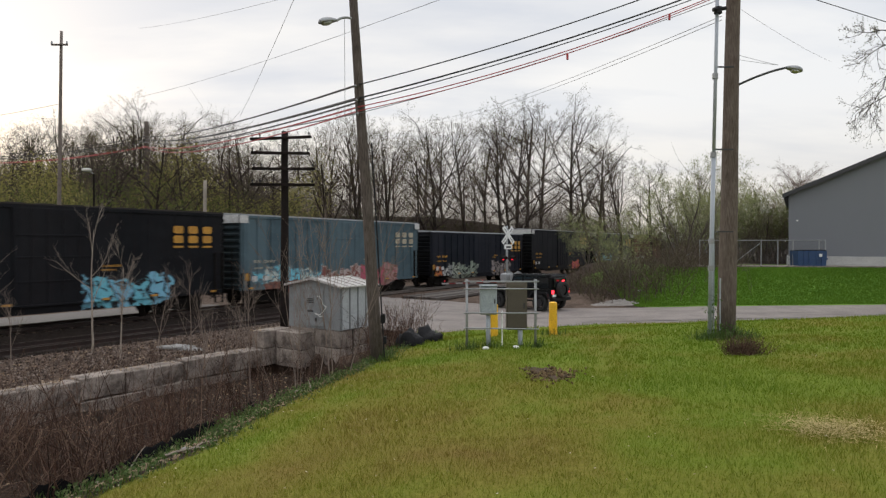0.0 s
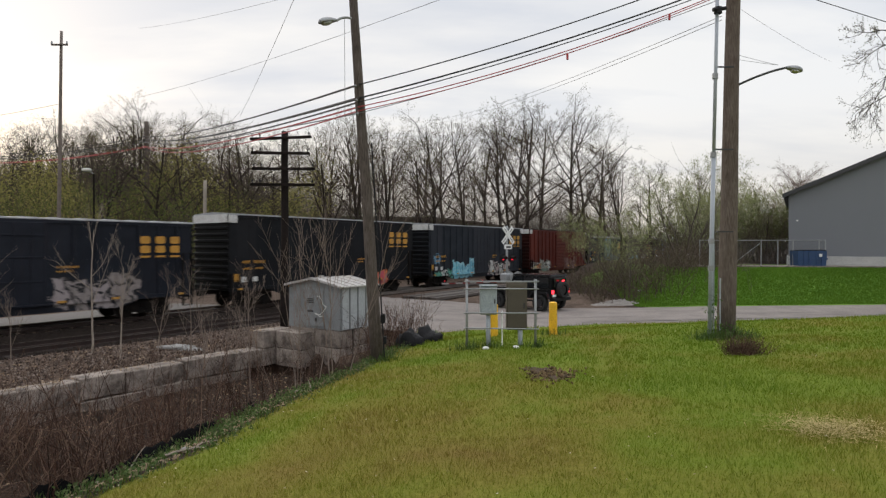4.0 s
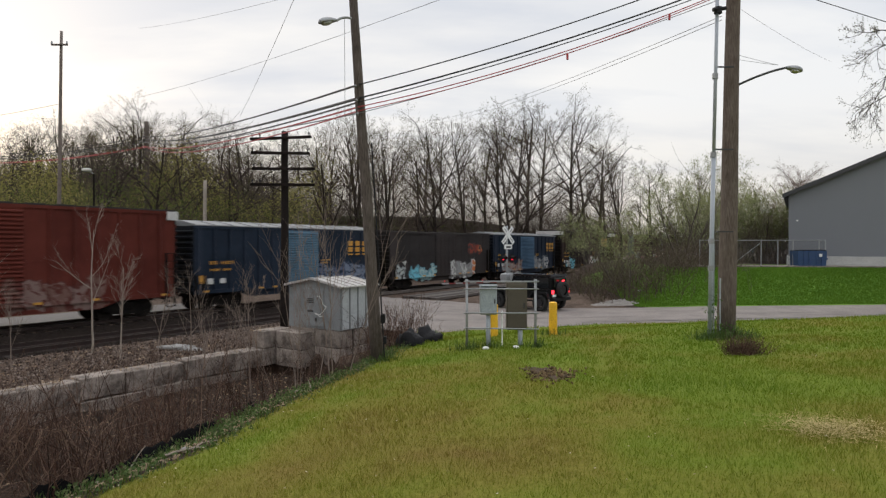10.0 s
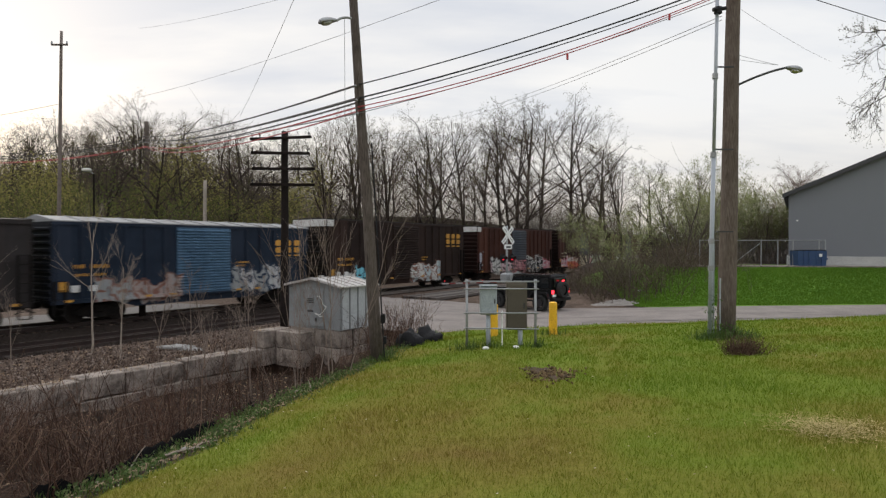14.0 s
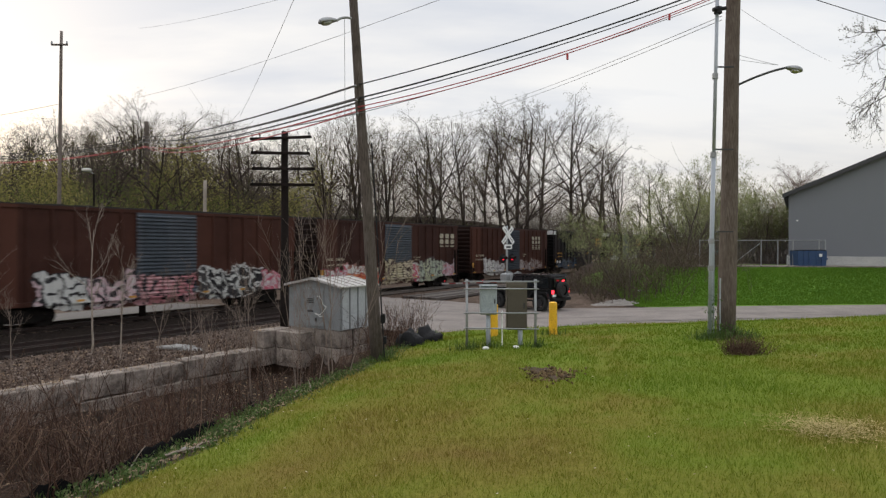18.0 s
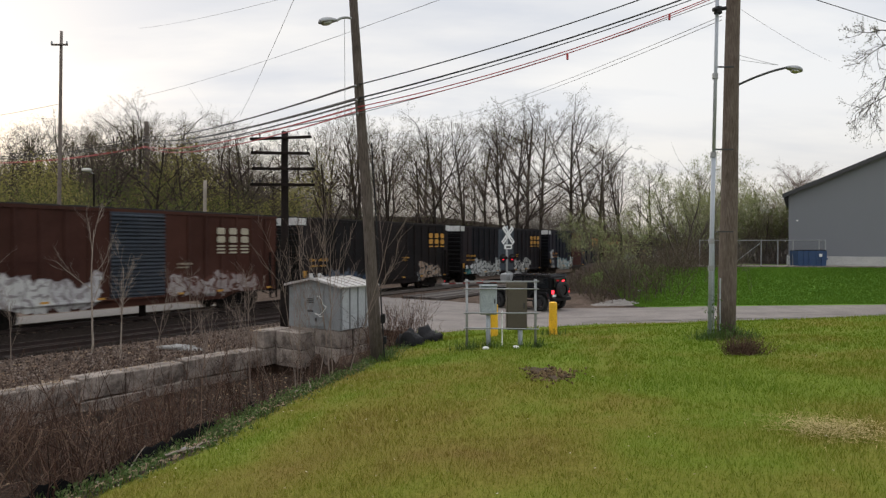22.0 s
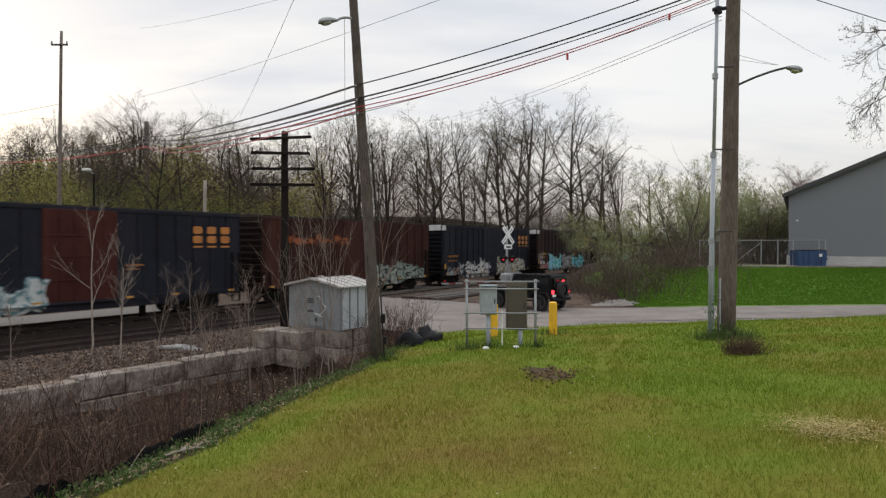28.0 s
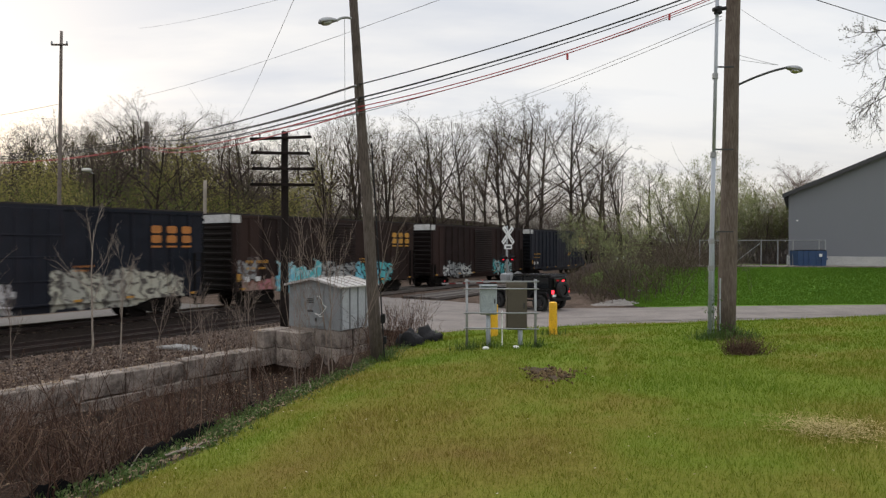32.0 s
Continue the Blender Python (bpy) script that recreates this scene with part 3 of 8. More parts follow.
M_LENS = mat("clouded_lens", (0.45, 0.46, 0.44), 0.25, bump=0.02)
POLE_L = wood_pole("utility_pole", "leaning grey wooden utility pole at the lawn's edge", (-1.67, 15.2, 0.5), (-2.34, 15.2, 10.6), 0.165, 0.10, M_WOODPOLE)
POLE_R = wood_pole("utility_pole", "thick brown wooden utility pole standing on the lawn", (7.58, 16, 0.95), (7.78, 16, 11.4), 0.235, 0.165, M_BROWNPOLE)
street_lamp(POLE_L, (-2.25, 15.2, 9.2), (-2.24, 15.14, 9.12), (-2.5, 15.1, 9.22), (-2.66, 15.0, 9.04), 0.55, -0.30)
street_lamp(POLE_R, (7.9, 16, 7.7), (7.85, 15.95, 7.68), (8.5, 15.9, 8.0), (9.05, 15.8, 8.10), 0.46, -0.3, M_TRIM)
wood_pole("utility_pole", "tall slender wooden pole beyond the tracks", (-24.5, 38, -0.3), (-24.21, 38, 17.0), 0.14, 0.08, mat("sun_bleached_pole_wood", (0.17, 0.14, 0.12), 0.95, second=(0.09, 0.072, 0.06), scale=3, bump=0.4))
wood_pole("utility_pole", "wooden pole in front of the woods", (-29.7, 60, 0.0), (-29.72, 60, 15.8), 0.26, 0.2, M_WOODPOLE)
wood_pole("utility_pole", "short pale wooden post pole beyond the tracks", (-18.0, 45, 0.0), (-17.9, 45, 8.3), 0.15, 0.12, mat("pale_wood", (0.30, 0.26, 0.22), 0.9))

# telegraph pole with four crossarms
tp = wood_pole("telegraph_pole", "dark old telegraph pole with four crossarms", (-7.04, 26.5, -0.4), (-7.0, 26.5, 8.45), 0.19, 0.15, M_DARKPOLE)
for z, x0, x1, tilt in ((8.14, -1.46, 1.22, 2.2), (7.47, -1.44, 1.16, -0.8), (6.78, -1.40, 1.38, -0.4), (6.08, -1.46, 1.36, -0.6)):
    arm_m = pose(0.03, -0.2, z + 0.4, 0, -tilt, 0)
    bm = B()
    box(bm, x0, x1, -0.06, 0.06, -0.06, 0.06, 0.012)
    arm = part("crossarm", bm, M_DARKPOLE, tp, m=arm_m)
    for x in (x0 + 0.08, x0 + 0.42, x1 - 0.1):
        bm = B()
        cyl(bm, (x, 0, 0.05), (x, 0, 0.16), 0.02, n=6)
        cyl(bm, (x, 0, 0.13), (x, 0, 0.22), 0.045, 0.03, n=8)
        part("insulator", bm, M_BLACKPL, arm)
bm = B()
for sx in (-1, 1):
    cyl(bm, (0, -0.2, 6.15), (sx * 0.6, -0.22, 6.45), 0.02, n=6)
part("brace", bm, M_DARKPOLE, tp)

# conduit pipe beside the lawn pole
pipe = thing("conduit_pipe", "pale grey conduit mast strapped beside the wooden pole", "conduit", pose(6.96, 15.6, 0.85))
bm = B(); cyl(bm, (0, 0, 0), (0.10, 0, 4.9), 0.055, n=14); part("lower_pipe", smooth(bm), M_GREYPIPE, pipe)
bm = B(); cyl(bm, (0.10, 0, 4.9), (0.19, 0, 9.35), 0.044, n=14); part("upper_pipe", smooth(bm), M_GREYPIPE, pipe)
for z in (1.9, 4.85, 6.9, 2.6):
    bm = B(); cyl(bm, (0.02 * z - 0.005, 0, z), (0.02 * z - 0.003, 0, z + 0.14), 0.072, n=14); part("coupling", bm, M_GALV, pipe)
for z in (2.9, 5.05, 7.2):
    bm = B(); box(bm, 0.05 + 0.018 * z, 0.62, 0.0, 0.04, z, z + 0.035); part("bracket", bm, M_TRIM, pipe)
bm = B(); cyl(bm, (0.19, 0, 9.3), (0.19, 0, 9.45), 0.11, n=10); cyl(bm, (0.05, 0, 9.38), (0.33, 0, 9.40), 0.06, n=8)
part("weatherhead", bm, M_BLACKPL, pipe)
bm = B(); cyl(bm, (0.18, -0.05, 8.58), (0.18, -0.05, 8.74), 0.10, n=10); cyl(bm, (0.02, -0.1, 8.66), (0.36, -0.1, 8.70), 0.05, n=8)
part("cable_clamp", bm, M_BLACKPL, pipe, "black cable clamp")
for x0, x1, z1 in ((0.13, 0.13, 2.6), (0.30, 0.30, 1.7)):
    bm = B(); cyl(bm, (x0, 0.05, 0), (x1, 0.05, z1), 0.02, n=10); part("stub_pipe", bm, M_GREYPIPE, pipe)

# ---- building on the rise ----
BX, BY, BZ = 24.86, 43.0, 1.85
EAVE, RIDGE, WIDE, LONG = 5.2, 10.4, 24.0, 40.0
hall = thing("metal_hall", "grey metal-sided hall with a low gable roof", "building", pose(BX, BY, BZ, 0, 0, -30.8))
bm = B()
prism(bm, [(0, 0.8), (WIDE, 0.8), (WIDE, EAVE), (WIDE / 2, RIDGE), (0, EAVE)], 0, LONG)
part("wall", bm, M_SIDING, hall)
for i in range(40):
    x = 0.3 + i * 0.6
    if x < WIDE / 2 + 2:
        top = EAVE + (RIDGE - EAVE) * min(x, WIDE - x) / (WIDE / 2) - 0.1
        bm = B(); box(bm, x - 0.012, x + 0.012, -0.007, 0.0, 0.82, top); part("siding_rib", bm, M_SIDING, hall)
bm = B(); box(bm, -0.12, WIDE + 0.12, -0.06, LONG, -0.6, 0.8); part("foundation", bm, mat("pale_foundation", (0.42, 0.42, 0.41), 0.9, scale=1.5, bump=0.2), hall)
for sgn in (0, 1):
    bm = B()
    k = (RIDGE - EAVE) / (WIDE / 2)
    pts = [(-0.35, EAVE - 0.35 * k + 0.02), (WIDE / 2, RIDGE + 0.02), (WIDE / 2, RIDGE + 0.2), (-0.35, EAVE - 0.35 * k + 0.2)]
    prism(bm, [(x if sgn == 0 else WIDE - x, z) for x, z in pts], -0.35, LONG + 0.3)
    part("roof", bm, M_ROOFM, hall)
bm = B(); k = (RIDGE - EAVE) / (WIDE / 2)
prism(bm, [(-0.38, EAVE - 0.38 * k - 0.08), (WIDE / 2, RIDGE - 0.08), (WIDE / 2, RIDGE + 0.22), (-0.38, EAVE - 0.38 * k + 0.22)], -0.40, -0.36)
part("fascia", bm, M_TRIM, hall)
bm = B(); box(bm, 0.48, 0.60, -0.07, 0, 3.28, 3.38, 0.01); part("wall_light", bm, M_WHITE, hall)
bm = B(); box(bm, 0, 13.5, -0.6, 2.2, -1.6, 0.06); tagged(part("apron", bm, M_CONCRETE, m=pose(16.0, 41.2, 1.97, 0, 0, -7)), "pale concrete apron before the hall", "pavement", kind="structure")

# dumpster
dump = thing("dumpster", "blue steel dumpster with black lid beside the hall", "dumpster", pose(24.05, 40.4, 1.9, 0, 0, -8) @ Matrix.Diagonal((0.84, 1, 1, 1)))
bm = B(); prism(bm, [(0, 0.12), (2.05, 0.12), (2.1, 1.02), (2.1, 1.15), (-0.05, 1.15), (-0.05, 1.0)], 0, 1.3); part("bin", bm, M_BLUE, dump)
for x in (0.35, 0.75, 1.3, 1.7):
    bm = B(); box(bm, x, x + 0.08, -0.05, 0, 0.15, 1.1); part("rib", bm, M_BLUE, dump)
bm = B(); box(bm, -0.1, 2.15, -0.06, 0.0, 0.55, 0.66); part("lift_pocket", bm, M_BLUE, dump)
for x in (0.0, 1.04):
    bm = B(); box(bm, x, x + 1.0, -0.05, 1.32, 1.15, 1.22, 0.02, pose(0, 0, 0, -3)); part("lid", bm, M_BLACKPL, dump)
for x in (0.2, 1.75):
    bm = B(); box(bm, x, x + 0.14, 0.1, 1.2, 0.0, 0.12); part("skid", bm, M_TRIM, dump)
bm = B(); box(bm, 1.5, 1.72, -0.058, -0.052, 0.75, 0.95); part("sticker", bm, M_WHITE, dump, "pale sticker")

# chain-link fence
M_MESH = bpy.data.materials.new("chain_link")
M_MESH.use_nodes = True
_n, _l = M_MESH.node_tree.nodes, M_MESH.node_tree.links
_n["Principled BSDF"].inputs["Base Color"].default_value = (0.10, 0.10, 0.10, 1)
_n["Principled BSDF"].inputs["Metallic"].default_value = 0.6
_n["Principled BSDF"].inputs["Roughness"].default_value = 0.5
fence = thing("chain_link_fence", "galvanised chain-link fence with gate beside the hall", "fence", pose(18.0, 41.9, 1.82, 0, 0, -6))
for x in (0, 2.1, 4.1, 5.2, 6.2, 7.9, 8.3):
    bm = B(); cyl(bm, (x, 0, -0.2), (x, 0, 2.0), 0.04, n=8); part("post", bm, M_GALV, fence)
for z in (1.95, 0.12):
    bm = B(); cyl(bm, (0, 0, z), (8.3, 0, z), 0.022, n=6); part("rail", bm, M_GALV, fence)
bm = B(); cyl(bm, (2.1, 0, 0.2), (4.1, 0, 1.8), 0.02, n=6); part("gate_brace", bm, M_GALV, fence)
lines = []
for i in range(-14, 60):
    for sx in (1, -1):
        x0 = i * 0.18 if sx > 0 else i * 0.18 + 2
        a, b = (x0, 0.1), (x0 + sx * 1.85, 1.95)
        def clip(p, q):
            (xa, za), (xb, zb) = p, q
            t0, t1 = 0.0, 1.0
            for lo, hi in ((0, 8.3),):
                if xb != xa:
                    u, v = sorted(((lo - xa) / (xb - xa), (hi - xa) / (xb - xa)))
                    t0, t1 = max(t0, u), min(t1, v)
            return (t0, t1) if t1 > t0 else None
        c = clip(a, b)
        if c:
            t0, t1 = c
            lines.append(([Vector((a[0] + (b[0] - a[0]) * t, 0, a[1] + (b[1] - a[1]) * t)) for t in (t0, t1)], 0.006, 0.006))
V, F = tubes(lines, 3)
tagged(part("mesh", mesh_from("mesh", V, F), M_MESH, fence), kind="stuff")

# ---- the freight train ----
M_UNDER = mat("grimy_underframe", (0.008, 0.007, 0.0065), 0.9, second=(0.02, 0.015, 0.012), scale=5, bump=0.2, spec=0.2)
M_WHEEL = mat("wheel_steel", (0.014, 0.011, 0.01), 0.7, 0.2, second=(0.03, 0.022, 0.018), scale=6, spec=0.25)
M_CAPWHITE = mat("weathered_white_patch", (0.55, 0.55, 0.54), 0.7, second=(0.30, 0.28, 0.26), scale=2.5, bump=0.05)
M_ROOF_SILVER = mat("galvanised_roof", (0.22, 0.225, 0.23), 0.6, 0.1, second=(0.11, 0.10, 0.095), scale=1.2, bump=0.05)
M_ROOF_PALE = mat("pale_roof_edge", (0.30, 0.31, 0.32), 0.6, second=(0.13, 0.12, 0.115), scale=1.5, bump=0.05)
M_ROOF_DARK = mat("dark_roof", (0.016, 0.012, 0.010), 0.8, second=(0.028, 0.018, 0.013), scale=1.5, bump=0.05)
M_LOGO_Y = mat("yellow_paint", (0.50, 0.25, 0.03), 0.65, second=(0.30, 0.15, 0.03), scale=2.5, bump=0.02)
M_LOGO_W = mat("cream_paint", (0.40, 0.36, 0.27), 0.65, second=(0.22, 0.19, 0.15), scale=2.5, bump=0.02)
M_LOGO_O = mat("orange_paint", (0.45, 0.17, 0.03), 0.65, second=(0.26, 0.10, 0.03), scale=2.5, bump=0.02)


def car_paint(name, base, rust, tags, side_limit=-1.2, wear=0.35):
    """Weathered wagon paint with rust streaks, grime and sprayed lettering-like patches low on the near side.
    tags: (x0, x1, z0, z1, fill, second fill, outline)"""
    m = bpy.data.materials.new(name)
    m.use_nodes = True
    N, L = m.node_tree.nodes, m.node_tree.links
    bs = N["Principled BSDF"]
    bs.inputs["Roughness"].default_value = 0.62
    bs.inputs["Specular IOR Level"].default_value = 0.14
    tc = N.new("ShaderNodeTexCoord")
    obj = tc.outputs["Object"]

    def mapping(scale, loc=(0, 0, 0)):
        mp = N.new("ShaderNodeMapping")
        mp.inputs["Scale"].default_value, mp.inputs["Location"].default_value = scale, loc
        L.new(obj, mp.inputs[0])
        return mp.outputs[0]

    def nz(vec, scale, detail=5, rough=0.6):
        n = N.new("ShaderNodeTexNoise")
        n.inputs["Scale"].default_value, n.inputs["Detail"].default_value, n.inputs["Roughness"].default_value = scale, detail, rough
        L.new(vec, n.inputs["Vector"])
        return n

    def rng_(src, a, b, c=0.0, d=1.0):
        r = N.new("ShaderNodeMapRange")
        for k, v in (("From Min", a), ("From Max", b), ("To Min", c), ("To Max", d)):
            r.inputs[k].default_value = v
        L.new(src, r.inputs["Value"])
        return r.outputs[0]

    def mix(f, a, b):
        x = N.new("ShaderNodeMix"); x.data_type = "RGBA"
        for sock, v in (("Factor", f), ("A", a), ("B", b)):
            if isinstance(v, tuple):
                x.inputs[sock].default_value = (*v, 1)
            elif isinstance(v, float):
                x.inputs[sock].default_value = v
            else:
                L.new(v, x.inputs[sock])
        return x.outputs["Result"]

    def math_(op, a, b):
        x = N.new("ShaderNodeMath"); x.operation = op
        for i, v in enumerate((a, b)):
            if isinstance(v, float):
                x.inputs[i].default_value = v
            else:
                L.new(v, x.inputs[i])
        return x.outputs[0]

    seed = sum(ord(c) for c in name) % 37
    blot = nz(mapping((0.5, 1, 0.8), (seed, 0, 0)), 1.1, 6, 0.65).outputs["Fac"]
    streak = nz(mapping((5.0, 5.0, 0.45), (seed * 2, 0, 0)), 1.6, 5, 0.7).outputs["Fac"]
    base = tuple(c * 0.5 for c in base)
    fade = tuple(min(0.6, c * 1.5 + 0.004) for c in base)
    col = mix(rng_(blot, 0.38, 0.68, 0.0, 0.75), base, fade)
    col = mix(rng_(streak, 0.52, 0.72, 0.0, rust), col, (0.042 + 0.10 * max(0.0, rust - 0.4), 0.015 + 0.034 * max(0.0, rust - 0.4), 0.008 + 0.008 * rust))
    col = mix(rng_(nz(mapping((4, 4, 0.7), (seed, 3, 0)), 2.2, 4).outputs["Fac"], 0.5, 0.75, 0.0, wear), col, tuple(c * 0.4 for c in base))
    sep = N.new("ShaderNodeSeparateXYZ")
    L.new(obj, sep.inputs[0])
    # each side panel has weathered in its own way
    wn_ = N.new("ShaderNodeTexWhiteNoise"); wn_.noise_dimensions = "1D"
    L.new(math_("ADD", math_("FLOOR", math_("MULTIPLY", sep.outputs["X"], 0.79), 0.0), seed + 0.37), wn_.inputs["W"])
    col = mix(rng_(wn_.outputs["Value"], 0.25, 1.0, 0.0, 0.30 + 0.4 * rust), col, (fade[0] * 1.25 + 0.035 * rust, fade[1] * 1.2 + 0.012 * rust, fade[2] * 1.15 + 0.005 * rust))
    if tags:
        near = rng_(sep.outputs["Y"], side_limit, side_limit - 0.1)
        wob = nz(mapping((1, 0, 1), (seed, 0, 5)), 1.7, 3, 0.55)
        wv = N.new("ShaderNodeVectorMath"); wv.operation = "MULTIPLY_ADD"
        wv.inputs[1].default_value, wv.inputs[2].default_value = (1.3, 0, 1.1), (-0.65, 0, -0.55)
        L.new(wob.outputs["Color"], wv.inputs[0])
        ad = N.new("ShaderNodeVectorMath"); ad.operation = "ADD"
        L.new(obj, ad.inputs[0]); L.new(wv.outputs[0], ad.inputs[1])
        s2 = N.new("ShaderNodeSeparateXYZ"); L.new(ad.outputs[0], s2.inputs[0])
        # a row of swollen shapes, each cell with its own height and colours
        run = math_("ADD", math_("MULTIPLY", s2.outputs["X"], 1.15), math_("MULTIPLY", s2.outputs["Z"], 0.22))
        cell = N.new("ShaderNodeTexWhiteNoise"); cell.noise_dimensions = "1D"
        L.new(math_("ADD", math_("FLOOR", run, 0.0), seed + 0.61), cell.inputs["W"])
        cs = N.new("ShaderNodeSeparateColor"); L.new(cell.outputs["Color"], cs.inputs[0])
        fr = math_("FRACT", run, 0.0)
        gap = math_("MAXIMUM", rng_(fr, 0.11, 0.06), rng_(fr, 0.90, 0.95))
        # strokes inside: bent bands whose turn differs from cell to cell
        band = math_("ADD", math_("MULTIPLY", s2.outputs["Z"], 1.9), math_("MULTIPLY", math_("MULTIPLY", fr, math_("SUBTRACT", cs.outputs["Green"], 0.5)), 3.0))
        bent = math_("FRACT", math_("ADD", band, math_("MULTIPLY", wob.outputs["Fac"], 1.4)), 0.0)
        stroke = math_("MULTIPLY", rng_(bent, 0.36, 0.31), math_("MULTIPLY", rng_(fr, 0.22, 0.27), rng_(fr, 0.80, 0.75)))
        fine = nz(mapping((3.0, 0, 3.4), (seed, 0, 1)), 1.5, 2).outputs["Fac"]
        drip = nz(mapping((3.5, 0, 0.6), (0, 0, seed)), 1.4, 4).outputs["Fac"]
        for x0, x1, z0, z1, fa, fb, fo in tags:
            fa, fb, fo = (tuple(min(0.8, q * 1.02) for q in c_) for c_ in (fa, fb, fo))
            a = math_("MULTIPLY", rng_(s2.outputs["X"], x0 - 0.03, x0 + 0.03), rng_(s2.outputs["X"], x1 + 0.03, x1 - 0.03))
            tall = math_("ADD", math_("MULTIPLY", cs.outputs["Red"], 0.34 * (z1 - z0)), z1 - 0.22 * (z1 - z0))
            over = math_("SUBTRACT", tall, s2.outputs["Z"])
            b = math_("MULTIPLY", rng_(s2.outputs["Z"], z0 - 0.03, z0 + 0.03), rng_(over, -0.02, 0.03))
            k = math_("MULTIPLY", math_("MULTIPLY", a, b), near)
            k = math_("MULTIPLY", k, rng_(drip, 0.30, 0.44, 0.35, 0.97))
            c = mix(rng_(cs.outputs["Blue"], 0.55, 0.6), fa, fb)
            c = mix(rng_(fine, 0.54, 0.60, 0.0, 0.8), c, fb)
            c = mix(stroke, c, fo)
            c = mix(math_("MAXIMUM", gap, rng_(over, 0.10, 0.06)), c, fo)
            col = mix(k, col, c)
    L.new(col, bs.inputs["Base Color"])
    bp = N.new("ShaderNodeBump"); bp.inputs["Strength"].default_value, bp.inputs["Distance"].default_value = 0.2, 0.02
    L.new(streak, bp.inputs["Height"]); L.new(bp.outputs[0], bs.inputs["Normal"])
    return m


def sheet(bm, prof, x0, x1):
    """A pressed sheet: an open profile in y and z, drawn out along x."""
    a = [bm.verts.new((x0, y, z)) for y, z in prof]
    b = [bm.verts.new((x1, y, z)) for y, z in prof]
    for i in range(len(prof) - 1):
        bm.faces.new((a[i], a[i + 1], b[i + 1], b[i]))
    bm.faces.new(a); bm.faces.new(b)
    bmesh.ops.recalc_face_normals(bm, faces=bm.faces)
    return bm


def sheet_y(bm, prof, y0, y1):
    """The same with a profile in x and z, drawn out along y."""
    a = [bm.verts.new((x, y0, z)) for x, z in prof]
    b = [bm.verts.new((x, y1, z)) for x, z in prof]
    for i in range(len(prof) - 1):
        bm.faces.new((a[i], a[i + 1], b[i + 1], b[i]))
    bm.faces.new(a); bm.faces.new(b)
    bmesh.ops.recalc_face_normals(bm, faces=bm.faces)
    return bm


MESHES = {}


def cached(key, build):
    if key not in MESHES:
        bm = build()
        me = bpy.data.meshes.new(key[0])
        bm.to_mesh(me)
        bm.free()
        MESHES[key] = me
    return MESHES[key]


HALF = 1.50


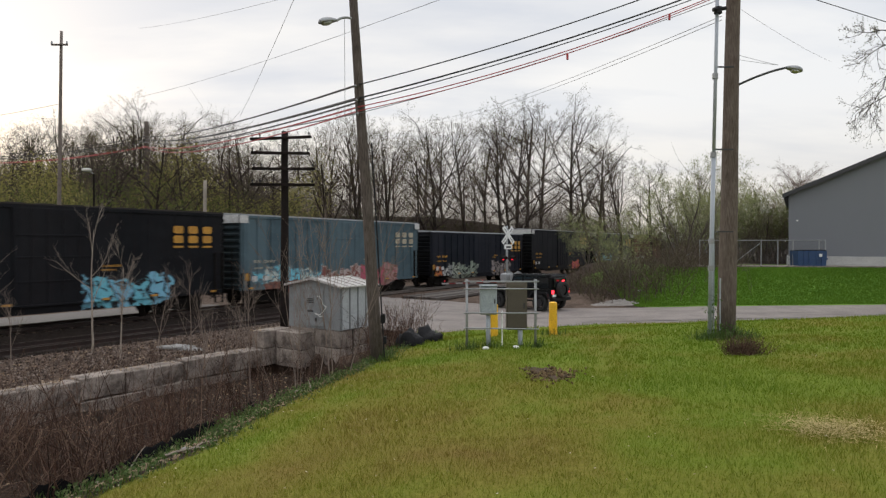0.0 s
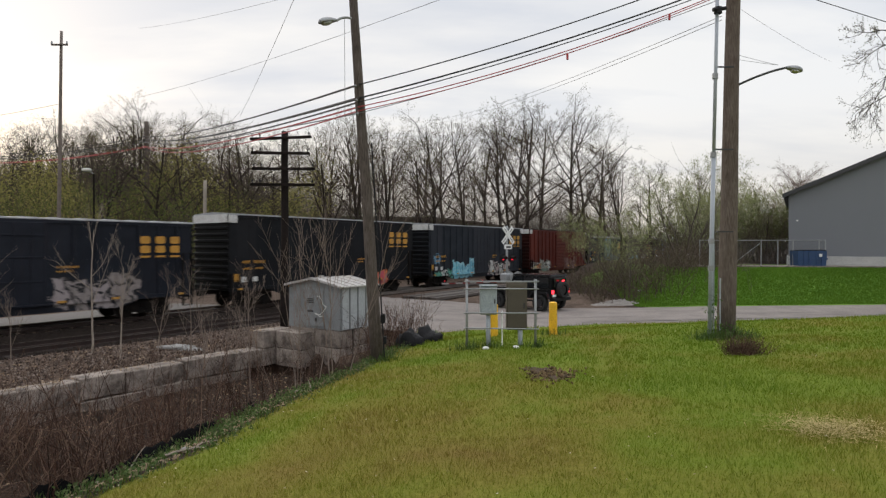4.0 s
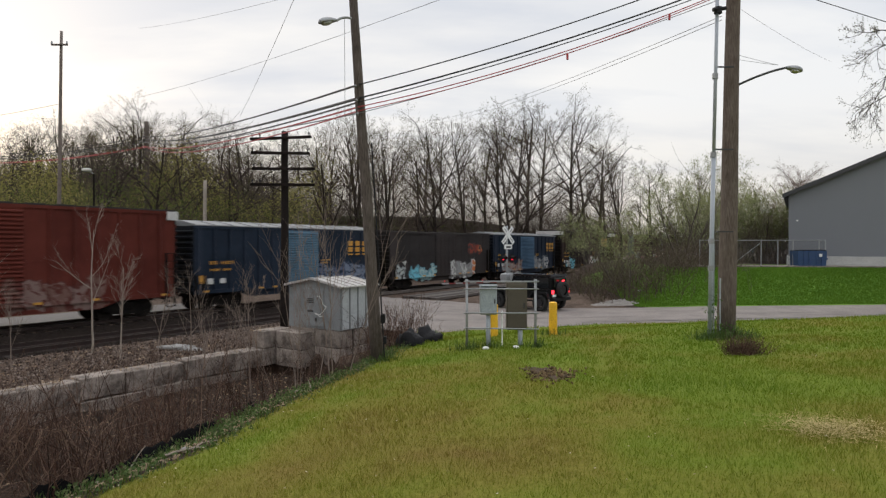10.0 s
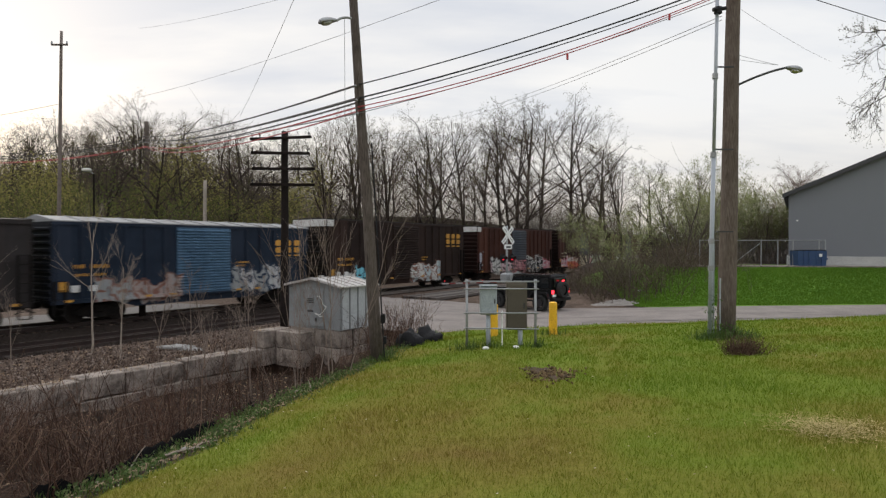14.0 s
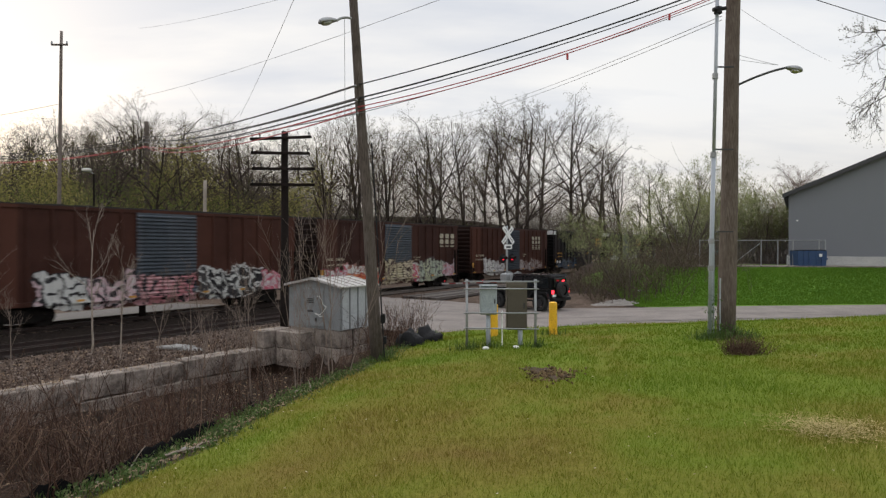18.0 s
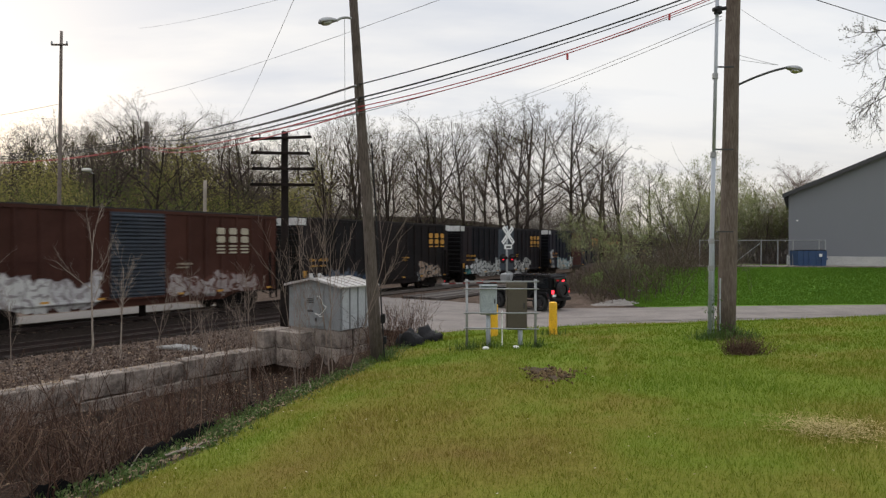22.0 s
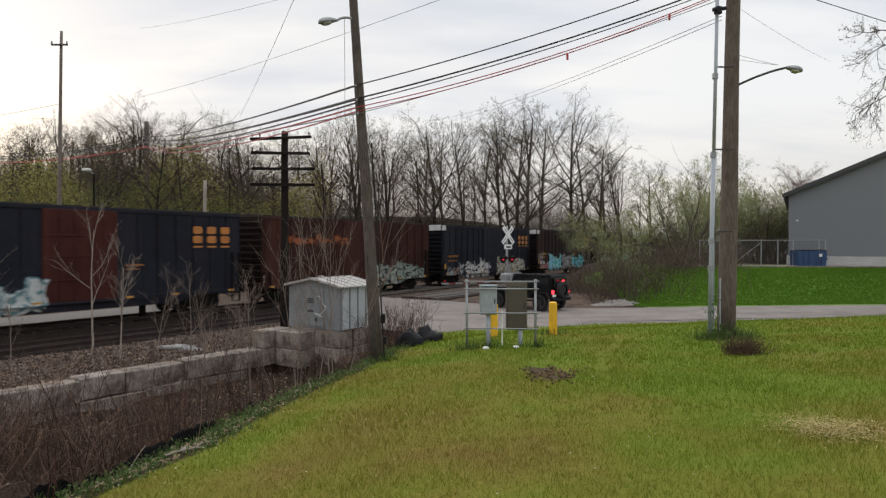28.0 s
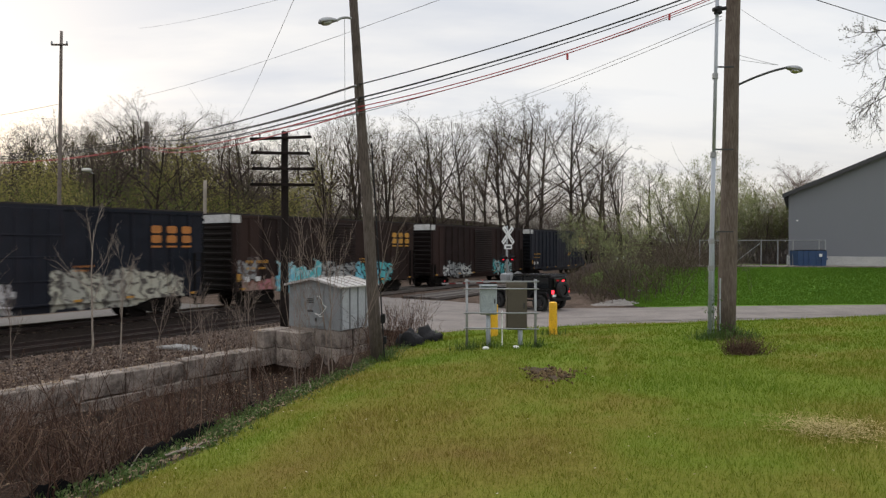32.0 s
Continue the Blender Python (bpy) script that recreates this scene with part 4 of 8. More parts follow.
def boxcar(spec):
    """A boxcar on its two bogies. Along x; its near side is at -y; wheels stand on z = 0."""
    n0, n1, style, eave, ridge, paint, rust, door, logo, caps, roofm, tags, label = spec
    L = n1 - n0
    L = round(L, 1) if L < 15 else 16.3
    e = L / 2
    car = thing("boxcar", label, "boxcar", group="cars of the freight train")
    paint = tuple(c * 1.02 for c in paint)
    mp = car_paint("boxcar_paint", paint, rust, tags)
    md = mp if door[0] is None else car_paint("door_paint", door[0], rust * 0.6, [t for t in tags if t[1] > -1.6 and t[0] < 1.6])
    # end panels take the side colour scaled to 0.3, without tags
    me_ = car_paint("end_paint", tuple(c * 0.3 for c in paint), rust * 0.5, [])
    ribbed = style == "post"

    def body():
        return box(B(), -e + 0.06, e - 0.06, -HALF, HALF, 0.98, eave, 0.02)

    for y in (-HALF, HALF):
        s = 1 if y > 0 else -1

        def channel():
            return box(B(), -e + 0.02, e - 0.02, min(y, y + s * 0.07), max(y, y + s * 0.07), 0.92, 1.10)

        def chord():
            return box(B(), -e + 0.02, e - 0.02, min(y, y + s * 0.06), max(y, y + s * 0.06), eave - 0.13, eave)
        part("sill_channel", cached(("sill_channel", L, s), channel), mp, car)
        part("top_chord", cached(("top_chord", L, eave, s), chord), mp, car)
    part("body", cached(("body", L, eave, ribbed), body), mp, car)
    if ribbed:
        for i in range(int((L - 0.4) / 0.95) + 1):
            x = -e + 0.25 + i * 0.95
            if abs(x) < 1.75:
                continue

            def post():
                return box(B(), x - 0.065, x + 0.065, -HALF - 0.085, -HALF, 1.1, eave - 0.13, 0.02)
            part("side_post", cached(("side_post", L, eave, i), post), mp, car)
    else:
        for i in range(1, 12):
            x = -e + i * L / 12

            def seam():
                return box(B(), x - 0.03, x + 0.03, -HALF - 0.014, -HALF, 1.1, eave - 0.13)
            if abs(x) > 1.6:
                part("panel_seam", cached(("panel_seam", L, eave, i), seam), mp, car)

    for a, b in ((-e + 0.05, -1.65), (1.65, e - 0.05)):
        def belt():
            return box(B(), a, b, -HALF - 0.022, -HALF, 2.72, 2.80)
        part("belt_rail", cached(("belt_rail", L, a > 0), belt), mp, car)

    # deep side sill between the bogies
    for y in (-HALF + 0.02, HALF - 0.08):
        def sill():
            bm = B()
            w = L / 2 - 3.6
            return prism(bm, [(-w - 1.0, 0.93), (-w, 0.60), (w, 0.60), (w + 1.0, 0.93)], y, y + 0.06)
        part("side_sill", cached(("side_sill", L, round(y, 2)), sill), mp, car)

    # door
    da, db = door[2] if len(door) > 2 else (-1.52, 1.52)
    if door[1] == "ribbed":
        def dr():
            bm = B()
            n, z0, z1 = 22, 1.02, eave - 0.12
            prof = [(-HALF - 0.03, z0), (-HALF - 0.08, z0)]
            for i in range(n):
                za, h = z0 + 0.06 + (z1 - z0 - 0.12) * i / n, (z1 - z0 - 0.12) / n
                prof += [(-HALF - 0.07, za), (-HALF - 0.135, za + h * 0.2), (-HALF - 0.135, za + h * 0.5), (-HALF - 0.07, za + h * 0.75)]
            prof += [(-HALF - 0.08, z1), (-HALF - 0.03, z1)]
            sheet(bm, prof, da, db)
            return bm
    else:
        def dr():
            bm = B()
            box(bm, da, db, -HALF - 0.075, -HALF - 0.02, 1.02, eave - 0.12, 0.015)
            return bm
    d = part("door", cached(("door_" + door[1], eave, da, db), dr), md, car)
    if door[1] == "plug":
        for q, (xa, xb, za, zb) in enumerate([(da + 0.03, db - 0.03, z, z + 0.07) for z in (1.9, 2.9, 3.8) if z < eave - 0.3] + [(da + 0.03, da + 0.11, 1.05, eave - 0.14), (db - 0.11, db - 0.03, 1.05, eave - 0.14)]):
            def door_bar():
                return box(B(), xa, xb, -HALF - 0.10, -HALF - 0.072, za, zb, 0.01)
            part("door_bar", cached(("door_bar", q, eave, da), door_bar), md, d)

    def rods():
        bm = B()
        for x in (-0.9, -0.3, 0.3, 0.9):
            cyl(bm, (x, -HALF - 0.15, 1.05), (x, -HALF - 0.15, eave - 0.15), 0.018, n=6)
        return bm
    if door[1] == "plug":
        part("door_lock", cached(("door_lock", eave), rods), md, d)

    def track_():
        return box(B(), -4.1, 1.72, -HALF - 0.16, -HALF - 0.02, 0.93, 1.0)
    part("door_track", cached(("door_track",), track_), mp, car)

    # roof
    def roof():
        bm = B()
        ew = HALF + 0.06
        pts = [(-ew, eave), (ew, eave), (ew, eave + 0.05), (0, ridge), (-ew, eave + 0.05)]
        a = [bm.verts.new((-e, y, z)) for y, z in pts]
        b = [bm.verts.new((e, y, z)) for y, z in pts]
        bm.faces.new(a); bm.faces.new(list(reversed(b)))
        for i in range(5):
            bm.faces.new((a[i], b[i], b[(i + 1) % 5], a[(i + 1) % 5]))
        bmesh.ops.recalc_face_normals(bm, faces=bm.faces)
        n = int(L / 1.15)
        for i in range(n + 1):
            x = -e + 0.06 + (L - 0.12) * i / n
            ln = math.hypot(ew, ridge - eave - 0.05)
            tilt = math.degrees(math.atan2(ridge - eave - 0.05, ew))
            for s in (-1, 1):
                box(bm, x - 0.04, x + 0.04, -ln / 2, ln / 2, 0.0, 0.035, 0, pose(0, s * ew / 2, (ridge + eave + 0.05) / 2, -s * tilt))
        return bm
    part("roof", cached(("roof", L, eave, ridge), roof), roofm, car)

    # ends with pressed ribs, warning patches, ladders, brake wheel
    for sgn in (-1, 1):
        def end():
            x = sgn * (e - 0.06)
            n, z0, z1 = 11, 0.98, eave
            prof = [(x, z0), (x + sgn * 0.05, z0)]
            for i in range(n):
                za, h = z0 + 0.1 + (z1 - z0 - 0.2) * i / n, (z1 - z0 - 0.2) / n
                prof += [(x + sgn * 0.05, za), (x + sgn * 0.13, za + h * 0.18), (x + sgn * 0.13, za + h * 0.42), (x + sgn * 0.05, za + h * 0.6)]
            prof += [(x + sgn * 0.05, z1), (x, z1)]
            return sheet_y(B(), prof, -HALF, HALF)
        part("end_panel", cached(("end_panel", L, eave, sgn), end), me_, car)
        if caps and (sgn < 0 or caps > 1):
            def cap():
                bm = B()
                x = sgn * (e + 0.075)
                box(bm, min(x, x + sgn * 0.012), max(x, x + sgn * 0.012), -HALF, HALF, eave - 0.42, eave + 0.03)
                for s in (-1, 1):
                    y = s * (HALF + 0.088)
                    xa = sgn * (e - 0.5)
                    box(bm, min(x, xa), max(x, xa), min(y, y + s * 0.01), max(y, y + s * 0.01), eave - 0.42, eave - 0.005)
                return bm
            part("warning_patch", cached(("warning_patch", L, eave, sgn), cap), M_CAPWHITE, car, "white excess-height patch")

        def ladder():
            bm = B()
            x = sgn * (e - 0.32)
            y = -HALF - 0.13
            zs = 7 if sgn > 0 else 4
            for i in range(zs):
                z = 0.75 + i * 0.38
                cyl(bm, (x - 0.22, y, z), (x + 0.22, y, z), 0.014, n=5)
            for dx in (-0.22, 0.22):
                box(bm, x + dx - 0.02, x + dx + 0.02, y - 0.01, y + 0.12, 0.45, 0.75 + (zs - 1) * 0.38)
            box(bm, x - 0.22, x + 0.22, y - 0.02, y + 0.1, 0.43, 0.46)
            return bm
        part("ladder", cached(("ladder", L, sgn), ladder), M_UNDER, car)

        def end_ladder():
            x = sgn * (e + 0.13)
            return box(B(), x - 0.012, x + 0.012, -HALF + 0.49, -HALF + 0.53, 0.7, 3.2)

        def rung():
            return cyl(B(), (0, -HALF + 0.08, 0), (0, -HALF + 0.5, 0), 0.014, n=5)

        def platform():
            x = sgn * (e + 0.13)
            return box(B(), min(x, x + sgn * 0.25), max(x, x + sgn * 0.25), -0.9, 0.9, 1.0, 1.04)
        part("end_platform", cached(("end_platform", L, sgn), platform), M_UNDER, car)
        el_ = part("end_ladder", cached(("end_ladder", L, sgn), end_ladder), M_UNDER, car)
        for i in range(7):
            part("rung", cached(("rung",), rung), M_UNDER, el_, m=Matrix.Translation((sgn * (e + 0.13), 0, 0.8 + i * 0.38)))

        def coupler():
            bm = B()
            x = sgn * (e - 0.3)
            box(bm, min(x, x + sgn * 0.9), max(x, x + sgn * 0.9), -0.11, 0.11, 0.76, 0.98, 0.02)
            x2 = sgn * (e + 0.55)
            box(bm, min(x2, x2 + sgn * 0.3), max(x2, x2 + sgn * 0.3), -0.17, 0.15, 0.70, 1.02, 0.05)
            cyl(bm, (sgn * (e + 0.1), 0.35, 0.8), (sgn * (e + 0.7), 0.1, 0.5), 0.03, n=6)
            return bm
        part("coupler", cached(("coupler", L, sgn), coupler), M_UNDER, car)

    def brake():
        bm = B()
        x = -e - 0.2
        for i in range(14):
            a, b = 2 * math.pi * i / 14, 2 * math.pi * (i + 1) / 14
            cyl(bm, (x, 0.6 + 0.28 * math.cos(a), 2.6 + 0.28 * math.sin(a)), (x, 0.6 + 0.28 * math.cos(b), 2.6 + 0.28 * math.sin(b)), 0.016, n=5)
        for i in range(4):
            a = math.pi * i / 2
            cyl(bm, (x, 0.6, 2.6), (x, 0.6 + 0.28 * math.cos(a), 2.6 + 0.28 * math.sin(a)), 0.012, n=5)
        cyl(bm, (x, 0.6, 2.6), (-e + 0.05, 0.6, 2.6), 0.03, n=6)
        return bm
    part("brake_wheel", cached(("brake_wheel", L), brake), M_UNDER, car)

    def under():
        bm = B()
        box(bm, -e + 0.4, e - 0.4, -0.22, 0.22, 0.68, 0.98)
        for x in (-3.2, -1.0, 1.4, 3.2):
            box(bm, x, x + 0.15, -1.35, 1.35, 0.78, 0.98)
        cyl(bm, (-1.1, 0.7, 0.72), (0.2, 0.7, 0.72), 0.2, n=10)
        box(bm, 1.2, 1.8, -0.9, -0.5, 0.6, 0.9, 0.03)
        return bm
    part("underframe", cached(("underframe", L), under), M_UNDER, car)

    # bogies
    wheelsets = []
    for sgn in (-1, 1):
        bx = sgn * (e - 2.15)

        def bolster():
            bm = B()
            box(bm, -0.22, 0.22, -1.15, 1.15, 0.42, 0.80, 0.04)
            return bm
        bog = part("bogie", cached(("bogie",), bolster), M_UNDER, car, m=Matrix.Translation((bx, 0, 0)))
        for y in (-1.08, 0.98):
            def frame_():
                bm = B()
                prism(bm, [(-1.12, 0.40), (-0.78, 0.34), (-0.42, 0.22), (0.42, 0.22), (0.78, 0.34), (1.12, 0.40), (1.12, 0.58), (0.45, 0.78), (-0.45, 0.78), (-1.12, 0.58)], y, y + 0.10)
                for x in (-0.89, 0.89):
                    yy = y - 0.06 if y < 0 else y + 0.1
                    cyl(bm, (x, yy, 0.457), (x, yy + 0.06, 0.457), 0.11, n=10)
                for x in (-0.12, 0.0, 0.12):
                    cyl(bm, (x, y + 0.05, 0.3), (x, y + 0.05, 0.6), 0.05, n=8)
                return bm
            part("side_frame", cached(("side_frame", y), frame_), M_UNDER, bog)
        for x in (-0.89, 0.89):
            def axle():
                bm = B()
                cyl(bm, (0, -1.02, 0), (0, 1.02, 0), 0.075, n=8)
                for s in (-1, 1):
                    cyl(bm, (0, s * 0.67, 0), (0, s * 0.80, 0), 0.457, n=24)
                    cyl(bm, (0, s * 0.64, 0), (0, s * 0.67, 0), 0.485, n=24)
                    for k in range(3):
                        a = 2 * math.pi * k / 3
                        cyl(bm, (0.25 * math.cos(a), s * 0.795, 0.25 * math.sin(a)), (0.25 * math.cos(a), s * 0.82, 0.25 * math.sin(a)), 0.07, n=6)
                return bm
            ws = part("wheelset", cached(("wheelset",), axle), M_WHEEL, bog, m=pose(x, 0, 0.457))
            wheelsets.append(ws)

    # owner's emblem as three plain blocks over a bar, and small stencil bars
    if logo:
        lm, size, zc = logo[:3]
        xe = e - (logo[3] if len(logo) > 3 else 0.75)
        under_bars = 3 if len(logo) > 3 else 1
        for i in range(3):
            x1 = xe - (2 - i) * size * 0.93
            x0 = x1 - size * 0.60

            for half in (-1, 1):
                def blk():
                    h, t = size * 0.215, size * 0.08
                    zm = zc + half * size * 0.275
                    return prism(B(), [(x0 + t, zm - h), (x1 - t, zm - h), (x1, zm - h + t), (x1, zm + h - t), (x1 - t, zm + h), (x0 + t, zm + h), (x0, zm + h - t), (x0, zm - h + t)], -HALF - 0.10, -HALF - 0.092)
                part("emblem_block", cached(("emblem_block", L, size, zc, i, half, round(xe, 2)), blk), lm, car, "painted emblem block")

            for ub in range(under_bars):
                def bar():
                    z = zc - size / 2 - size * (0.26 + 0.22 * ub)
                    return box(B(), x0, x1, -HALF - 0.10, -HALF - 0.092, z, z + size * 0.11)
                part("emblem_bar", cached(("emblem_bar", L, size, zc, i, ub, round(xe, 2)), bar), lm, car)
    if logo:
        def stencil():
            bm = B()
            r = random.Random(3)
            for x, z, w, h in ((-e + 0.85, 2.42, 0.42, 0.17), (-e + 1.55, 2.42, 0.75, 0.17), (-e + 0.9, 2.08, 0.55, 0.12), (-e + 1.7, 2.08, 0.5, 0.12), (1.9, 2.45, 0.8, 0.10), (1.9, 2.28, 0.6, 0.08)):
                k = 0
                while k < w:
                    s = r.uniform(0.03, 0.06)
                    box(bm, x + k, x + k + s, -HALF - 0.098, -HALF - 0.09, z, z + h)
                    k += s + 0.06
            return bm
        tagged(part("stencil_mark", cached(("stencil_mark", L), stencil), logo[0], car, "small painted data bars"), kind="stuff")

    for i, (x, z, hh, lm_) in enumerate(((-e + 0.28, 1.45, 0.42, M_LOGO_Y), (-e + 0.75, 1.40, 0.30, M_CAPWHITE), (-e + 1.5, 1.42, 0.26, M_CAPWHITE))):
        if logo and (i == 0 or roofm is M_ROOF_PALE or logo[0] is M_LOGO_Y):
            def plate():
                return box(B(), x, x + 0.34, -HALF - 0.10, -HALF - 0.088, z, z + hh, 0.004)
            part("marking_plate", cached(("marking_plate", L, i), plate), lm_, car, "small painted marking panel")
    for i, x in enumerate((-e + 0.5, -e + 4.0, -1.9, 1.9, e - 4.0, e - 0.8)):
        def reflector():
            return box(B(), x, x + 0.32, -HALF - 0.115, -HALF - 0.088, 0.99, 1.09)
        part("reflector_tape", cached(("reflector_tape", L, i), reflector), M_LOGO_Y, car, "yellow reflector tape")
    return car, (n0 + n1) / 2, wheelsets


BLACK, NAVY, SLATE = (0.010, 0.012, 0.016), (0.017, 0.022, 0.034), (0.035, 0.043, 0.056)
SKYB, RED, DKBLUE = (0.115, 0.18, 0.215), (0.15, 0.030, 0.020), (0.020, 0.034, 0.060)
GREYB, BROWN, RUSTB = (0.045, 0.040, 0.040), (0.030, 0.019, 0.016), (0.075, 0.028, 0.019)
LBLUE, GREYD = (0.14, 0.26, 0.37), (0.10, 0.12, 0.145)
Wh, Cy, Pk, Or, Gy, Bn, Ye, Bk, Te = (0.50, 0.50, 0.48), (0.16, 0.45, 0.55), (0.40, 0.10, 0.14), (0.50, 0.16, 0.06), (0.26, 0.27, 0.27), (0.20, 0.10, 0.075), (0.48, 0.42, 0.22), (0.02, 0.02, 0.022), (0.10, 0.40, 0.42)
TALL, TALLR, LOW = 5.06, 5.20, 4.42
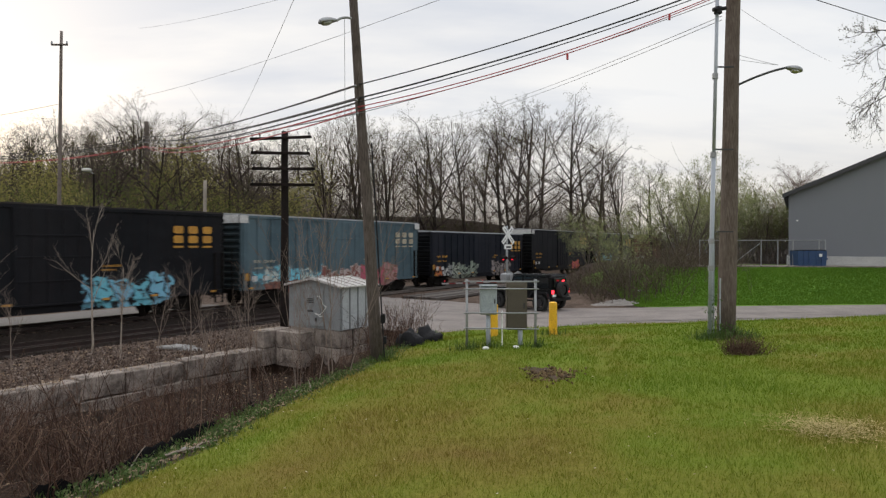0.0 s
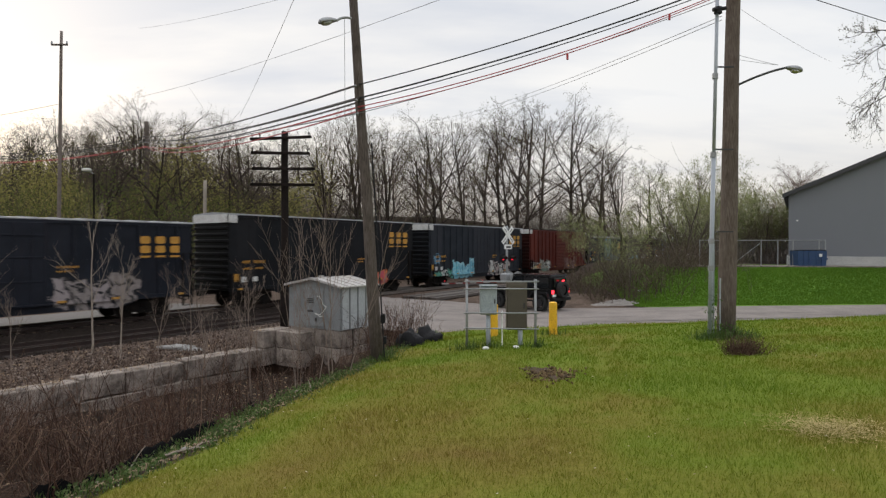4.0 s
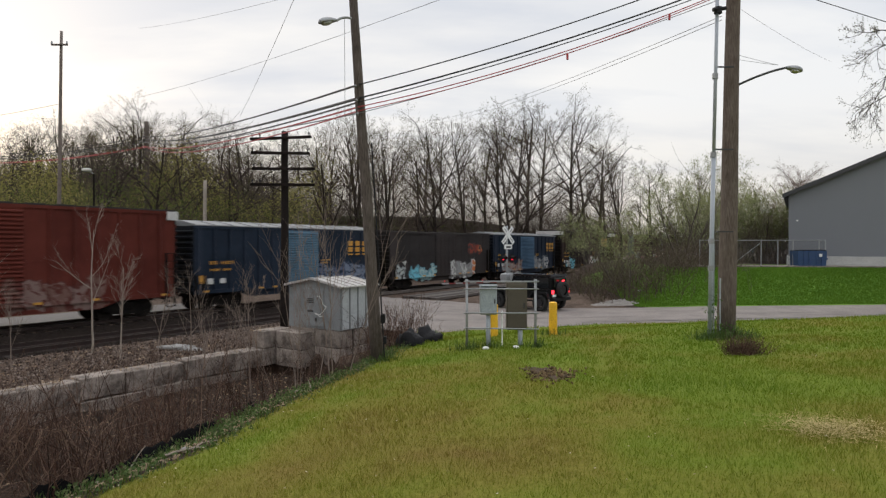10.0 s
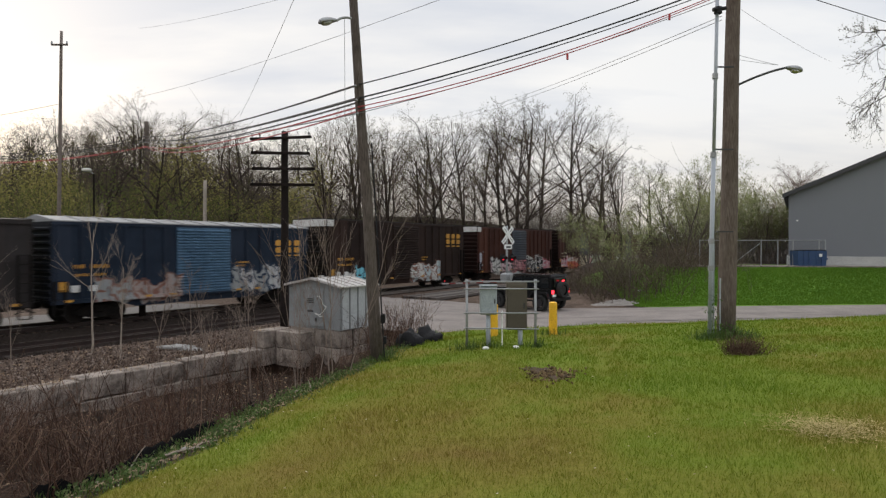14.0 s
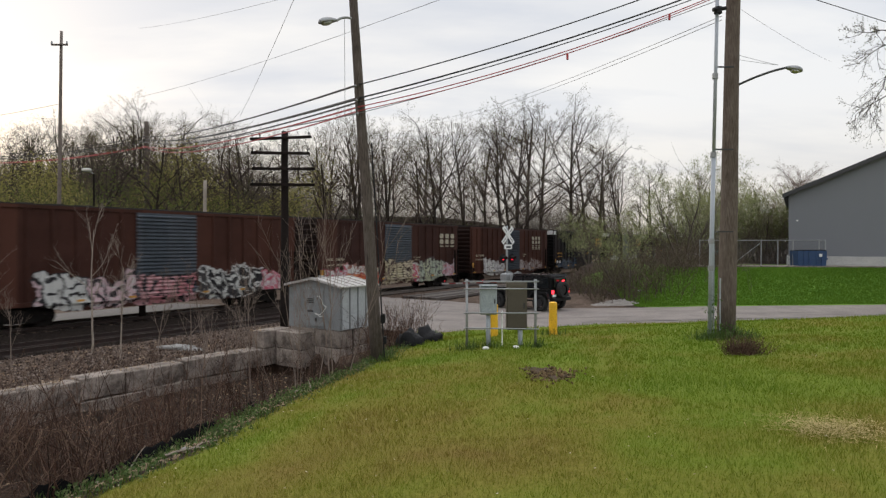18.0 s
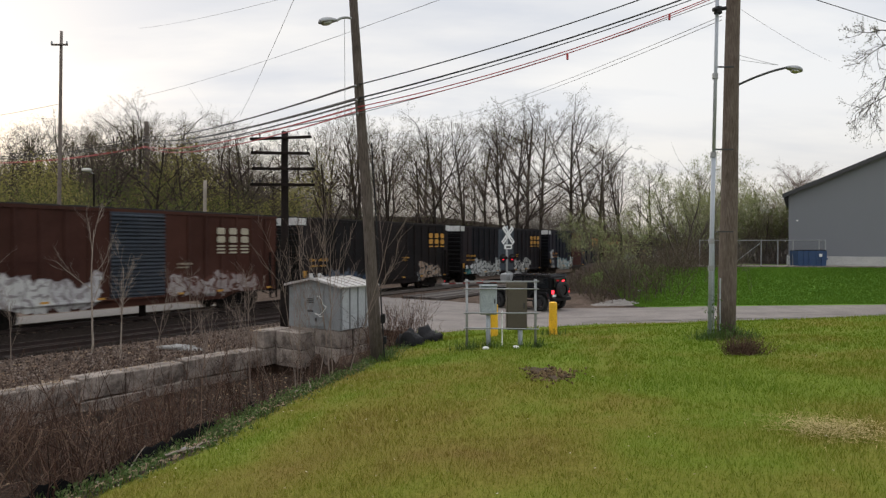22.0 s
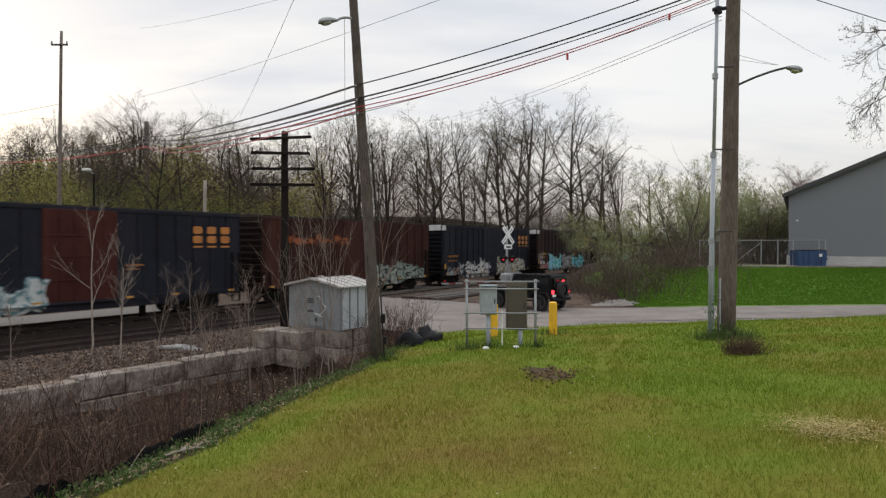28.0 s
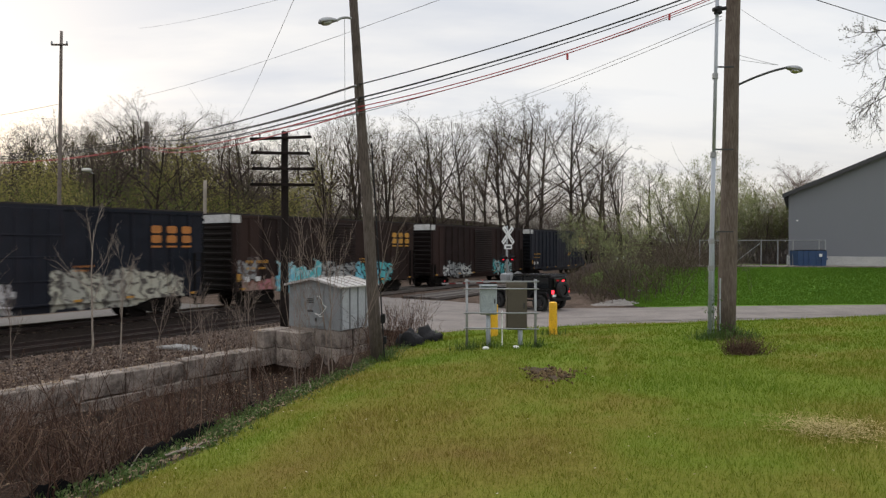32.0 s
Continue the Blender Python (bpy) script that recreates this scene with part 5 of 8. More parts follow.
CARS = [
    (-4.95, 11.15, "smooth", TALL, TALLR, BLACK, 0.2, (None, "plug"), (M_LOGO_Y, 0.86, 3.95), 1, M_ROOF_DARK, [(1.1, 5.2, 0.6, 1.95, (0.20, 0.42, 0.56), Cy, Bk)], "black boxcar with yellow emblem and sky-blue graffiti"),
    (12.15, 28.73, "post", TALL, TALLR, SKYB, 0.25, (None, "plug"), (M_LOGO_W, 0.86, 3.95), 2, M_ROOF_PALE, [(-6.4, -2.6, 0.6, 1.4, Bn, (0.26, 0.09, 0.06), (0.12, 0.05, 0.04)), (-7.2, -2.5, 1.3, 2.15, (0.45, 0.48, 0.44), Cy, (0.10, 0.16, 0.19)), (-2.5, -1.9, 0.7, 2.1, Cy, Wh, SKYB), (-2.0, 1.6, 0.6, 1.95, (0.20, 0.07, 0.06), Bn, (0.42, 0.34, 0.32)), (1.6, 5.6, 0.7, 2.0, (0.34, 0.22, 0.20), Pk, Bn)], "faded blue-grey boxcar with cream emblem and brown graffiti"),
    (30.17, 46.56, "post", 4.48, 4.62, NAVY, 0.2, (None, "plug"), (M_LOGO_Y, 0.80, 3.45), 0, M_ROOF_PALE, [(-6.2, -5.0, 0.6, 1.8, Wh, Gy, Bk), (-5.0, -1.0, 0.65, 2.0, (0.25, 0.29, 0.24), (0.33, 0.36, 0.31), Bk), (-7.6, -6.4, 1.0, 1.9, Wh, Or, Bk), (1.8, 5.4, 0.7, 2.0, (0.24, 0.21, 0.20), (0.3, 0.26, 0.26), Bk)], "lower dark navy boxcar with grey-white graffiti"),
    (48.61, 65.0, "smooth", TALL, TALLR, BLACK, 0.12, (None, "plug"), (M_LOGO_Y, 0.86, 3.95), 1, M_ROOF_PALE, [(3.0, 5.2, 0.6, 1.5, (0.40, 0.08, 0.10), Pk, Or)], "smooth black boxcar with small pink graffiti"),
    (67.33, 83.23, "post", TALL, TALLR, SLATE, 0.25, (None, "plug"), (M_LOGO_Y, 0.86, 3.95), 2, M_ROOF_PALE, [(-4.7, -1.4, 0.6, 2.1, (0.14, 0.32, 0.42), Cy, (0.30, 0.52, 0.58)), (-7.4, -6.6, 1.9, 2.9, (0.10, 0.22, 0.34), (0.14, 0.28, 0.40), SLATE), (1.3, 5.4, 0.65, 2.0, (0.34, 0.28, 0.27), Wh, Bk), (-7.4, -4.8, 0.6, 1.5, Wh, (0.10, 0.30, 0.24), Bk)], "slate grey boxcar with pale roof edge and cyan graffiti"),
    (85.41, 101.31, "post", TALL, TALLR, RED, 0.35, (None, "ribbed"), None, 2, M_ROOF_DARK, [(-7.8, -3.0, 0.75, 1.85, Wh, (0.36, 0.38, 0.34), Bk), (-7.0, -5.2, 0.95, 1.5, Or, Ye, Bk), (-6.0, -3.0, 0.55, 1.0, Wh, (0.20, 0.34, 0.26), Gy), (0.8, 4.8, 0.7, 1.9, (0.15, 0.085, 0.07), (0.19, 0.13, 0.115), (0.09, 0.028, 0.022))], "rusty red boxcar with white graffiti along the sill"),
    (102.43, 116.28, "post", LOW, 4.74, DKBLUE, 0.15, (LBLUE, "ribbed", (-0.9, 1.65)), (M_LOGO_Y, 0.74, 3.35), 0, M_ROOF_SILVER, [(1.6, 6.2, 0.7, 2.2, (0.16, 0.19, 0.25), (0.1, 0.12, 0.18), DKBLUE)], "low dark blue boxcar with light blue ribbed door"),
    (118.1, 132.7, "smooth", 4.4, 4.55, GREYB, 0.3, (None, "plug"), None, 0, M_ROOF_DARK, [(-6.8, -5.4, 0.7, 2.1, (0.34, 0.38, 0.38), Wh, Bk), (-4.9, -1.6, 0.7, 1.8, (0.34, 0.44, 0.44), Cy, (0.12, 0.24, 0.28)), (0.6, 4.4, 0.7, 2.0, Wh, Gy, (0.20, 0.19, 0.19)), (4.2, 4.7, 0.8, 2.0, Or, (0.40, 0.2, 0.1), Wh), (3.6, 5.6, 2.7, 3.5, (0.22, 0.045, 0.03), (0.16, 0.04, 0.03), GREYB), (5.3, 5.8, 2.9, 3.5, Or, (0.40, 0.2, 0.08), GREYB)], "grey-brown smooth boxcar with pale blue graffiti"),
    (133.35, 147.65, "post", LOW, 4.72, DKBLUE, 0.2, ((0.11, 0.21, 0.33), "ribbed"), (M_LOGO_Y, 0.74, 3.35), 0, M_ROOF_SILVER, [(-5.4, -1.3, 0.8, 1.9, (0.30, 0.24, 0.22), Gy, Bn), (1.7, 5.2, 0.9, 2.2, (0.40, 0.40, 0.40), Gy, DKBLUE)], "low dark blue boxcar with blue ribbed door and worn graffiti"),
    (149.5, 165.38, "post", TALL, TALLR, BROWN, 0.4, (BROWN, "ribbed"), (M_LOGO_Y, 0.84, 3.95), 1, M_ROOF_DARK, [(-6.6, -4.0, 0.6, 1.9, Wh, Cy, Bk), (0.6, 4.6, 0.7, 2.0, (0.36, 0.44, 0.46), Wh, Bn)], "dark brown boxcar with ribbed door and white graffiti"),
    (167.88, 184.26, "post", TALL, TALLR, RUSTB, 0.6, (GREYD, "ribbed"), None, 1, M_ROOF_DARK, [(-5.8, -1.6, 0.65, 2.2, (0.50, 0.36, 0.38), Wh, Bk), (1.7, 5.7, 0.65, 2.2, Bk, (0.04, 0.04, 0.042), Wh), (5.7, 7.6, 0.65, 2.1, (0.42, 0.30, 0.32), Wh, Pk), (-7.8, -7.3, 1.2, 3.2, Wh, (0.40, 0.44, 0.52), Gy), (-1.5, 1.5, 0.6, 2.0, (0.45, 0.26, 0.27), (0.40, 0.16, 0.18), Bk)], "rust-brown boxcar with grey ribbed door and bold white graffiti"),
    (186.15, 202.05, "post", TALL, TALLR, (0.06, 0.026, 0.020), 0.55, (GREYD, "ribbed"), (M_LOGO_W, 0.84, 3.95), 0, M_ROOF_DARK, [(-5.6, -2.0, 1.3, 2.1, (0.40, 0.36, 0.28), Wh, (0.25, 0.12, 0.10)), (-7.4, -2.2, 0.6, 1.55, (0.46, 0.11, 0.07), Or, (0.28, 0.05, 0.04)), (-7.6, -5.4, 1.0, 2.0, (0.42, 0.34, 0.36), Wh, Pk), (-1.6, 1.9, 0.65, 2.3, (0.42, 0.37, 0.25), (0.46, 0.40, 0.30), (0.05, 0.03, 0.025)), (1.9, 2.6, 0.65, 2.0, (0.36, 0.16, 0.12), Pk, Wh), (2.6, 6.0, 0.65, 2.3, (0.32, 0.36, 0.29), (0.38, 0.40, 0.28), (0.10, 0.09, 0.09)), (6.0, 7.7, 0.7, 2.2, (0.38, 0.24, 0.26), Pk, (0.42, 0.36, 0.38))], "brown boxcar with orange, yellow and pink graffiti"),
    (204.02, 220.74, "post", TALL, TALLR, RUSTB, 0.55, ((0.06, 0.075, 0.095), "ribbed", (-1.3, 1.25)), (M_LOGO_W, 0.80, 3.95, 2.05), 0, M_ROOF_DARK, [(-5.8, -1.8, 0.65, 2.1, (0.42, 0.41, 0.41), Wh, (0.26, 0.24, 0.24)), (1.5, 6.8, 0.9, 1.9, (0.25, 0.21, 0.20), (0.32, 0.29, 0.28), (0.09, 0.04, 0.03))], "rust-brown boxcar with cream emblem and faded white graffiti"),
    (222.4, 238.3, "post", TALL, TALLR, (0.013, 0.012, 0.013), 0.4, (None, "plug"), (M_LOGO_Y, 0.86, 3.95), 2, M_ROOF_DARK, [(-7.4, -1.6, 0.6, 1.8, (0.03, 0.05, 0.085), (0.08, 0.10, 0.13), Bk), (4.0, 7.0, 0.8, 2.0, (0.30, 0.22, 0.16), Gy, Bk)], "black boxcar with dull blue graffiti"),
    (240.67, 256.43, "post", TALL, TALLR, (0.015, 0.016, 0.021), 0.5, (GREYD, "plug"), (M_LOGO_Y, 0.86, 3.95), 1, M_ROOF_DARK, [(-6.2, -1.2, 0.6, 2.1, (0.38, 0.39, 0.38), (0.44, 0.45, 0.44), (0.09, 0.09, 0.09)), (1.9, 5.3, 0.8, 2.0, (0.33, 0.33, 0.32), Wh, Bk), (-7.6, -6.4, 0.6, 1.6, (0.25, 0.12, 0.05), (0.05, 0.16, 0.16), Bk)], "dark navy boxcar with grey door and silver graffiti"),
    (258.6, 274.8, "post", TALL, TALLR, NAVY, 0.45, ((0.085, 0.022, 0.016), "plug"), (M_LOGO_O, 0.86, 3.95), 1, M_ROOF_DARK, [(-5.8, -1.4, 0.6, 1.95, (0.48, 0.51, 0.50), (0.44, 0.42, 0.38), (0.12, 0.22, 0.24)), (-7.7, -7.0, 0.9, 3.4, (0.36, 0.37, 0.37), Wh, NAVY), (-7.6, -6.4, 0.7, 2.2, (0.25, 0.14, 0.10), Gy, NAVY)], "navy boxcar with rust-red door and white graffiti"),
    (276.4, 292.5, "post", TALL, TALLR, (0.052, 0.017, 0.012), 0.5, (None, "plug"), None, 0, M_ROOF_DARK, [(-6.4, -1.2, 3.62, 3.98, (0.24, 0.065, 0.02), (0.26, 0.08, 0.03), (0.06, 0.02, 0.015)), (-4.2, -0.4, 0.75, 1.2, (0.30, 0.33, 0.28), Ye, Bk), (1.0, 7.6, 0.70, 2.1, (0.20, 0.24, 0.21), (0.30, 0.33, 0.29), Bk)], "dark maroon boxcar with faded orange lettering bars"),
    (294.6, 310.5, "post", TALL, TALLR, NAVY, 0.3, (None, "plug"), (M_LOGO_O, 0.84, 3.95), 1, M_ROOF_DARK, [(-4.4, -0.4, 0.6, 2.15, Wh, (0.46, 0.44, 0.44), Bk), (1.0, 7.0, 0.65, 2.25, (0.44, 0.42, 0.34), (0.36, 0.35, 0.30), (0.10, 0.09, 0.08)), (-7.5, -4.8, 0.7, 1.8, (0.22, 0.14, 0.1), Gy, NAVY)], "navy boxcar with bold white graffiti"),
    (312.5, 328.6, "post", TALL, TALLR, (0.034, 0.021, 0.018), 0.4, ((0.030, 0.020, 0.018), "ribbed"), (M_LOGO_Y, 0.80, 3.95), 1, M_ROOF_DARK, [(-7.7, -6.4, 1.5, 2.9, (0.24, 0.20, 0.18), Gy, (0.06, 0.04, 0.035)), (-7.6, -5.2, 0.6, 1.6, (0.36, 0.14, 0.16), (0.30, 0.20, 0.17), Bn), (-5.1, -1.6, 0.7, 2.4, Te, Cy, (0.34, 0.52, 0.54)), (-1.5, 1.5, 0.7, 2.3, (0.34, 0.34, 0.33), Gy, Bk), (1.6, 5.4, 0.8, 2.2, Te, Cy, Bk)], "dark brown boxcar with turquoise graffiti"),
    (330.87, 347.29, "post", TALL, TALLR, (0.036, 0.022, 0.020), 0.4, ((0.035, 0.024, 0.022), "ribbed"), None, 1, M_ROOF_DARK, [(-6.2, -2.0, 0.8, 2.0, Wh, Gy, Bk), (2.0, 5.6, 0.8, 2.1, (0.36, 0.44, 0.44), Te, Bk)], "dark brown boxcar with white and turquoise graffiti"),
    (349.0, 365.1, "post", TALL, TALLR, (0.03, 0.036, 0.05), 0.3, (None, "plug"), (M_LOGO_Y, 0.86, 3.95), 1, M_ROOF_DARK, [], "slate blue boxcar near the end of the string"),
    (366.8, 382.9, "post", TALL, TALLR, BROWN, 0.4, (None, "ribbed"), None, 1, M_ROOF_DARK, [(2, 6, 0.7, 1.8, Wh, Gy, Bk)], "brown boxcar near the end of the string"),
]
TRAIN = [boxcar(spec) for spec in CARS]


def travelled(t):
    """Metres the train has gone along the track at t seconds."""
    return 9.3945 * t + 0.0045 * (t - 16) ** 2


def motions():
    step = 2 / 30
    for car, start, wheelsets in TRAIN:
        rows = []
        for i in range(17):
            t = i * 2.0
            x, y = rail_xy(start - travelled(t), T_FAR)
            rows.append((t, pose(x, y, 0, 0, 0, TURN)))
        walk(car, rows)
        # wheels roll while the car is within sight of the lawn
        t0 = min(max(0.0, (start - 62) / 9.4), 31.9)
        t1 = min(32.0, max(t0 + 0.1, (start + 14) / 9.4))
        times = [0.0] + [round(k * step, 6) for k in range(int(t0 / step) + 1, int(t1 / step))] + [32.0]
        for ws in wheelsets:
            at = ws.matrix_basis.translation.copy()
            first, last = times[1], times[-2]
            rows = []
            for t in times:
                a = -(travelled(min(max(t, first), last)) - travelled(first)) / 0.457
                rows.append((t, Matrix.Translation(at) @ Matrix.Rotation(a, 4, "Y")))
            walk(ws, rows)

# ---- trees ----
def bend(rng, p, d, length, n, wob, rise):
    pts = [p.copy()]
    step = length / n
    d = d.normalized()
    for i in range(n):
        d = (d + Vector((rng.gauss(0, wob), rng.gauss(0, wob), rng.gauss(0, wob) + rise))).normalized()
        p = p + d * step
        pts.append(p.copy())
    return pts, d


def grow(rng, height, r0, limbs, levels, fork=0.35, wide=0.6, stems=1, rise=0.06, vase=0.45):
    """Lines of a bare tree, by level: trunk, limbs, branches, twigs."""
    out = [[] for _ in range(levels + 1)]
    tips = []

    def sprout(p, d, length, radius, lv):
        n = (8, 5, 4, 3, 2)[min(lv, 4)]
        pts, d2 = bend(rng, p, d, length, n, (0.05, 0.13, 0.17, 0.2, 0.2)[min(lv, 4)], rise if lv else 0.02)
        r1 = radius * (0.25 if lv == 0 else 0.35)
        out[lv].append((pts, radius, r1))
        if lv == levels:
            tips.append(pts[-1])
            return
        count = (limbs, 6, 5, 4)[min(lv, 3)]
        lo = fork if lv == 0 else 0.22
        for i in range(count):
            k = lo + (1 - lo) * (i + rng.random() * 0.8) / count
            k = min(k, 0.99)
            f = k * n
            j = min(int(f), n - 1)
            q = pts[j].lerp(pts[j + 1], f - j)
            ax = (pts[j + 1] - pts[j]).normalized()
            side = Vector((rng.gauss(0, 1), rng.gauss(0, 1), rng.gauss(0, 0.4)))
            side = (side - ax * side.dot(ax)).normalized()
            spread = wide * rng.uniform(0.7, 1.3) * (1.15 if lv else 1.0)
            dd = ax * math.cos(spread) + side * math.sin(spread)
            if lv == 0:
                ln = height * rng.uniform(0.32, 0.50) * (1.2 - 0.65 * k)
            else:
                ln = length * rng.uniform(0.38, 0.62) * (1.1 - 0.4 * k)
            sprout(q, dd, ln, max(0.011 if height > 10 else 0.0048, (radius + (r1 - radius) * k) * rng.uniform(0.5, 0.68)), lv + 1)

    for s in range(stems):
        if stems == 1:
            sprout(Vector((0, 0, -0.2)), Vector((rng.gauss(0, 0.03), rng.gauss(0, 0.03), 1)), height * 0.92, r0, 0)
        else:
            a = 2 * math.pi * s / stems + rng.random()
            sprout(Vector((0.25 * math.cos(a), 0.25 * math.sin(a), -0.1)), Vector((vase * math.cos(a), vase * math.sin(a), 1)), height * rng.uniform(0.65, 0.95), r0 * rng.uniform(0.6, 1), 0)
    return out, tips


def leaf_cards(rng, points, each, spread, size):
    V, F = [], []
    for p in points:
        for _ in range(each):
            c = p + Vector((rng.gauss(0, spread), rng.gauss(0, spread), rng.gauss(0, spread)))
            a = Vector((rng.gauss(0, 1), rng.gauss(0, 1), rng.gauss(0, 1))).normalized()
            b = a.cross(Vector((rng.gauss(0, 1), rng.gauss(0, 1), rng.gauss(0, 1)))).normalized()
            s = size * rng.uniform(0.6, 1.4)
            i = len(V)
            V += [c - a * s, c + b * s * 0.45, c + a * s, c - b * s * 0.45]
            F.append((i, i + 1, i + 2, i + 3))
    return V, F


def tree_meshes(seed, height, r0, limbs, levels, leaf=(0, 0.2, 0.1), sides=6, **kw):
    rng = random.Random(seed)
    lv, tips = grow(rng, height, r0, limbs, levels, **kw)
    V, F = tubes(lv[0] + lv[1], sides)
    trunk = mesh_from("trunk", V, F)
    for p in trunk.polygons:
        p.use_smooth = True
    V, F = tubes([l for q in lv[2:-1] for l in q] or lv[-1], 3)
    if len(lv) > 3:
        V2, F2 = tubes(lv[-1], 2)
        b = len(V)
        V += V2
        F += [tuple(b + i for i in f) for f in F2[::2]]
    crown = mesh_from("crown", V, F)
    leaves = None
    if leaf[0]:
        V, F = leaf_cards(rng, tips, leaf[0], leaf[1], leaf[2])
        leaves = mesh_from("leaves", V, F)
    return trunk, crown, leaves


def plant(name, meshes, label, x, y, z, turn, size, bark, twig, leafm=None, group="trees of the wood", category="tree", tilt=0):
    t = thing(name, label, category, Matrix.LocRotScale((x, y, z), Euler((radians(tilt), 0, radians(turn))), (size, size, size)), group)
    part("trunk", meshes[0], bark, t)
    part("crown", meshes[1], twig, t)
    if meshes[2] is not None and leafm is not None:
        part("leaves", meshes[2], leafm, t)
    return t


TREES = [tree_meshes(11 + i, 20, 0.30, 12, 4, leaf=(1, 0.15, 0.07), fork=(0.26, 0.36, 0.30, 0.22, 0.40)[i], wide=(0.78, 0.7, 0.85, 0.9, 0.72)[i], rise=0.045) for i in range(5)]
SHRUBS = [tree_meshes(41 + i, 5, 0.06, 5, 3, leaf=(3, 0.28, 0.06), fork=0.15, wide=0.55, stems=5, sides=3) for i in range(3)]
VASES = [tree_meshes(61 + i, 20, 0.28, 7, 4, leaf=(1, 0.15, 0.07), fork=0.26, wide=0.66, stems=2, rise=0.045, sides=5, vase=0.30) for i in range(2)]

TOPS = [max(v.co.z for v in t[1].vertices) for t in TREES]
# crown line of the wood: bearing and height of the tree tops as seen from the lawn
SKYLINE = [(-0.80, 0.19), (-0.70, 0.215), (-0.60, 0.215), (-0.52, 0.255), (-0.46, 0.23), (-0.36, 0.235), (-0.28, 0.19), (-0.20, 0.23), (-0.10, 0.225), (0.0, 0.225), (0.06, 0.225),
           (0.13, 0.265), (0.17, 0.265), (0.22, 0.245), (0.27, 0.235), (0.30, 0.195), (0.34, 0.16), (0.42, 0.15), (0.47, 0.12), (0.55, 0.105), (0.60, 0.13), (0.66, 0.12), (0.8, 0.10)]
rng = random.Random(21)
for row, (dist, n, dens) in enumerate(((61, 17, 0.9), (75, 21, 1.0), (92, 22, 0.98), (110, 14, 0.88))):
    for i in range(n):
        k = (i + rng.uniform(0.1, 0.9)) / n
        bear = -0.84 + 1.30 * k
        if row == 0 and bear > 0.36 or bear < -0.60 and row == 0:
            continue
        d = dist + rng.uniform(-5, 5)
        top = 3.4 + lerp_table(SKYLINE, bear) * d * dens * rng.uniform(0.9, 1.06)
        x, y = bear * d, d
        if -7 < rail_of(x, y)[1] < 8:
            continue
        gz = ground(x, y)[0]
        v = rng.randrange(5)
        plant("bare_tree", TREES[v], "tall bare woodland tree with fine spring twigs", x, y, gz, rng.uniform(0, 360), (top - gz) / TOPS[v], M_BARK, M_TWIG, M_BUD, tilt=rng.uniform(-4, 4))

for bear, d, rise, v in ((-0.51, 75, 0.25, 0), (-0.545, 82, 0.225, 3), (-0.62, 84, 0.222, 4), (-0.70, 82, 0.215, 1)):
    x, y = bear * d, d
    gz = ground(x, y)[0]
    plant("bare_tree", TREES[v], "tall bare woodland tree with a rounded crown of fine twigs", x, y, gz, 130 * v + 400 * bear, (3.4 + rise * d - gz) / TOPS[v], M_BARK, M_TWIG, M_BUD)

# wide forked trees beyond the rails, where the wood comes down to the crossing
VTOPS = [max(v.co.z for v in t[1].vertices) for t in VASES]
for i, (bear, d, rise) in enumerate(((0.100, 88, 0.25), (0.135, 100, 0.265), (0.215, 112, 0.255), (0.240, 119, 0.235), (0.272, 126, 0.165), (0.298, 136, 0.135), (0.330, 144, 0.10), (0.372, 158, 0.09))):
    x, y = bear * d, d
    gz = ground(x, y)[0]
    plant("bare_tree", TREES[(i * 2 + 1) % 5], "wide forked bare tree beyond the rails", x, y, gz, 70 * i, (3.4 + rise * d - gz) / TOPS[(i * 2 + 1) % 5], M_BARK, M_TWIG, M_BUD, tilt=rng.uniform(-4, 4))

# low growth and scrub along the wood's edge, thick below and open above
def scrub(name, label, seeds, places, material_twig, material_leaf):
    V, F, LV, LF = [], [], [], []
    rng = random.Random(seeds)
    src = []
    for t, c, l in SHRUBS:
        src.append([([v.co.copy() for v in me.vertices], [tuple(p.vertices) for p in me.polygons]) for me in (t, c, l)])
    for x, y, z, s, leafy in places:
        s3 = src[rng.randrange(len(src))]
        m = Matrix.LocRotScale((x, y, z), Euler((0, 0, rng.uniform(0, 6.3))), (s, s, s * rng.uniform(0.8, 1.3)))
        for k in range(3):
            vv, ff = s3[k]
            if k == 2:
                sel = [f for f in ff if rng.random() < leafy]
                b = len(LV)
                used = {}
                for f in sel:
                    for i in f:
                        if i not in used:
                            used[i] = b + len(used)
                            LV.append(m @ vv[i])
                    LF.append(tuple(used[i] for i in f))
            else:
                b = len(V)
                V += [m @ v for v in vv]
                F += [tuple(b + i for i in f) for f in ff]
    t = thing(name, label, "scrub", kind="stuff")
    part("stems", mesh_from("stems", V, F), material_twig, t)
    if LV:
        part("leaves", mesh_from("leaves", LV, LF), material_leaf, t)
    return t


places = []
rng = random.Random(5)
for i in range(86):
    bear = -0.90 + 1.32 * (i + rng.random()) / 86
    d = rng.uniform(48, 84)
    x = bear * d
    al, off = rail_of(x, d)
    if off > -9:
        continue
    size = rng.uniform(0.7, 1.75) * (1.2 if bear < -0.2 else 0.95)
    places.append((x, d, ground(x, d)[0], size, 0.6 if bear < -0.3 else (0.3 if bear < -0.05 else 0.12)))
scrub("wood_scrub", "tangled scrub with young olive leaves below the trees", 3, places, M_TWIG, M_LEAF)

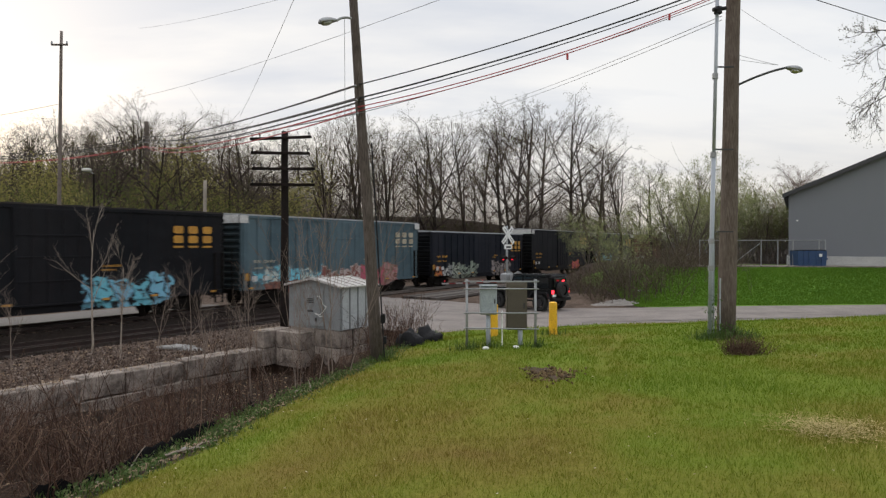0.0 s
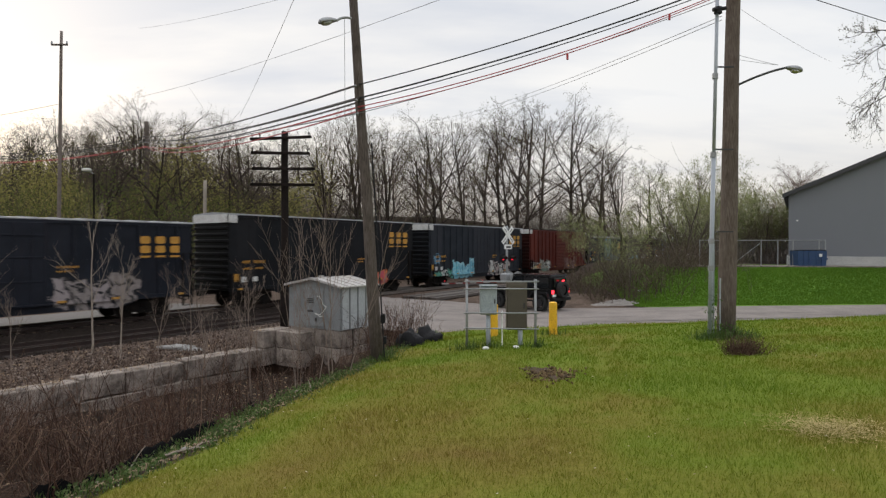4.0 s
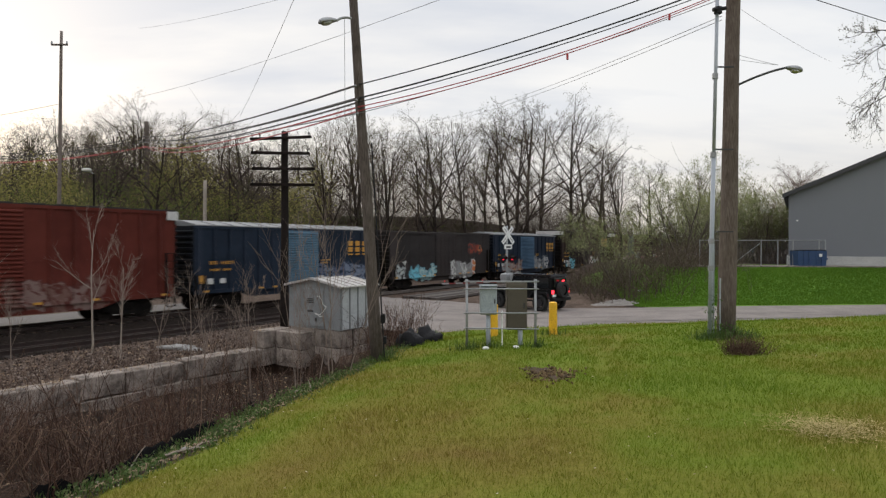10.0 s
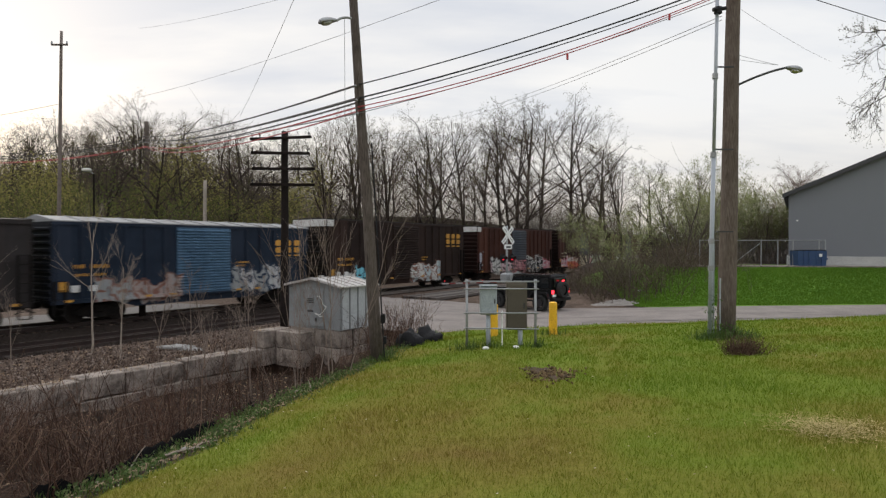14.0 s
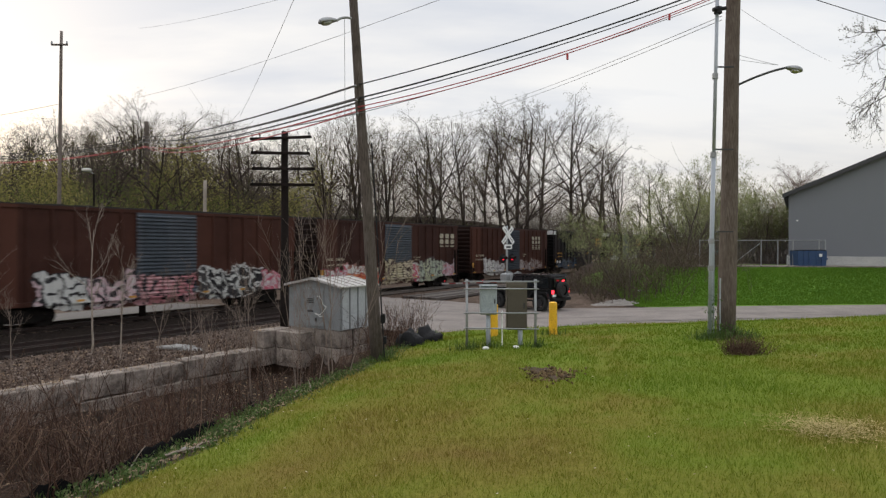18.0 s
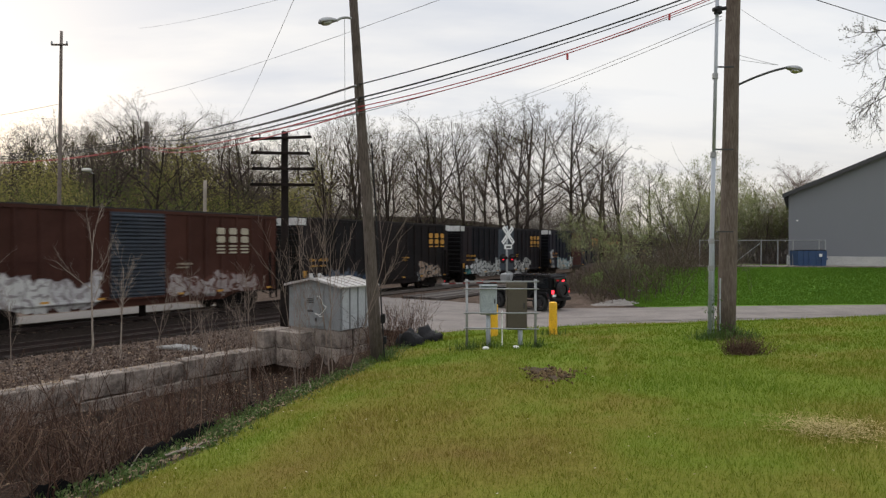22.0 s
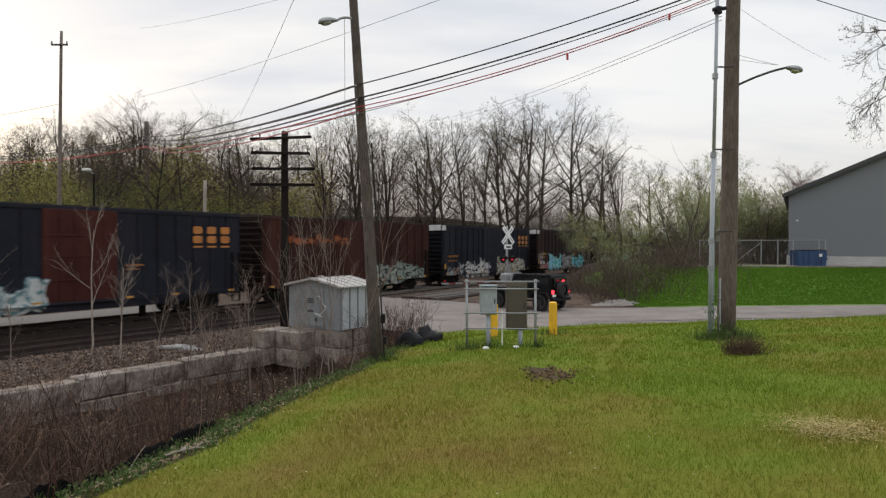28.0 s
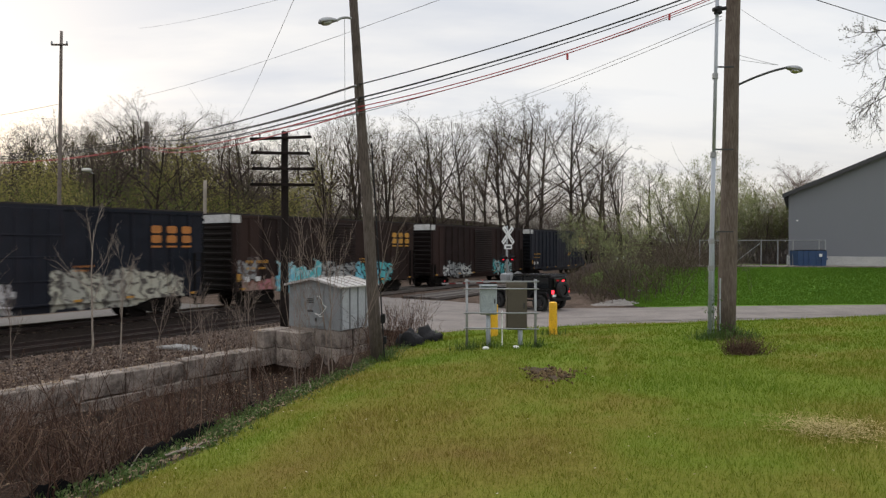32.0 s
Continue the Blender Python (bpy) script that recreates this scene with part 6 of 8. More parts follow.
# fine thicket between and behind the trunks
rng = random.Random(17)
lines = []
for _ in range(10000):
    bear = rng.uniform(-0.92, 0.44) if rng.random() < 0.85 else rng.uniform(-0.38, 0.1)
    d = rng.uniform(66, 125) if bear < 0.1 else rng.uniform(85, 160)
    x = bear * d
    if -7 < rail_of(x, d)[1] < 8:
        continue
    gz = ground(x, d)[0]
    if bear < -0.60 and rng.random() < 0.35:
        continue
    h = rng.uniform(2.0, 8.5) * (0.75 if bear < -0.60 else 1.0) * (1.4 if bear > 0.12 else 1.45 if bear > -0.40 else 1.2 if bear < -0.25 else 1.0) * (0.6 + 0.6 * abs(noise.noise((bear * 9, d * 0.05, 0)) + 0.5))
    pts, dd = bend(rng, Vector((x, d, gz - 0.1)), Vector((rng.gauss(0, 0.2), rng.gauss(0, 0.2), 1)), h, 3, 0.14, 0.0)
    lines.append((pts, 0.06, 0.025))
    for _k in range(4):
        q = pts[rng.randrange(1, 4)]
        lines.append((bend(rng, q, Vector((rng.gauss(0, 0.7), rng.gauss(0, 0.7), 0.8)), h * rng.uniform(0.2, 0.5), 2, 0.2, 0.02)[0], 0.045, 0.02))
for _ in range(3000):
    bear = rng.uniform(-0.92, 0.16)
    d = rng.uniform(106, 142)
    x = bear * d
    if rail_of(x, d)[1] > -12:
        continue
    h = rng.uniform(1.5, 5.5)
    pts, dd = bend(rng, Vector((x, d, ground(x, d)[0] - 0.1)), Vector((rng.gauss(0, 0.2), 0, 1)), h, 3, 0.14, 0.0)
    lines.append((pts, 0.07, 0.03))
    for _k in range(3):
        lines.append((bend(rng, pts[rng.randrange(1, 3)], Vector((rng.gauss(0, 0.7), 0, 0.8)), h * rng.uniform(0.3, 0.6), 2, 0.2, 0.02)[0], 0.05, 0.02))
for _ in range(1500):
    bear = rng.uniform(0.12, 0.37)
    d = rng.uniform(96, 150)
    x = bear * d
    if rail_of(x, d)[1] > -8:
        continue
    h = rng.uniform(5.0, 12.5) * (1.0 if bear < 0.30 else 0.75)
    pts, dd = bend(rng, Vector((x, d, ground(x, d)[0] - 0.1)), Vector((rng.gauss(0, 0.12), 0, 1)), h, 4, 0.10, 0.0)
    lines.append((pts, 0.08, 0.025))
    for _k in range(6):
        lines.append((bend(rng, pts[rng.randrange(1, 4)], Vector((rng.gauss(0, 0.6), 0, 0.8)), h * rng.uniform(0.2, 0.45), 2, 0.2, 0.02)[0], 0.045, 0.018))
V, F = tubes(lines, 2)
tagged(part("thicket", mesh_from("thicket", V, F[::2]), island_mat("thicket_twigs", [(0.052, 0.038, 0.028), (0.105, 0.078, 0.057), (0.078, 0.064, 0.040)])), "dense brown leafless thicket filling the wood", "thicket", kind="stuff")
spots = []
for _ in range(14500):
    bear = -0.19 - 0.71 * rng.random() ** 0.9
    d = rng.uniform(58, 88)
    x = bear * d
    if noise.noise((bear * 14, d * 0.09, 7)) < -0.2:
        continue
    spots.append(Vector((x, d, ground(x, d)[0] + rng.uniform(2.0, 14.0) * (0.75 + 0.5 * noise.noise((bear * 8, 1, 3))))))
V, F = leaf_cards(rng, spots, 6, 0.55, 0.12)
tagged(part("young_foliage", mesh_from("young_foliage", V, F), M_FOLIAGE), "hazy olive-green young foliage in the wood", "foliage", kind="stuff")

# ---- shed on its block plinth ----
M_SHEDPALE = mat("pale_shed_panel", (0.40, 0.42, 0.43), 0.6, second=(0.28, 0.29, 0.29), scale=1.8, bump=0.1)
SX, SY, SZ = -3.37, 19.6, 0.60
plinth = thing("block_plinth", "plinth of stacked concrete blocks under the shed", "plinth", pose(SX, SY, SZ, 0, 0, TURN))
for k, (x, y, z, r) in enumerate(((0.3, 0.6, -0.6, 90), (0.3, 1.8, -0.6, 90), (0.3, 0.62, -1.2, 90), (0.3, 1.82, -1.2, 90), (1.25, 0.3, -0.6, 0), (1.25, 0.3, -1.2, 0), (1.25, 2.1, -0.6, 0), (1.25, 2.1, -1.2, 0), (1.25, 1.2, -0.6, 0))):
    part("concrete_block", blocks[0][1], M_CONCRETE, plinth, m=pose(x, y, z + 0.004, 0, 0, r))
shed = thing("equipment_shed", "grey sheet-metal equipment shed with a low gable roof", "shed", pose(SX, SY, SZ, 0, 0, TURN))
bm = B()
SL, SW, SH, SR = 1.75, 2.45, 1.43, 1.66
prof = [(0, 0), (SW, 0), (SW, SH), (SW / 2, SR), (0, SH)]
a = [bm.verts.new((0, y, z)) for y, z in prof]
b = [bm.verts.new((SL, y, z)) for y, z in prof]
bm.faces.new(a); bm.faces.new(list(reversed(b)))
for i in range(5):
    bm.faces.new((a[i], b[i], b[(i + 1) % 5], a[(i + 1) % 5]))
bmesh.ops.recalc_face_normals(bm, faces=bm.faces)
part("wall", bm, M_SHED, shed)
for x in (0.02, 0.42, 0.82, 1.22, 1.62):
    bm = B(); box(bm, x, x + 0.05, -0.03, 0, 0, SH, 0.008); part("panel_seam", bm, M_SHED, shed)
# panels on this one face use a lighter grey than the walls
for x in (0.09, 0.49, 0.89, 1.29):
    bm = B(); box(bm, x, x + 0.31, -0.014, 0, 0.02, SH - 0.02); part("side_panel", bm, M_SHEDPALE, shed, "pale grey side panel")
bm = B(); box(bm, -0.03, 0, 0.0, 0.06, 0, SH); part("corner_trim", bm, M_SHED, shed)
bm = B(); box(bm, -0.035, 0, 0.75, 1.75, 0.08, 1.35, 0.01); door = part("door", bm, M_SHED, shed)
bm = B(); box(bm, -0.08, -0.03, 1.05, 1.12, 0.25, 0.37, 0.01); part("latch", bm, M_TRIM, door, "dark latch")
for z in (0.98, 0.92, 0.86):
    bm = B(); box(bm, -0.05, -0.034, 1.2, 1.5, z, z + 0.03); part("vent_slat", bm, M_TRIM, door)
bm = B(); box(bm, -0.04, -0.034, 1.22, 1.5, 0.55, 0.62); part("notice_bars", bm, M_TRIM, door)
# sprayed scribble on the door
bm = B()
pts = [(1.05, 1.08), (0.95, 1.12), (0.82, 1.0), (0.78, 0.85), (0.60, 0.76), (0.72, 0.62), (0.90, 0.48), (1.15, 0.52), (0.9, 0.42), (0.7, 0.45)]
for p, q in zip(pts, pts[1:]):
    cyl(bm, (-0.04, p[0], p[1]), (-0.04, q[0], q[1]), 0.012, n=5)
part("paint_scribble", bm, M_WHITE, shed, "white sprayed line")
for s in (0, 1):
    bm = B()
    k = (SR - SH) / (SW / 2)
    pts = [(-0.12, SH - 0.12 * k), (SW / 2, SR), (SW / 2, SR + 0.045), (-0.12, SH - 0.12 * k + 0.045)]
    y_ = [(y if s == 0 else SW - y, z) for y, z in pts]
    a = [bm.verts.new((-0.14, y, z)) for y, z in y_]
    b = [bm.verts.new((SL + 0.1, y, z)) for y, z in y_]
    bm.faces.new(a); bm.faces.new(list(reversed(b)))
    for i in range(4):
        bm.faces.new((a[i], b[i], b[(i + 1) % 4], a[(i + 1) % 4]))
    bmesh.ops.recalc_face_normals(bm, faces=bm.faces)
    rf_ = part("roof", bm, M_SHEDROOF, shed)
    for i in range(6):
        x = -0.1 + i * 0.37
        bm = B()
        ln = math.hypot(SW / 2 + 0.12, (SW / 2 + 0.12) * k)
        box(bm, x - 0.02, x + 0.02, -ln / 2, ln / 2, 0, 0.03, 0, pose(0, (SW / 2 - 0.12) / 2 if s == 0 else SW - (SW / 2 - 0.12) / 2, (SH - 0.12 * k + SR) / 2 + 0.045, math.degrees(math.atan(k)) * (1 if s == 0 else -1)))
        part("roof_seam", bm, M_SHEDROOF, rf_)
bm = B(); cyl(bm, (0.35, SW / 2, SR), (0.35, SW / 2, SR + 0.09), 0.05, n=8); cyl(bm, (0.35, SW / 2, SR + 0.08), (0.35, SW / 2, SR + 0.11), 0.1, n=10)
part("roof_vent", bm, M_SHEDROOF, shed)

# ---- pipe rack with cabinets ----
rack = thing("pipe_rack", "galvanised pipe guard rack around two cabinets", "pipe rack", pose(0.61, 15.31, 0.72))
for x in (0.0, 1.76):
    bm = B(); cyl(bm, (x, 0, -0.1), (x, 0, 1.80), 0.032, n=12); part("post", smooth(bm), M_GALV, rack)
    bm = B(); cyl(bm, (x, 0, 1.79), (x, 0, 1.83), 0.05, 0.03, n=10); part("post_cap", bm, M_GALV, rack)
for z, dz in ((1.77, 0.0), (1.58, 0.0), (0.96, 0.0), (0.58, -0.03)):
    bm = B(); cyl(bm, (-0.08, -0.05, z), (1.84, -0.05, z + dz), 0.018, n=10); part("rail", smooth(bm), M_GALV, rack)
cab = thing("grey_cabinet", "light grey electrical cabinet on a post", "cabinet", pose(1.17, 15.45, 0.72))
bm = B(); box(bm, -0.215, 0.215, -0.12, 0.14, 0.91, 1.64, 0.02); body_ = part("body", bm, M_BOXGREY, cab)
bm = B(); box(bm, -0.20, 0.20, -0.135, -0.12, 0.94, 1.60, 0.008); dr_ = part("door", bm, M_BOXGREY, cab)
bm = B(); box(bm, 0.14, 0.17, -0.16, -0.135, 1.2, 1.32, 0.005); part("handle", bm, M_TRIM, dr_)
bm = B(); box(bm, -0.235, 0.235, -0.15, 0.16, 1.64, 1.67, 0.008); part("lid", bm, M_BOXGREY, cab)
bm = B(); cyl(bm, (0, 0, -0.05), (0, 0, 0.92), 0.06, n=12); part("post", smooth(bm), M_GREYPIPE, cab)
bm = B(); cyl(bm, (0.36, 0, -0.05), (0.36, 0, 1.0), 0.02, n=8); part("conduit", bm, M_WHITE, cab, "thin white conduit")
cab2 = thing("brown_cabinet", "olive-brown electrical cabinet on a post", "cabinet", pose(1.95, 15.9, 0.70))
bm = B(); box(bm, -0.27, 0.27, -0.16, 0.16, 0.48, 1.75, 0.02); part("body", bm, M_BOXBROWN, cab2)
bm = B(); box(bm, -0.25, 0.25, -0.175, -0.16, 0.52, 1.70, 0.008); dr_ = part("door", bm, M_BOXBROWN, cab2)
bm = B(); box(bm, 0.17, 0.20, -0.2, -0.175, 1.05, 1.2, 0.005); part("handle", bm, M_TRIM, dr_)
bm = B(); cyl(bm, (0.1, -0.05, -0.05), (0.1, -0.05, 0.5), 0.062, n=12); part("post", smooth(bm), M_GREYPIPE, cab2)
for x, y in ((1.08, 15.05), (1.85, 15.15)):
    bm = B(); bmesh.ops.create_uvsphere(bm, u_segments=12, v_segments=6, radius=0.09)
    for v in bm.verts:
        v.co.z = max(-0.02, v.co.z * 0.6)
    tagged(part("valve_cover", smooth(bm), M_WHITE, m=pose(x, y, ground(x, y)[0] + 0.02)), "small white plastic valve cover in the grass", "valve cover", group="valve covers")

# ---- bollards ----
def bollard(x, y, h):
    z = ground(x, y)[0]
    b_ = thing("bollard", "yellow steel bollard standing in the grass", "bollard", pose(x, y, z), "bollards")
    bm = B(); cyl(bm, (0, 0, -0.1), (0, 0, h), 0.135, n=20)
    for v in bm.verts:
        if v.co.z > h - 0.01:
            v.co.x *= 0.93; v.co.y *= 0.93
    part("post", bm, M_YELLOW, b_)
    bm = B(); cyl(bm, (0, 0, h), (0, 0, h + 0.03), 0.125, 0.07, n=20); part("cap", bm, M_YELLOW, b_)


bollard(3.44, 18.67, 1.0)
bollard(1.61, 18.9, 1.0)

# ---- crossing signal and gate ----
sig = thing("crossing_signal", "level crossing signal with crossed white boards and red lamps", "crossing signal", pose(3.9, 36.5, 0.05) @ Matrix.Diagonal((1.1, 1.1, 1.1, 1)))
R_ = Matrix.Rotation(radians(42), 4, "Z")
bm = B(); cyl(bm, (0, 0, 0), (0, 0, 4.15), 0.06, n=12); part("mast", smooth(bm), M_GALV, sig)
bm = B(); box(bm, -0.28, 0.28, -0.28, 0.28, -0.05, 0.35, 0.03); part("base", bm, M_GALV, sig)
M_SIGN = mat("sign_white", (0.74, 0.75, 0.75), 0.5, spread=0.06, bump=0.02)
for sg in (-1, 1):
    bm = B(); box(bm, -0.61, 0.61, -0.012, 0.012, -0.115, 0.115, 0.0)
    blade = part("crossed_board", bm, M_SIGN, sig, "white crossed board", m=pose(0, 0, 3.62) @ R_ @ pose(0, -0.09 - 0.03 * sg, 0, 0, sg * 46, 0))
    for k in (-1, 1):
        bm = B()
        for i in range(4):
            box(bm, k * 0.36 - 0.14 + i * 0.075, k * 0.36 - 0.10 + i * 0.075, -0.018, -0.013, -0.028, 0.028)
        part("lettering", bm, M_BLACKPL, blade, "black lettering bars")
bm = B(); box(bm, -0.31, 0.31, -0.01, 0.01, -0.13, 0.13); pl = part("lower_board", bm, M_SIGN, sig, "white plate below the boards", m=pose(0, 0, 2.98) @ R_ @ pose(0, -0.1, 0))
bm = B(); box(bm, -0.2, 0.2, -0.016, -0.011, -0.06, 0.03); part("lettering", bm, M_BLACKPL, pl)
M_REDLAMP = glow("lit_red_lamp", (1.0, 0.03, 0.05), 3.0)
M_REDFLASH = glow("flashing_red_lamp", (1.0, 0.02, 0.06), 1.1)
M_REDDIM = glow("dim_red_lamp", (0.5, 0.01, 0.02), 0.5)
bm = B(); cyl(bm, (-0.42, 0, 0), (0.42, 0, 0), 0.03, n=8); arm_ = part("lamp_arm", bm, M_BLACKPL, sig, m=pose(0, 0, 2.33) @ R_)
for k, lm in ((-1, M_REDFLASH), (1, M_REDFLASH)):
    bm = B(); cyl(bm, (k * 0.36, -0.03, 0), (k * 0.36, -0.05, 0), 0.26, n=22); bg = part("lamp_shield", bm, M_BLACKPL, sig, "round black lamp shield", m=pose(0, 0, 2.33) @ R_)
    bm = B(); cyl(bm, (k * 0.36, -0.06, 0), (k * 0.36, -0.09, 0), 0.085, n=16); part("lens", bm, lm, bg, "red lamp lens")
    bm = B(); cyl(bm, (k * 0.36, -0.05, 0.02), (k * 0.36, -0.28, 0.02), 0.13, n=16, cap=False)
    bmesh.ops.delete(bm, geom=[v for v in bm.verts if v.co.z < -0.05], context="VERTS")
    part("hood", bm, M_BLACKPL, bg)
bm = B(); box(bm, -0.26, 0.26, -0.2, 0.25, 0.95, 1.5, 0.05); part("gate_drive", bm, M_GALV, sig, "pale gate drive box", m=R_)
bm = B()
for y in (-0.34, 0.36):
    prism(bm, [(-0.1, 1.15), (0.75, 1.05), (0.95, 1.2), (0.9, 1.5), (0.6, 1.62), (-0.1, 1.4)], y, y + 0.06)
part("counterweight_arms", bm, M_GALV, sig, m=R_)
gate = thing("gate_arm", "lowered crossing gate arm in red and white bands", "gate arm", pose(3.7, 36.3, 1.2, 0, 0, 184.0))
M_GATEW = mat("dirty_gate_white", (0.30, 0.29, 0.28), 0.7, bump=0.02)
M_GRED = mat("gate_red", (0.16, 0.02, 0.02), 0.5, bump=0.02)
for i in range(9):
    bm = B(); box(bm, i * 0.42, i * 0.42 + 0.42, -0.02, 0.02, -0.04 - 0.012 * i, 0.04 - 0.012 * i); part("band", bm, M_GRED if i % 2 else M_GATEW, gate)
for x in (1.3, 3.6):
    bm = B(); cyl(bm, (x, 0, 0.02), (x, 0, 0.12), 0.03, n=10); part("gate_lamp", bm, M_REDDIM if x < 2 else M_REDDIM, gate, "small red lamp")

# ---- off-road car waiting at the crossing ----
M_CARPAINT = mat("black_car_paint", (0.005, 0.0055, 0.006), 0.3, spread=0.05, bump=0, coat=0.25, spec=0.3)
M_GLASS = mat("dark_window_glass", (0.012, 0.014, 0.016), 0.06, spread=0.02, bump=0, spec=0.8)
M_TYRE = mat("tyre_rubber", (0.014, 0.014, 0.014), 0.9, bump=0.3, bump_scale=60)
M_RIM = mat("dark_rim", (0.05, 0.05, 0.055), 0.4, 0.7, bump=0.02)
M_TOP = mat("car_hard_top", (0.02, 0.02, 0.022), 0.22, spread=0.05, bump=0.02, coat=0.8)
CH = math.degrees(math.atan2(0.69, -0.72))
suv = thing("off_road_car", "black boxy off-road car with brake lamps lit", "car", pose(4.5, 31.85, road_z(4.5) + 0.045, 0, 0, CH))
# along +x is forwards
bm = B(); prism(bm, [(-2.0, 0.62), (1.95, 0.62), (2.0, 0.75), (1.98, 1.05), (0.62, 1.14), (-2.02, 1.14), (-2.04, 0.72)], -0.80, 0.80)
bmesh.ops.bevel(bm, geom=list(bm.edges), offset=0.035, segments=2, affect="EDGES"); part("body", bm, M_CARPAINT, suv)
bm = B(); prism(bm, [(-2.0, 1.13), (0.62, 1.13), (0.38, 1.76), (-1.94, 1.76)], -0.74, 0.74)
bmesh.ops.bevel(bm, geom=list(bm.edges), offset=0.04, segments=2, affect="EDGES"); part("cabin", bm, M_CARPAINT, suv)
bm = B(); prism(bm, [(-2.0, 1.74), (0.45, 1.74), (0.38, 1.84), (-1.96, 1.86)], -0.76, 0.76)
bmesh.ops.bevel(bm, geom=list(bm.edges), offset=0.03, segments=2, affect="EDGES"); part("hard_top", bm, M_TOP, suv)
for s in (-1, 1):
    for x0, x1, x2, x3 in ((-1.85, -1.15, -1.15, -1.82), (-1.03, -0.32, -0.32, -1.03), (-0.2, 0.48, 0.28, -0.2)):
        bm = B(); y = s * 0.742; prism(bm, [(x0, 1.2), (x1, 1.2), (x2, 1.7), (x3, 1.7)], min(y, y + s * 0.012), max(y, y + s * 0.012)); part("side_window", bm, M_GLASS, suv)
    for wx in (-1.38, 1.32):
        bm = B(); y0 = s * 0.62
        prism(bm, [(wx - 0.62, 0.66), (wx - 0.46, 0.98), (wx + 0.46, 0.98), (wx + 0.62, 0.66), (wx + 0.55, 0.66), (wx + 0.42, 0.9), (wx - 0.42, 0.9), (wx - 0.55, 0.66)], min(y0, s * 0.97), max(y0, s * 0.97))
        part("fender_flare", bm, M_BLACKPL, suv)
        w_ = part("wheel", cyl(B(), (0, -0.13, 0), (0, 0.13, 0), 0.2, n=14), M_RIM, suv, m=pose(wx, s * 0.80, 0.43))
        bm = B()
        prev = None
        for a in range(24):
            t = 2 * math.pi * a / 24
            ring = [bm.verts.new((r * math.cos(t), y, r * math.sin(t))) for y, r in ((-0.13, 0.25), (-0.14, 0.38), (-0.10, 0.43), (0.10, 0.43), (0.14, 0.38), (0.13, 0.25))]
            if prev:
                for i in range(5):
                    bm.faces.new((prev[i], prev[i + 1], ring[i + 1], ring[i]))
            else:
                first_ = ring
            prev = ring
        for i in range(5):
            bm.faces.new((prev[i], prev[i + 1], first_[i + 1], first_[i]))
        bmesh.ops.recalc_face_normals(bm, faces=bm.faces)
        TYRE = bpy.data.meshes.new("tyre"); bm.to_mesh(TYRE); bm.free()
        part("tyre", TYRE, M_TYRE, w_)
    bm = B(); box(bm, -2.09, -2.03, min(s * 0.62, s * 0.78), max(s * 0.62, s * 0.78), 0.90, 1.08, 0.01); part("tail_lamp", bm, M_REDLAMP, suv, "lit red tail lamp")
    bm = B(); box(bm, 0.45, 0.6, min(s * 0.8, s * 1.0), max(s * 0.8, s * 1.0), 1.16, 1.34, 0.03); part("wing_mirror", bm, M_BLACKPL, suv)
    bm = B(); box(bm, -1.1, 1.0, min(s * 0.74, s * 0.9), max(s * 0.74, s * 0.9), 0.48, 0.55, 0.01); part("side_step", bm, M_BLACKPL, suv)
bm = B(); box(bm, -2.06, -2.03, -0.55, 0.55, 1.2, 1.66, 0.01); part("rear_window", bm, M_GLASS, suv)
bm = B(); box(bm, -2.2, -2.02, -0.78, 0.78, 0.52, 0.70, 0.03); part("rear_bumper", bm, M_BLACKPL, suv)
bm = B(); box(bm, 1.98, 2.2, -0.8, 0.8, 0.52, 0.72, 0.03); part("front_bumper", bm, M_BLACKPL, suv)
bm = B(); box(bm, -2.08, -2.05, 0.42, 0.72, 0.74, 0.86); part("rear_panel", bm, M_SIGN, suv, "small pale rear panel")
sp = part("spare_wheel", cyl(B(), (-2.06, 0, 1.08), (-2.26, 0, 1.08), 0.2, n=14), M_RIM, suv)
part("tyre", TYRE, M_TYRE, sp, m=pose(-2.18, 0, 1.08, 0, 0, 90))
bm = B(); box(bm, -2.24, -2.2, -0.1, 0.1, 1.52, 1.58); cyl(bm, (-2.2, 0, 1.3), (-2.2, 0, 1.55), 0.02, n=6); part("high_brake_lamp", bm, M_REDLAMP, suv, "lit high brake lamp")
for y in (-0.5, 0.5):
    bm = B(); cyl(bm, (1.99, y, 0.92), (2.03, y, 0.92), 0.1, n=14); part("headlamp", bm, M_LENS, suv)
bm = B(); prism(bm, [(0.64, 1.14), (0.66, 1.14), (0.43, 1.72), (0.41, 1.72)], -0.68, 0.68); part("windscreen", bm, M_GLASS, suv)

# ---- wires ----
def wire(name, label, pts, r, material, sag=0.3, n=14):
    V = []
    lines = []
    for a, b in zip(pts, pts[1:]):
        a, b = Vector(a), Vector(b)
        run = [a.lerp(b, k / n) - Vector((0, 0, sag * 4 * (k / n) * (1 - k / n))) for k in range(n + 1)]
        lines.append((run, r, r))
    V, F = tubes(lines, 5)
    return tagged(part(name, mesh_from(name, V, F), material), label, "cable")


